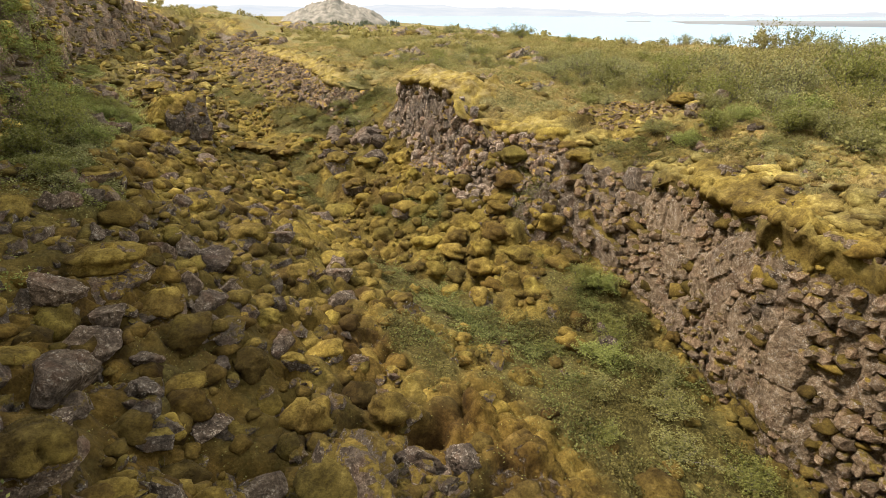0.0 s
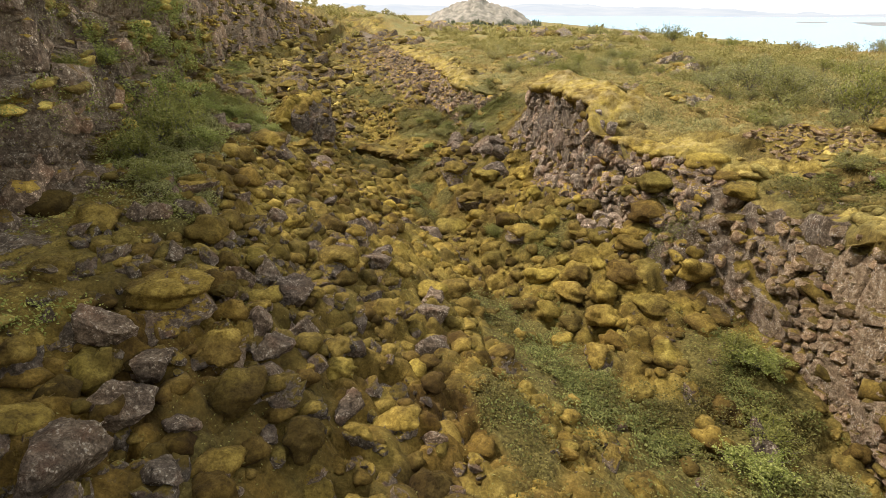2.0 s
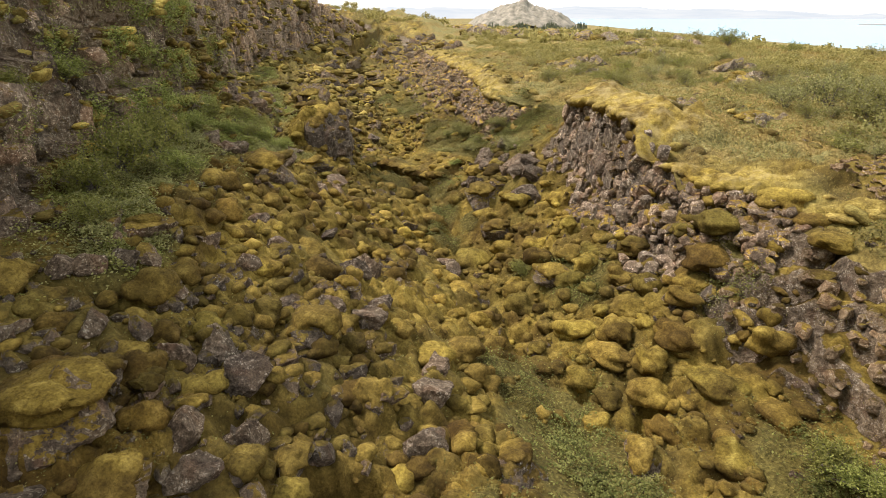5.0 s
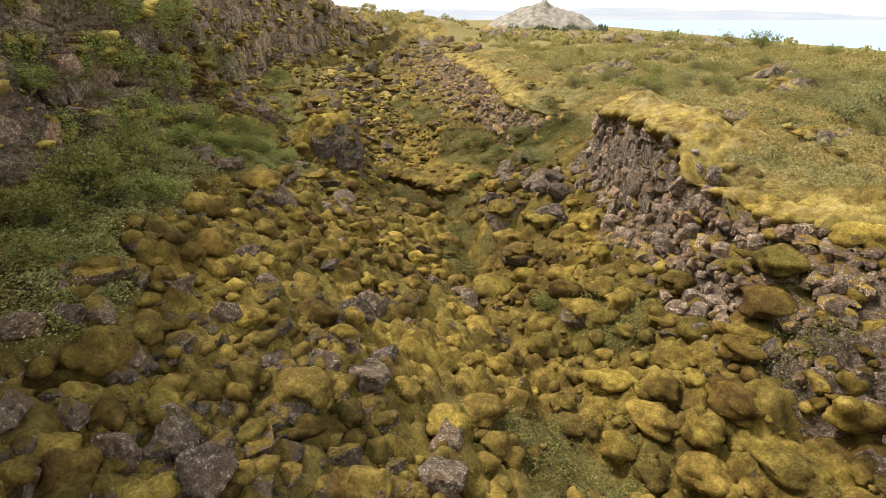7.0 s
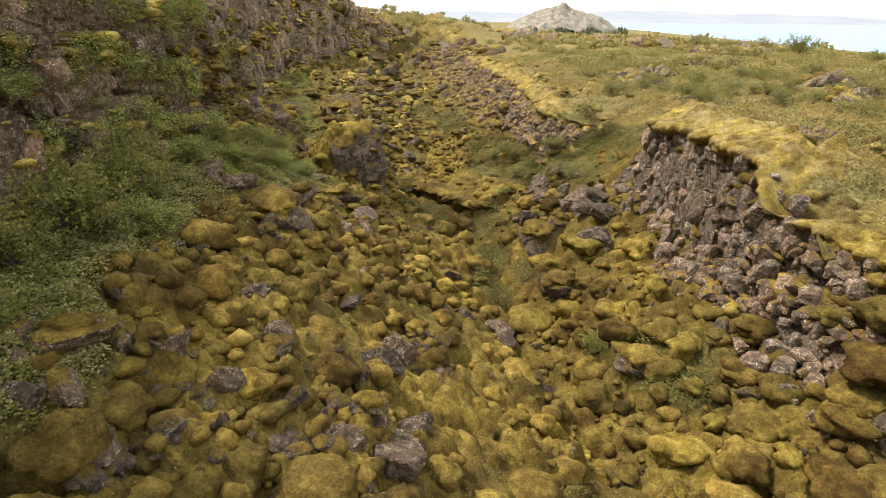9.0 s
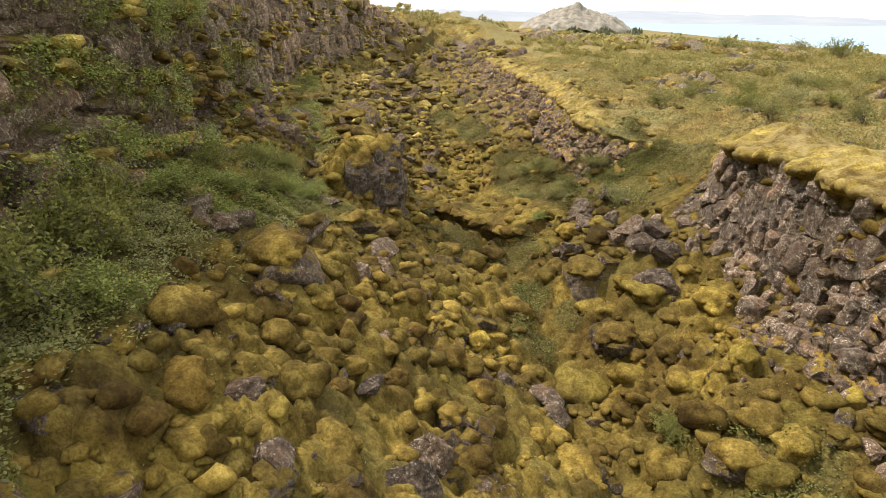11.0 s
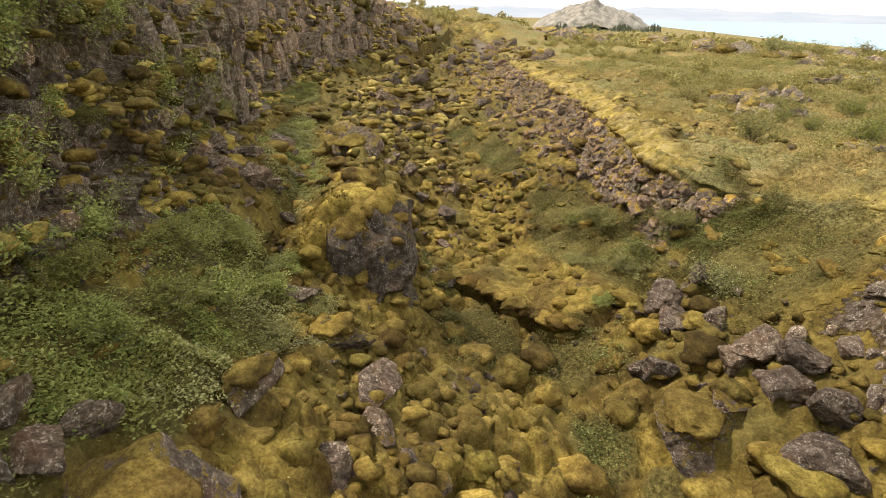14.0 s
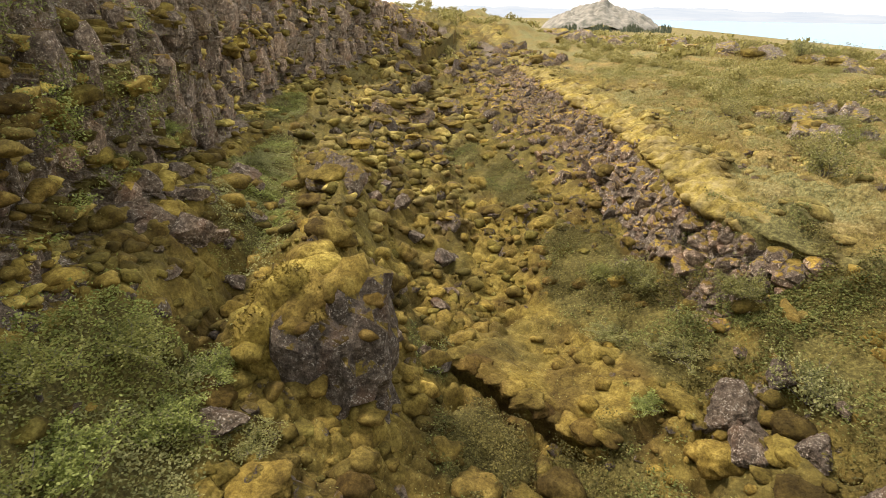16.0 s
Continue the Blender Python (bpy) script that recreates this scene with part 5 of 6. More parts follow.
u = np.concatenate([rng.uniform(27.5, 62, 620), rng.uniform(12.5, 19, 420)])
v = line(u, RIGHT_RIM, 1) - np.where(u > 20, 0.3, 0.1) - np.where(u > 20, 0.5 + 2.6 * sstep(35, 39, u), 1.2) * rng.random(len(u)) ** 1.4
r = np.where(u > 20, 0.08, 0.05) + np.where(u > 20, 0.26, 0.20) * rng.random(len(u)) ** 1.8
scatter_joined("bank_rubble", "grey lava rubble tumbled from the rim", "rubble", SMALL_ROCK, ROCK_DARK_STUFF, u, v, height(u, v) + 0.1 * r, sizes(r, rng, 0.95), rng, 0.9, False)


u, v = rng.uniform(2.5, 14, 600), rng.uniform(-2.2, 3.4, 600)
r = 0.06 + 0.16 * rng.random(600) ** 1.8
scatter_joined("pile_rubble", "small grey lava stones wedged between the boulders", "rubble", SMALL_ROCK, ROCK_STUFF, u, v, height(u, v) + 0.2 * r, sizes(r, rng, 0.9), rng, 0.9, False)

u, v, z, r = np.array(FAR_MOSS).T
scatter_joined("moss_lumps", "round olive-yellow moss lumps over the far fissure floor", "moss", CUSHION_SHAPE, MOSS_STUFF, u, v, z, sizes(r, rng, 0.9), rng, 0.15)

# moss grown over the knolls of the far fissure
ku, kv, kr = np.repeat(np.array(KNOLLS), 14, axis=0).T
a, q = rng.uniform(0, 6.283, len(ku)), kr * rng.uniform(0.6, 1.6, len(ku))
u, v, r = ku + q * np.cos(a), kv + q * np.sin(a), kr * rng.uniform(0.22, 0.5, len(ku))
scatter_joined("knoll_moss", "rounded yellow moss lumps over the knolls of the fissure", "moss", SMALL_MOSS, MOSS_PALE, u, v, height(u, v) + 0.1 * r, sizes(r, rng, 0.8), rng, 0.3)


# broad moss pads on the ledges of the high cliff: u, height, radius
def cliff_pad(u, z, r, rng):
    pv, pz = (a[:, 0] for a in profile(np.array([u])))
    v = float(np.interp(-z, -pz[3:7], pv[3:7])) - float(left_push(np.array([u]), np.array([z]))[0]) + 0.08
    x, y = to_xy(u, v)
    ob = new("moss_pad", (BRIGHT_MESH if u > 30 else CUSHION_MESH)[int(rng.integers(5))])
    ob.matrix_world = pose(x, y, z - 0.15 * r, rng.uniform(-8, 8), rng.uniform(-8, 8), 31 + rng.uniform(-20, 20)) @ Matrix.Diagonal((r * 0.95, r * 1.5, r * 0.75, 1))
    return tagged(ob, "wide yellow-green moss pad on a ledge of the cliff", "moss", group="moss pads on the cliff")


for u, z, r in ((28.3, 6.9, 0.29), (28.8, 6.5, 0.31), (28.0, 6.1, 0.29), (28.8, 5.9, 0.31), (29.3, 5.7, 0.32), (29.7, 5.5, 0.33), (27.9, 5.8, 0.28), (30.1, 4.9, 0.34), (30.5, 4.7, 0.35), (30.7, 4.3, 0.35), (31.1, 4.0, 0.37),
                (31.7, 5.9, 0.38), (30.3, 5.9, 0.34), (33.0, 5.0, 0.41), (34.1, 4.7, 0.44), (35.1, 4.1, 0.46), (45.9, 5.8, 0.60), (47.7, 5.4, 0.60), (47.0, 6.1, 0.60), (37.7, 7.3, 0.53), (38.5, 7.1, 0.55), (31.7, 7.2, 0.38),
                (29.1, 3.8, 0.32), (28.7, 3.9, 0.31), (28.2, 4.7, 0.29), (33.4, 3.6, 0.42)):
    cliff_pad(u, z, r, rng)

# moss hanging on the faces and along the rims
u, v, z = face_points(13000, -2, 80, 3.4, 6.6, rng)
k = (fbm(u * 0.4, z * 0.9, 0, 66) > -0.2) & (rng.random(len(u)) < 0.12 + sstep(0.55, 0.85, ledge(u, z)) * (1 - 0.75 * sstep(27, 31, u) * (1 - sstep(40, 50, u))))
u, v, z = u[k], v[k], z[k]
r = 0.09 + 0.24 * rng.random(len(u)) ** 1.9
a = sizes(r, rng, 0.6)
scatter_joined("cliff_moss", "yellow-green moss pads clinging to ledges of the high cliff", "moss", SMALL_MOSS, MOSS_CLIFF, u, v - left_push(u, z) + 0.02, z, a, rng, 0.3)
u, v, z = face_points(260, -2, 40, 12.1, 12.9, rng)
k = fbm(u * 0.6, z * 1.1, 0, 69) > -0.1
u, v, z = u[k], v[k], z[k]
r = 0.10 + 0.30 * rng.random(len(u)) ** 1.8
x, y = to_xy(u, v + 0.06)
which = rng.integers(len(SMALL_MOSS), size=len(u))
pos = np.stack([x, y, z], -1)
size = np.stack([r * rng.uniform(0.9, 1.5, len(u)), r * 0.55, r * rng.uniform(0.6, 0.9, len(u))], -1)
spin = np.array([np.array(Euler((0.2 * a, 0.25 * b, AX + 1.571 + 0.2 * c)).to_matrix()) for a, b, c in rng.normal(size=(len(u), 3))])
tagged(new("wall_moss", joined(SMALL_MOSS, [(pos[which == q], size[which == q], spin[which == q]) for q in range(len(SMALL_MOSS))], "wall_moss", MOSS_STUFF)), "yellow moss pads clinging to the fissure wall", "moss", kind="stuff")


def rim_mat(name, u0, u1, reach, material):
    """The thick moss mat that lies on the plateau and rolls over the rim with a ragged lip."""
    u = np.arange(u0, u1, 0.05)
    cut = [(0.30, -0.26), (0.10, -0.20), (-0.06, -0.13), (-0.13, -0.05), (-0.11, 0.02), (-0.02, 0.07), (0.15, 0.11), (0.35, 0.13), (0.6, 0.12), (0.9, 0.10), (1.25, 0.07), (1.6, 0.03), (2.0, -0.03), (2.4, -0.12)]
    end = sstep(0, 0.8, u - u0) * sstep(0, 0.8, u1 - u)
    edge = 0.22 * fbm(u * 0.9, 0 * u, 0, 135) + 0.16 * fbm(u * 3.1, 0 * u, 0, 136) + 0.09 * fbm(u * 8, 0 * u, 0, 137)
    wide = reach * (0.75 + 0.35 * fbm(u * 0.5, 0 * u, 0, 138))
    rim, rz = line(u, RIGHT_RIM, 1), line(u, RIGHT_RIM, 2)
    V, Z = [], []
    for dv, dz in cut:
        inner = np.clip(dv / 0.5, 0, 1)
        v = rim + edge * (1 - 0.6 * inner) + np.where(dv > 0, dv * wide, dv) - 0.10
        _, r6, g6 = worley(u / 0.42, v / 0.42, 139)
        puff = 0.11 * (r6 - 0.1) * np.sqrt(np.clip(g6 / 0.4, 0, 1)) + 0.05 * fbm(u * 5, v * 5, 0, 140, 2)
        base = np.where(dv > 0.3, np.maximum(height(u, v), rz - 0.25), rz)
        V.append(v)
        Z.append(base + (dz + puff) * end - 0.25 * (1 - end))
    V, Z = np.stack(V), np.stack(Z)
    x, y = to_xy(np.broadcast_to(u, V.shape), V)
    i = np.arange(V.size).reshape(V.shape)
    f = np.stack([i[:-1, :-1], i[:-1, 1:], i[1:, 1:], i[1:, :-1]], -1).reshape(-1, 4)[:, ::-1]
    ob = new(name, mesh_of(name, np.stack([x, y, Z], -1).reshape(-1, 3), f, material))
    return tagged(ob, "thick brownish moss mat over the rocky rim" if material is MOSS_TUFT else "thick golden moss mat rolling over the rocky rim", "moss", group="moss mats along the rim")


for u0, u1, reach, material in ((-3.0, 8.6, 0.6, MOSS_TUFT), (13.4, 16.8, 0.7, MOSS_MAT), (16.5, 23.0, 1.25, MOSS_MAT), (28.2, 40.0, 0.6, MOSS_MAT), (40.0, 60.0, 0.55, MOSS_MAT)):
    rim_mat("moss_mat", u0, u1, reach, material)
u = np.arange(-3, 60, 0.06)
u = u + rng.uniform(-0.1, 0.1, len(u))
v = line(u, RIGHT_RIM, 1) + rng.uniform(0.4, 1.4, len(u))
k = (fbm(u * 0.7, v * 0.7, 0, 67) > -0.1) & (rng.random(len(u)) < np.where((u > 14.3) & (u < 22.5), 0.06, 0.25))
u, v = u[k], v[k]
r = 0.16 + 0.30 * rng.random(len(u)) ** 1.5
scatter_joined("rim_moss", "low golden moss cushions behind the fissure rim", "moss", SMALL_MOSS, MOSS_PALE, u, v, height(u, v) - 0.20 * r, sizes(r, rng, 0.55), rng, 0.15)


u = np.concatenate([rng.uniform(-2, 58, 1500), rng.uniform(4, 22, 900)])
v = line(u, RIGHT_RIM, 1) + 0.3 + 4.2 * rng.random(len(u)) ** 1.6
r = 0.08 + 0.22 * rng.random(len(u)) ** 2
k = (fbm(u * 0.45, v * 0.45, 0, 68) > 0.0) & ((v > line(u, RIGHT_RIM, 1) + 1.3) | (u < 14) | (u > 22.5))
stone = rng.random(len(u)) < 0.28
for nm, lb, sh, mt, q in (("rim_stones", "small grey stones showing through the heath", SMALL_ROCK, ROCK_STUFF, k & stone), ("rim_tussocks", "low pale moss tussocks behind the rim", SMALL_MOSS, MOSS_PALE, k & ~stone)):
    scatter_joined(nm, lb, "stones" if "stones" in nm else "moss", sh, mt, u[q], v[q], height(u[q], v[q]) - 0.25 * r[q], sizes(r[q], rng, 0.8), rng, 0.3, "stones" not in nm)


# ---- leaves ----
def leaf_mesh(name, pos, normal, length, width, material, rng):
    """One folded diamond to a leaf."""
    n = len(pos)
    nrm = normal / np.linalg.norm(normal, axis=1)[:, None]
    ref = rng.normal(size=(n, 3))
    a = np.cross(nrm, ref)
    a /= np.linalg.norm(a, axis=1)[:, None] + 1e-9
    b = np.cross(nrm, a)
    L, W = length[:, None], width[:, None]
    V = np.stack([pos - a * L * 0.5, pos + b * W * 0.5 - nrm * W * 0.15, pos + a * L * 0.5, pos - b * W * 0.5 - nrm * W * 0.15], 1).reshape(-1, 3)
    return mesh_of(name, V, np.arange(4 * n).reshape(n, 4), material, False)


def ground_leaves(name, label, n, box, chance, material, size, lift, rng, up=1.2):
    u, v = rng.uniform(box[0], box[1], n), rng.uniform(box[2], box[3], n)
    k = rng.random(n) < chance(u, v)
    u, v = u[k], v[k]
    x, y = to_xy(u, v)
    hum = 0.4 + 0.7 * fbm(u * 1.1, v * 1.1, 0, 88)
    z = height(u, v) + lift * (0.03 + (0.2 + 0.8 * rng.random(len(u))) * np.clip(hum, 0.08, 1.3))
    nrm = rng.normal(size=(len(u), 3)) * 0.55 + np.array([0, 0, up])
    s = size * rng.uniform(0.6, 1.3, len(u))
    return tagged(new(name, leaf_mesh(name, np.stack([x, y, z], -1), nrm, s, s * 0.62, material, rng)), label, "plants", kind="stuff")


def patch_points(per_m2, rng):
    """Plan points inside the leafy patches."""
    us, vs = [], []
    for cu, cv, ru, rv in GREEN_PATCHES:
        n = int(per_m2 * ru * rv * 4)
        us.append(cu + rng.uniform(-1.1, 1.1, n) * ru)
        vs.append(cv + rng.uniform(-1.1, 1.1, n) * rv)
    return np.concatenate(us), np.concatenate(vs)


def patch_leaves(name, label, per_m2, lo, hi, material, size, lift, rng, v0=-9.0, v1=99.0):
    u, v = patch_points(per_m2, rng)
    k = (v >= v0) & (v < v1)
    u, v = u[k], v[k]
    kind_ = fbm(u * 0.75, v * 0.75, 0, 19)
    k = (rng.random(len(u)) < green_mask(u, v) * np.clip(0.45 + 0.9 * fbm(u * 1.3, v * 1.3, 0, 57) + 0.5 * (v < 3), 0.06, 1)) & (kind_ + 0.25 * rng.normal(size=len(u)) > lo) & (kind_ + 0.25 * rng.normal(size=len(u)) <= hi)
    u, v = u[k], v[k]
    x, y = to_xy(u, v)
    hum = np.clip(0.5 + 0.6 * fbm(u * 1.9, v * 1.9, 0, 88), 0, 1.2)
    z = height(u, v) + lift * (0.15 + (0.25 + rng.random(len(u)) ** 0.6) * hum)
    nrm = rng.normal(size=(len(u), 3)) * 0.5 + np.array([0, 0, 1.1])
    s = size * rng.uniform(0.6, 1.3, len(u))
    return tagged(new(name, leaf_mesh(name, np.stack([x, y, z], -1), nrm, s, s * 0.66, material, rng)), label, "plants", kind="stuff")


patch_leaves("herb_cover", "low green leafy plants along the cliff foot", 1900, -0.45, 0.25, LEAF, 0.054, 0.20, rng, -9, 3)
patch_leaves("grey_willow_cover", "grey-green dwarf willow along the cliff foot", 1600, 0.2, 9, LEAF_GREY, 0.048, 0.26, rng, -9, 3)
patch_leaves("bright_herbs", "bright green herbs in the damp hollows", 1600, -9, -0.3, LEAF_BRIGHT, 0.054, 0.22, rng, -9, 3)
patch_leaves("floor_herbs", "dark olive-green plants covering the fissure floor", 2000, -0.45, 9, LEAF_FLOOR, 0.046, 0.22, rng, 3)
patch_leaves("floor_sorrel", "fresh green herbs among the plants of the fissure floor", 1600, -9, -0.2, LEAF_FRESH, 0.050, 0.22, rng, 3)
ground_leaves("scattered_sprigs", "sparse leafy sprigs growing between the mossy stones", 220000, (-1, 40, -2.0, 12), lambda u, v: 0.3 * lump_mask(u, v) * (fbm(u * 0.6, v * 0.6, 0, 27) > 0.1) + 0.05, LEAF_SCRUB, 0.032, 0.10, rng)


def cliff_leaves(name, label, n, u0, u1, lo, hi, material, size, seed, rng, more=0.0):
    """Herbs and grass on the ledges of the high cliff."""
    u, v, z = face_points(n, u0, u1, lo, hi, rng)
    k = rng.random(n) < sstep(-0.12, 0.25, fbm(u * 0.4, z * 0.7, 0, seed) + more) * sstep(0.25, 0.75, ledge(u, z)) * (1 - 0.75 * sstep(27, 31, u))
    u, v, z = u[k], v[k], z[k]
    v = v - left_push(u, z) + rng.uniform(0.0, 0.30, len(u)) + 0.25 * sstep(0.0, 0.4, fbm(u * 1.5, z * 1.5, 0, seed + 1))
    x, y = to_xy(u, v)
    nrm = rng.normal(size=(len(u), 3)) * 0.5 + np.array([0.35 * AV[0], 0.35 * AV[1], 0.9])
    s = size * rng.uniform(0.6, 1.3, len(u))
    return tagged(new(name, leaf_mesh(name, np.stack([x, y, z + rng.uniform(0, 0.12, len(u))], -1), nrm, s, s * 0.6, material, rng)), label, "plants", kind="stuff")


cliff_leaves("cliff_herbs", "green herbs and grass on the ledges of the high cliff", 130000, 2, 36, 3.9, 6.8, LEAF_BRIGHT, 0.05, 83, rng)
cliff_leaves("cliff_willow", "yellow-green dwarf willow on the ledges of the high cliff", 110000, 2, 45, 3.9, 6.8, LEAF, 0.05, 84, rng)
# the brighter leaf colour here also offsets the shade on the cliff
cliff_leaves("cliff_grass", "yellow-green grass on the upper slope of the high cliff", 210000, 17.5, 36, 3.7, 5.9, LEAF_BRIGHT, 0.06, 85, rng, 0.3)


def blades(name, label, n, box, chance, material, tall, rng, broad=0.10):
    """Grass: narrow triangles."""
    u, v = rng.uniform(box[0], box[1], n), rng.uniform(box[2], box[3], n)
    k = rng.random(n) < chance(u, v)
    u, v = u[k], v[k]
    x, y = to_xy(u, v)
    z = height(u, v) - 0.02
    m = len(u)
    ang = rng.uniform(0, 6.283, m)
    h = tall * rng.uniform(0.5, 1.4, m)
    wd = h * broad
    lean = rng.normal(size=(m, 2)) * 0.45 * h[:, None]
    base = np.stack([x, y, z], -1)
    side = np.stack([np.cos(ang) * wd, np.sin(ang) * wd, 0 * ang], -1)
    tip = base + np.stack([lean[:, 0], lean[:, 1], h], -1)
    V = np.stack([base - side, base + side, tip], 1).reshape(-1, 3)
    return tagged(new(name, mesh_of(name, V, np.arange(3 * m).reshape(m, 3), material, False)), label, "grass", kind="stuff")


blades("moss_tufts", "short woolly moss shoots over the fissure ground", 330000, (1.0, 33.0, -2.2, 11.5), lambda u, v: 0.9 + 0 * u, MOSS_TUFT, 0.028, rng, 0.17)


def plateau_chance(u, v):
    d = v - line(u, RIGHT_RIM, 1)
    return sstep(0.6, 3.0, d + fbm(u * 0.5, v * 0.5, 0, 33)) * np.clip(0.65 + 0.5 * fbm(u * 0.35, v * 0.35, 0, 37), 0.1, 1)


blades("heath_grass", "straw-green heath grass on the plateau", 150000, (-4, 62, 10, 34), plateau_chance, HEATH, 0.11, rng)
ground_leaves("dwarf_shrubs", "knee-low mat of olive dwarf birch over the plateau", 360000, (-3, 62, 11, 36), lambda u, v: plateau_chance(u, v) * (fbm(u * 0.3, v * 0.3, 0, 45) > -0.25), LEAF_SCRUB, 0.058, 0.42, rng, 0.6)
ground_leaves("dry_heath", "brownish dry heath sprigs over the plateau", 90000, (-3, 62, 11, 36), lambda u, v: plateau_chance(u, v) * (fbm(u * 0.3, v * 0.3, 0, 46) > 0.0), HEATH, 0.07, 0.18, rng, 0.5)
blades("rim_grass", "short yellow-brown grass and moss shoots behind the rim", 190000, (0, 42, 9.6, 19), lambda u, v: sstep(0.1, 0.6, v - line(u, RIGHT_RIM, 1)), HEATH, 0.06, rng, 0.12)
blades("far_heath_grass", "straw-green heath grass towards the lake", 50000, (-5, 80, 30, 60), lambda u, v: 0.9 + 0 * u, HEATH, 0.28, rng)


# ---- bushes ----
def bush_meshes(seed, stems, leaves, leaf, spread_, tall):
    """Stems fanned from one root with twigs, and leaves along the outer twigs. One metre high."""
    rng = np.random.default_rng(seed)
    V, F, L = [], [], []
    def tube(path, r0, r1):
        n = len(path)
        for i, q in enumerate(path):
            r = r0 + (r1 - r0) * i / (n - 1)
            for a in range(3):
                V.append((q[0] + r * math.cos(a * 2.094), q[1] + r * math.sin(a * 2.094), q[2]))
            if i:
                b = len(V) - 6
                for a in range(3):
                    F.append((b + a, b + (a + 1) % 3, b + 3 + (a + 1) % 3, b + 3 + a))
    for s in range(stems):
        ang, out = rng.uniform(0, 6.283), rng.uniform(0.15, 1.0) * spread_
        h = tall * rng.uniform(0.6, 1.05) * (1.1 - 0.35 * out / spread_)
        path = [np.array([math.cos(ang) * out * t ** 1.2, math.sin(ang) * out * t ** 1.2, h * t ** 0.8]) + rng.normal(size=3) * 0.03 * t for t in (0, 0.3, 0.6, 0.85, 1.0)]
        tube(path, 0.016, 0.004)
        for _ in range(6):
            t = rng.uniform(0.35, 1.0)
            i = min(int(t * 4), 3)
            q = path[i] + (path[i + 1] - path[i]) * (t * 4 - i)
            d = rng.normal(size=3) * 0.16 + np.array([0, 0, 0.10])
            tw = [q, q + d * 0.6, q + d + np.array([0, 0, 0.03])]
            tube(tw, 0.006, 0.002)
            for _ in range(leaves // (stems * 6)):
                L.append(tw[0] + (tw[2] - tw[0]) * rng.uniform(0.1, 1.15) + rng.normal(size=3) * 0.045)
    L = np.array(L)
    stem = mesh_of("stems", np.array(V), np.array(F), BARK)
    s = leaf[1] * rng.uniform(0.7, 1.3, len(L))
    fol = leaf_mesh("foliage", L, rng.normal(size=(len(L), 3)) + np.array([0, 0, 0.8]), s, s * 0.6, leaf[0], rng)
    return stem, fol


BUSH = [bush_meshes(700 + i, 16, 2000, ((LEAF, LEAF_DARK, LEAF_SCRUB, LEAF_GREY)[i % 4], 0.058), 0.85, 0.75) for i in range(8)]
FULL = [bush_meshes(800 + i, 18, 4300, ((LEAF, LEAF_SCRUB, LEAF_BRIGHT)[i % 3], 0.05), 0.8, 0.8) for i in range(3)]


def bush(u, v, size, tall, rng, full=False, kind_=None, label=None, group="bushes on the plateau"):
    stem, fol = (FULL if full else BUSH)[int(rng.integers(3 if full else 8)) if kind_ is None else kind_]
    x, y = to_xy(u, v)
    ob = new("bush", stem)
    ob.matrix_world = pose(x, y, float(height(u, v)) - 0.05, 0, 0, rng.uniform(0, 360)) @ Matrix.Diagonal((size, size, tall, 1))
    child("foliage", fol, ob, "small green leaves")
    return tagged(ob, label or ("tall green birch bush rising from the heath" if tall > 1.1 else "low grey-green willow bush in the heath"), "bush", group=group)


rng = np.random.default_rng(31)
for u, v, s, tl in ((16.0, -1.4, 1.3, 1.2), (17.6, -1.2, 1.2, 1.15), (18.8, -1.3, 1.0, 1.0), (14.9, -1.6, 1.0, 0.9), (16.6, -0.4, 0.9, 0.7), (13.6, -1.3, 0.7, 0.5), (20.2, -0.9, 0.8, 0.6), (23.5, 0.6, 0.9, 0.6), (24.8, 1.0, 0.8, 0.5)):
    bush(u, v, s, tl, rng, True, 0 if v < -1 else 2, "dense green willow bush growing against the cliff foot", "bushes at the cliff foot")
for u, v, s, tl in ((29.6, 9.4, 0.95, 0.8), (27.8, 10.6, 0.8, 0.6), (9.0, 9.7, 0.8, 0.7), (7.4, 8.9, 0.9, 0.5), (17.3, 7.8, 0.7, 0.5)):
    bush(u, v, s, tl, rng, True, 1 if u > 27 else 0, "leafy bush at the foot of the fissure wall", "bushes in the fissure")
for u, v, s, tl in ((22.6, 0.3, 0.9, 0.5), (23.2, 1.4, 0.8, 0.45), (24.2, -0.1, 0.9, 0.55), (25.6, 0.4, 0.9, 0.5), (26.2, 1.3, 0.8, 0.4), (21.6, 0.0, 0.8, 0.5), (22.4, -0.6, 0.7, 0.6), (25.0, 1.8, 0.7, 0.35),
                    (4.2, 7.2, 0.9, 0.32), (5.2, 8.2, 0.9, 0.38), (6.2, 7.0, 0.8, 0.3), (6.8, 8.1, 0.9, 0.4), (7.6, 7.3, 0.7, 0.28), (4.9, 6.1, 0.7, 0.25), (8.6, 9.9, 0.8, 0.55), (9.6, 6.9, 0.7, 0.25), (3.4, 8.2, 0.9, 0.4), (5.9, 9.1, 0.8, 0.42),
                    (28.3, 8.4, 0.8, 0.3), (27.2, 9.0, 0.8, 0.32), (30.6, 8.9, 0.8, 0.35), (26.4, 8.1, 0.7, 0.25)):
    bush(u, v, s, tl, rng, True, int(rng.integers(3)), "low leafy plant mound spreading on the fissure floor", "leafy mounds in the fissure")
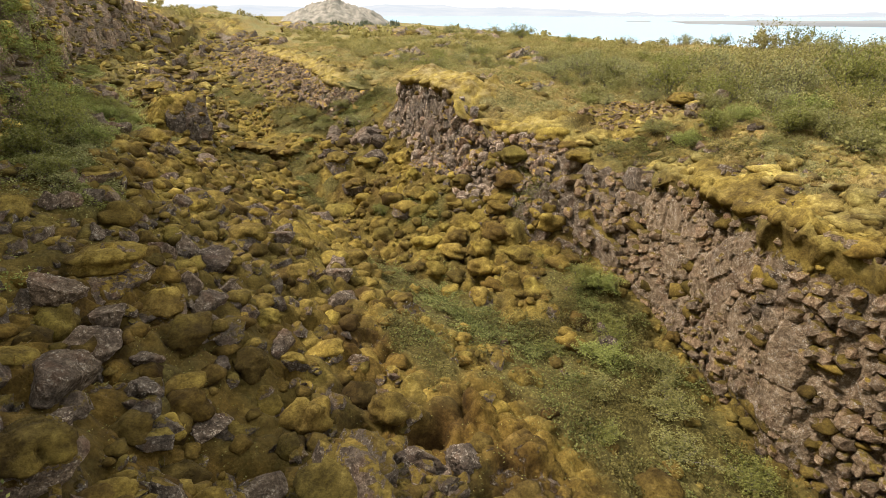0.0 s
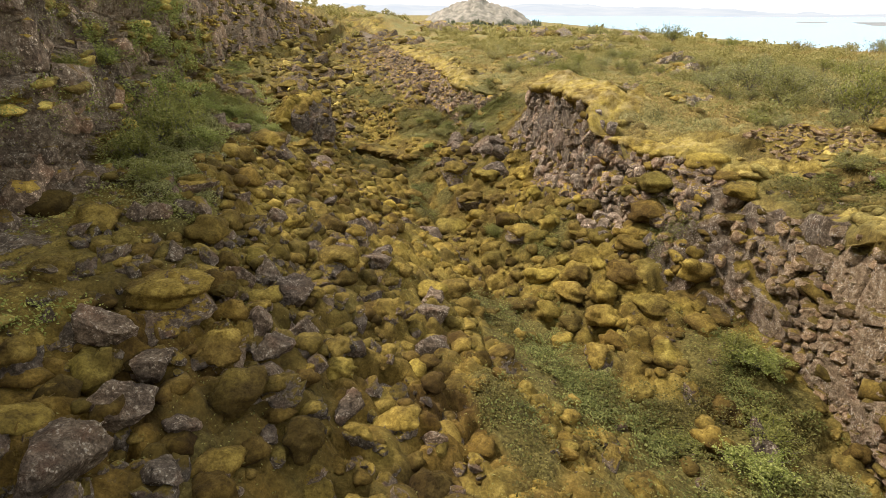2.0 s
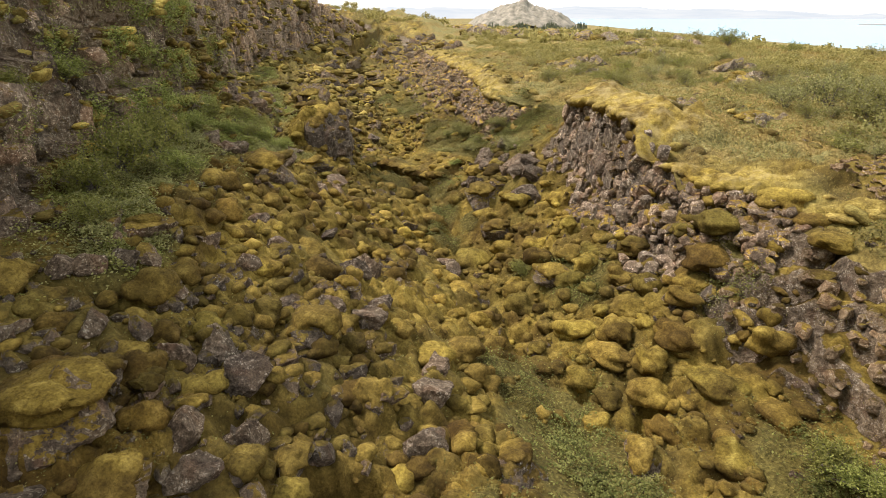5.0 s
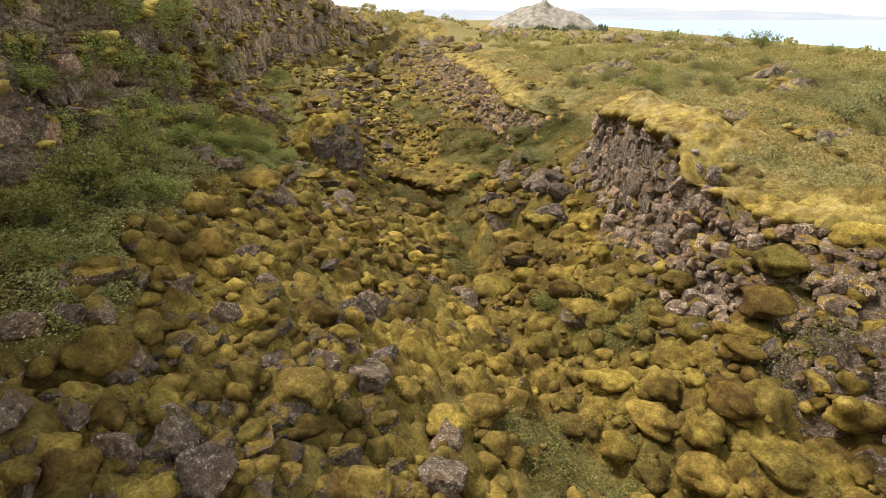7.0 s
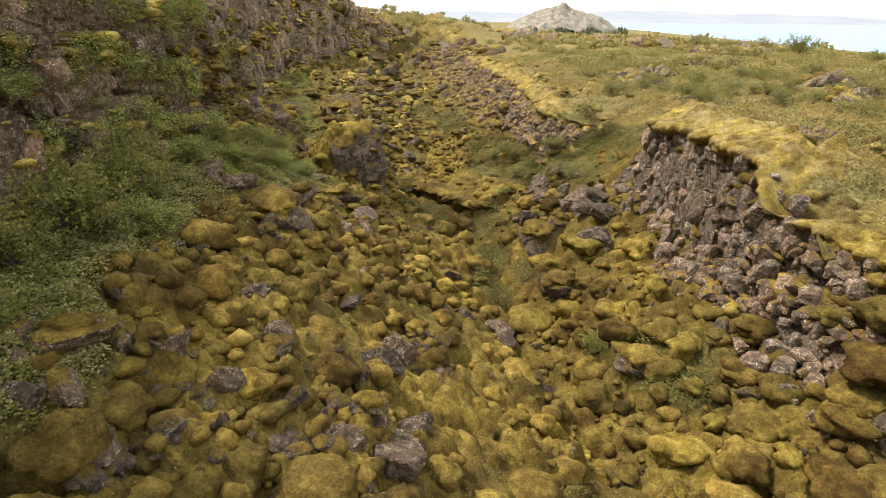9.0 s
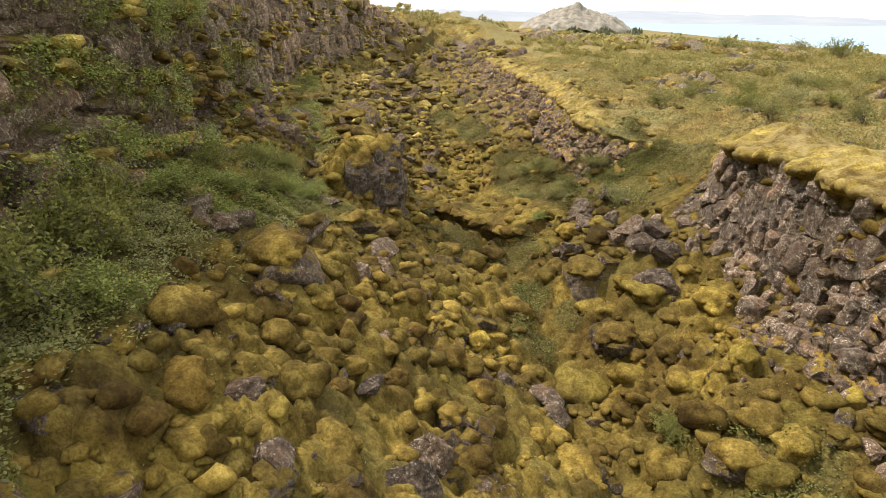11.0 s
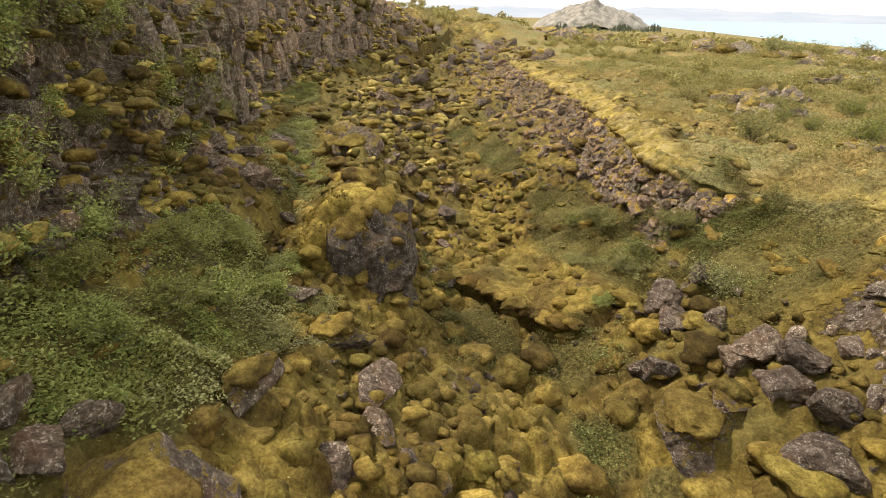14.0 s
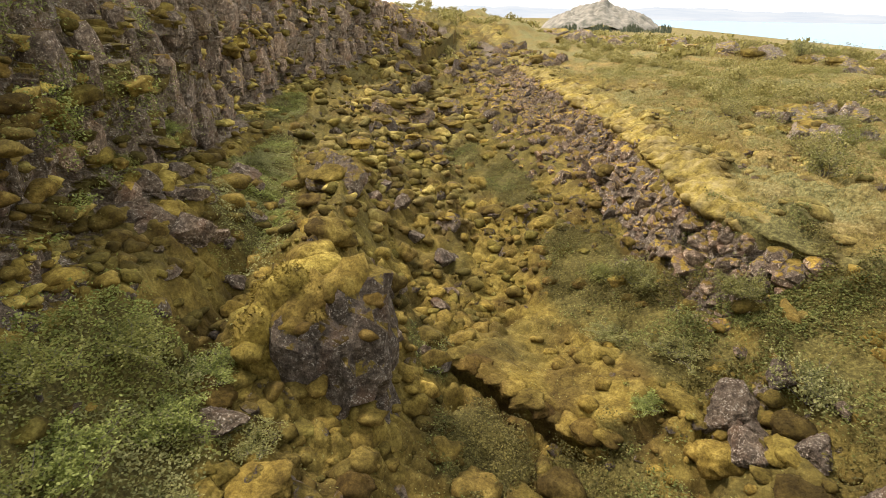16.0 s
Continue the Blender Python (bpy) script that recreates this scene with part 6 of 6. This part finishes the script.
for u, v, z, sz in ((27.3, -2.0, 4.7, 0.9), (24.3, -1.5, 4.0, 0.9), (29.4, -0.6, 3.0, 0.9), (32.3, -2.4, 5.6, 0.7), (26.4, -2.2, 5.4, 0.8), (23.4, -1.9, 4.9, 0.9), (21.6, -2.2, 5.6, 0.8), (19.6, -2.3, 5.3, 0.9), (25.0, -2.8, 6.8, 0.8), (28.6, -2.6, 6.4, 0.7),
                   (22.4, -3.0, 7.2, 0.8), (17.6, -2.6, 5.9, 0.9), (15.4, -2.8, 5.9, 0.8), (30.6, -1.6, 4.4, 0.7), (13.4, -3.2, 6.2, 0.7), (34.5, -1.8, 4.4, 0.7)):
    ob = bush(u, v, sz, sz * 0.65, rng, True, 2 if rng.random() < 0.5 else 0, "leafy green bush rooted on a cliff ledge", "bushes on the cliff ledges")
    x, y = to_xy(u, v)
    ob.matrix_world = pose(x, y, z - 0.15, 0, 0, rng.uniform(0, 360)) @ Matrix.Diagonal((sz, sz, sz * 0.65, 1))
for u, v, s, tl in ((10.8, 13.8, 0.8, 0.5), (9.4, 13.3, 0.9, 0.6), (9.0, 14.0, 1.0, 0.7), (7.4, 14.7, 1.0, 0.75), (8.9, 14.9, 0.9, 0.6), (6.7, 15.0, 1.0, 0.8), (7.2, 13.7, 0.8, 0.4), (5.5, 13.9, 0.9, 0.55), (5.9, 16.2, 1.1, 0.9), (8.0, 16.3, 1.1, 0.9), (4.4, 15.0, 1.0, 0.8), (10.0, 15.3, 0.8, 0.6), (6.5, 12.9, 0.7, 0.3)):
    bush(u, v, s, tl, rng, True, 1 if tl < 0.6 else int(rng.integers(3)), "leafy olive-green bush behind the fissure rim", "bushes behind the rim")
for u, v in zip(*spread(2.1, 7.5, 16.5, 19.5, 30.5, np.random.default_rng(61))):
    q = 1.15 + 0.55 * vnoise(np.array([u * 1.7]), np.array([v * 1.7]), 0, 99)[0]
    bush(u, v, q, q * 1.05, rng, False, 1 if q > 1.2 else 0, "tall green birch bush in a thicket on the plateau")
uu, vv = spread(1.5, -3, 78, 12.5, 56, rng)
dd = vv - line(uu, RIGHT_RIM, 1)
thick = np.clip(sstep(3.0, 6.5, dd) * (0.75 * (1 - sstep(15, 26, uu)) + 0.52 + 0.6 * fbm(uu * 0.16, vv * 0.16, 0, 43)), 0, 0.85) * (1 - 0.6 * sstep(30, 45, vv))
grow = rng.random(len(uu)) < thick
uu, vv = uu[grow], vv[grow]
big = (1 - sstep(12, 26, uu)) * sstep(4, 9, vv - 11)
size = rng.uniform(0.45, 1.0, len(uu)) * (1 + 0.75 * big)
order = np.argsort(np.hypot(uu - 12, vv - 3))
for k in order[:225]:
    bush(uu[k], vv[k], float(size[k]), float(size[k] * rng.uniform(0.7, 1.05) * (1 + 0.15 * big[k])), rng)


def thicket(name, label, u, v, size, seed, rng, n=420, leaf=0.13, z=None, material=None):
    """Far bushes, leaves only, joined."""
    shapes = []
    for q in range(4):
        r2 = np.random.default_rng(seed + q)
        d = r2.normal(size=(n, 3))
        d /= np.linalg.norm(d, axis=1)[:, None]
        p = d * (r2.random(n) ** 0.4)[:, None] * (0.75 + 0.3 * fbm(d[:, 0] * 2, d[:, 1] * 2, d[:, 2] * 2, seed + q))[:, None] * np.array([0.9, 0.9, 0.55]) + np.array([0, 0, 0.38])
        nrm = d + r2.normal(size=(n, 3)) * 0.6
        nrm /= np.linalg.norm(nrm, axis=1)[:, None]
        a = np.cross(nrm, r2.normal(size=(n, 3)))
        a /= np.linalg.norm(a, axis=1)[:, None]
        b = np.cross(nrm, a)
        L = leaf * r2.uniform(0.7, 1.3, n)[:, None]
        shapes.append((np.stack([p - a * L / 2, p + b * L / 3, p + a * L / 2, p - b * L / 3], 1).reshape(-1, 3), np.arange(4 * n).reshape(n, 4)))
    sz = np.stack([size, size, size * rng.uniform(0.75, 1.1, len(size))], -1)
    return scatter_joined(name, label, "bushes", shapes, material or LEAF_DARK, u, v, height(u, v) - 0.05 if z is None else z, sz, rng, 0.05, False)


far_k = order[225:]
fu, fv = spread(3.2, -5, 150, 50, 120, rng)
fk = rng.random(len(fu)) < 0.55 + 0.4 * fbm(fu * 0.06, fv * 0.06, 0, 48)
fu, fv = fu[fk], fv[fk]
fu2, fv2 = spread(3.0, 62, 150, 10, 50, rng)
fk = rng.random(len(fu2)) < 0.15 + 0.4 * fbm(fu2 * 0.08, fv2 * 0.08, 0, 49)
fu, fv = np.concatenate([fu, fu2[fk]]), np.concatenate([fv, fv2[fk]])
mu, mv = rng.uniform(98, 132, 110), rng.uniform(5, 25, 110)
fu, fv = np.concatenate([fu, mu]), np.concatenate([fv, mv])
fu3, fv3 = spread(4.2, 60, 280, 22, 190, rng)
fk = rng.random(len(fu3)) < 0.5 + 0.5 * fbm(fu3 * 0.05, fv3 * 0.05, 0, 47)
fu3, fv3 = fu3[fk], fv3[fk]
thicket("distant_scrub", "olive scrub far out on the heath", fu3, fv3, rng.uniform(1.1, 2.3, len(fu3)), 960, rng, 60, 0.30, ground_z(fu3, fv3) + mound(fu3, fv3) - 0.1)
thicket("lakeside_thicket", "low olive scrub spreading down to the lake", fu, fv, rng.uniform(0.7, 1.6, len(fu)), 950, rng, 150, 0.21, ground_z(fu, fv) + mound(fu, fv) - 0.1)
nu, nv = spread(0.95, -3, 48, 12.0, 40, rng)
nd = nv - line(nu, RIGHT_RIM, 1)
nk = rng.random(len(nu)) < 0.9 * sstep(2.2, 5.5, nd + 2.0 * fbm(nu * 0.25, nv * 0.25, 0, 96)) * np.clip(0.55 + 0.8 * fbm(nu * 0.2, nv * 0.2, 0, 97) + 0.4 * (1 - sstep(12, 24, nu)), 0.1, 1)
nu, nv = nu[nk], nv[nk]
ns = rng.uniform(0.3, 0.75, len(nu)) * (1 + 0.35 * (1 - sstep(12, 26, nu)))
mix_ = rng.random(len(nu))
for nm, lb, q, mt in (("low_birch_scrub", "knee-high olive birch scrub over the plateau", mix_ < 0.55, LEAF_DARK), ("low_willow_scrub", "knee-high grey-green willow scrub over the plateau", mix_ >= 0.55, LEAF_SCRUB)):
    thicket(nm, lb, nu[q], nv[q], ns[q], 980, rng, 190, 0.10, None, mt)
thicket("far_thicket", "olive-green birch thicket towards the lake", uu[far_k], vv[far_k], size[far_k] * 1.1, 900, rng)
for u, v, s, tl in ((22.5, 39, 2.0, 2.6), (20.7, 40, 1.8, 2.1), (10, 36, 2.2, 2.2), (7, 38, 2.2, 2.4), (13, 37, 2.2, 1.9), (4, 35, 2.2, 2.4), (16, 41, 1.9, 1.6), (33, 45, 1.6, 1.2), (41, 46, 1.7, 1.1), (50, 47, 1.7, 1.2), (62, 41, 2.2, 1.9), (66, 43, 2.0, 1.7), (58, 42, 2.2, 1.6), (71, 44, 2.2, 1.8), (76, 42, 2.0, 1.5), (54, 43, 2.2, 1.8),
                    (60, 48, 1.8, 1.3), (66, 46, 1.8, 1.4), (29, 44, 1.6, 1.1), (9, 30, 1.6, 2.0), (12, 33, 1.6, 1.9), (6, 27, 1.5, 1.8), (30.8, 14.2, 1.0, 0.9), (27.0, 15.9, 0.9, 0.9), (25.4, 10.2, 0.9, 0.8)):
    bush(u, v, s, tl, rng)


# ---- outcrops on the plateau ----
def outcrop(u, v, length, turn, tall, rng):
    """A broken ridge of lava blocks with moss along its back."""
    x, y = to_xy(u, v)
    root = new("outcrop")
    root.matrix_world = pose(x, y, float(height(u, v)), 0, 0, 31 + turn)
    n = max(7, int(length / 0.24))
    for i in range(n):
        q = (i + 0.5) / n - 0.5
        k = int(rng.integers(12))
        r = tall * rng.uniform(0.38, 0.80) * (1.1 - abs(q))
        m = pose(q * length, rng.uniform(-0.35, 0.25), 0.25 * r, rng.uniform(-25, 25), rng.uniform(-25, 25), rng.uniform(0, 360)) @ Matrix.Diagonal((r * 1.2, r * 1.1, r, 1))
        b = child("block", PALE_MESH[k], root)
        b.matrix_basis = m
        if rng.random() < (0.85 if u < 45 else 0.3):
            c = child("moss", CUSHION_MESH[int(rng.integers(10))], root, "yellow moss mat")
            c.matrix_basis = pose(q * length, 0.5 * r + 0.3, 0.5 * r, 0, 0, rng.uniform(0, 360)) @ Matrix.Diagonal((r * 1.3, r * 1.3, r * 0.7, 1))
    return tagged(root, "low broken lava outcrop with moss along its top", "outcrop", group="outcrops on the plateau")


for u, v, l, turn, tl in ((11.0, 16.2, 1.8, 10, 0.55), (34.6, 17.5, 2.2, -10, 0.75), (36.8, 18.6, 3.6, -25, 0.7), (27.9, 23.8, 2.8, 10, 0.7), (31.0, 25.0, 2.4, 0, 0.6), (22.0, 21.5, 2.5, 20, 0.4),
                          (40.0, 24.5, 3.5, -10, 0.6), (46.0, 29.0, 4.0, 15, 0.6), (52.0, 37.6, 4.0, 60, 0.8), (58.0, 37.4, 5.0, 60, 0.9), (64.0, 35.0, 5.0, 70, 1.2), (69.5, 35.2, 6.0, 60, 1.3), (76.0, 33.8, 6.0, 60, 1.3), (85.0, 31.0, 7.0, 60, 1.4),
                          (82.0, 26.0, 7.0, 40, 1.4), (95.0, 26.5, 8.0, 60, 1.5), (61.0, 37.6, 4.0, 60, 1.0), (66.8, 36.4, 4.0, 60, 1.1), (73.0, 34.0, 4.5, 65, 1.1), (80.0, 30.0, 5.0, 60, 1.2), (77.5, 28.0, 4.0, 50, 1.1), (55.0, 38.2, 4.0, 60, 0.9), (29.0, 16.2, 1.2, 0, 0.3), (17.5, 15.0, 1.6, 20, 0.3), (19.3, 13.6, 1.2, 60, 0.25)):
    outcrop(u, v, l, turn, tl, rng)


gu, gv = rng.uniform(10.6, 14.6, 900), rng.uniform(13.2, 16.6, 900)
k = ((gu - 12.6) / 1.9) ** 2 + ((gv - 14.9) / 1.4) ** 2 + 0.5 * fbm(gu * 0.8, gv * 0.8, 0, 121) < 0.8
gu, gv = gu[k], gv[k]
gr = 0.04 + 0.13 * rng.random(len(gu)) ** 2.2
scatter_joined("gravel_slope", "brown lava gravel lying bare on the plateau", "gravel", SMALL_ROCK, ROCK_BROWN_STUFF, gu, gv, height(gu, gv) + 0.02, sizes(gr, rng, 0.7), rng, 0.6, False)


# ---- lake, hill and distance ----
def grid_mesh(name, nx, ny, fn, material):
    a, b = np.meshgrid(np.linspace(0, 1, nx), np.linspace(0, 1, ny), indexing="ij")
    x, y, z = fn(a, b)
    i = np.arange(nx * ny).reshape(nx, ny)
    f = np.stack([i[:-1, :-1], i[1:, :-1], i[1:, 1:], i[:-1, 1:]], -1).reshape(-1, 4)
    return mesh_of(name, np.stack([x, y, z], -1).reshape(-1, 3), f, material)


LAKE_Z = -11.4
tagged(new("lake", grid_mesh("lake", 2, 2, lambda a, b: (-3200 + 8000 * a, -2500 + 6200 * b, LAKE_Z + 0 * a), WATER)), "pale blue lake beyond the heath", "lake", kind="structure")


def polar(az, dist):
    return np.sin(np.radians(az)) * dist, np.cos(np.radians(az)) * dist


def far_range(name, label, az0, az1, d0, d1, low, crest, rough, seed, material):
    """A ridge seen from afar: rises from its shore to its crest and falls behind."""
    def fn(a, b):
        az = az0 + (az1 - az0) * a
        dist = d0 + (d1 - d0) * b
        top = np.interp(az, [p[0] for p in crest], [p[1] for p in crest]) + rough * fbm(az * 0.5, b, 0, seed, 4)
        z_top = 7 + np.tan(np.radians(top)) * (d0 + (d1 - d0) * 0.7)
        shape = np.clip(b / 0.7, 0, 1) ** 0.8 * (1 - 0.8 * np.clip((b - 0.7) / 0.3, 0, 1))
        x, y = polar(az, dist)
        return x, y, low + (z_top - low) * shape
    return tagged(new(name, grid_mesh(name, 260, 12, fn, material)), label, "hills", kind="structure")


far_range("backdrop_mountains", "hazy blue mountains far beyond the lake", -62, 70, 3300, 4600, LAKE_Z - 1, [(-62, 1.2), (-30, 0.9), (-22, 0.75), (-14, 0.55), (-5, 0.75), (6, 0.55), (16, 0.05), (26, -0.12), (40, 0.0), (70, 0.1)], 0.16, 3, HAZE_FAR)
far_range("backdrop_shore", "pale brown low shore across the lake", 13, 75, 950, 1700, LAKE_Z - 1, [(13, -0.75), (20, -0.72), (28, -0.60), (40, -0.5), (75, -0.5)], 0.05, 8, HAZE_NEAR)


def hill():
    cx, cy = polar(-10.3, 900)
    def fn(a, b):
        p, q = a * 2 - 1, b * 2 - 1
        s = np.clip(1 - np.abs(p) ** 1.9 - 0.9 * q * q, 0, 1) ** 0.75
        s = s * (0.88 + 0.16 * np.exp(-((p - 0.02) / 0.14) ** 2) + 0.05 * np.exp(-((p + 0.35) / 0.15) ** 2) + 0.16 * fbm(p * 5 + 5, q * 5, 0, 6, 5) + 0.06 * fbm(p * 16, q * 16, 0, 7, 3))
        w, dep = 83.0, 110.0
        rx, ry = math.cos(radians(10.3)), math.sin(radians(10.3))
        return cx + p * w * rx - q * dep * ry * 1.0, cy + p * w * ry + q * dep * rx, -9.6 + 33 * s
    return tagged(new("hill", grid_mesh("hill", 150, 90, fn, HILL)), "bare rocky hill standing beside the lake", "hill")


hill()


def conifers():
    """A belt of spruces before the hill."""
    rng = np.random.default_rng(9)
    V, F = [], []
    for i in range(420):
        az, dist = -14.6 + 10.4 * rng.random() ** 0.9, rng.uniform(700, 815)
        x, y = polar(az, dist)
        u, v = x * AU[0] + y * AU[1], x * AV[0] + y * AV[1]
        z = float(ground_z(u, v)[0])
        h = rng.uniform(4.5, 10.0) * (0.65 + 0.35 * math.sin(az * 2.3))
        w = h * rng.uniform(0.14, 0.2)
        for t in range(4):
            b = len(V)
            z0, z1 = z + h * (0.05 + 0.2 * t), z + h * (0.45 + 0.19 * t)
            rad = w * (1 - 0.22 * t)
            for a in range(7):
                rr = rad * rng.uniform(0.75, 1.2)
                V.append((x + rr * math.cos(a * 0.898), y + rr * math.sin(a * 0.898), z0 + rng.uniform(-0.1, 0.1) * h))
            V.append((x, y, z1))
            F += [(b + a, b + (a + 1) % 7, b + 7) for a in range(7)]
    return tagged(new("spruce_belt", mesh_of("spruce_belt", np.array(V), np.array(F), NEEDLES, False)), "belt of dark spruce trees below the hill", "trees", kind="stuff")


conifers()
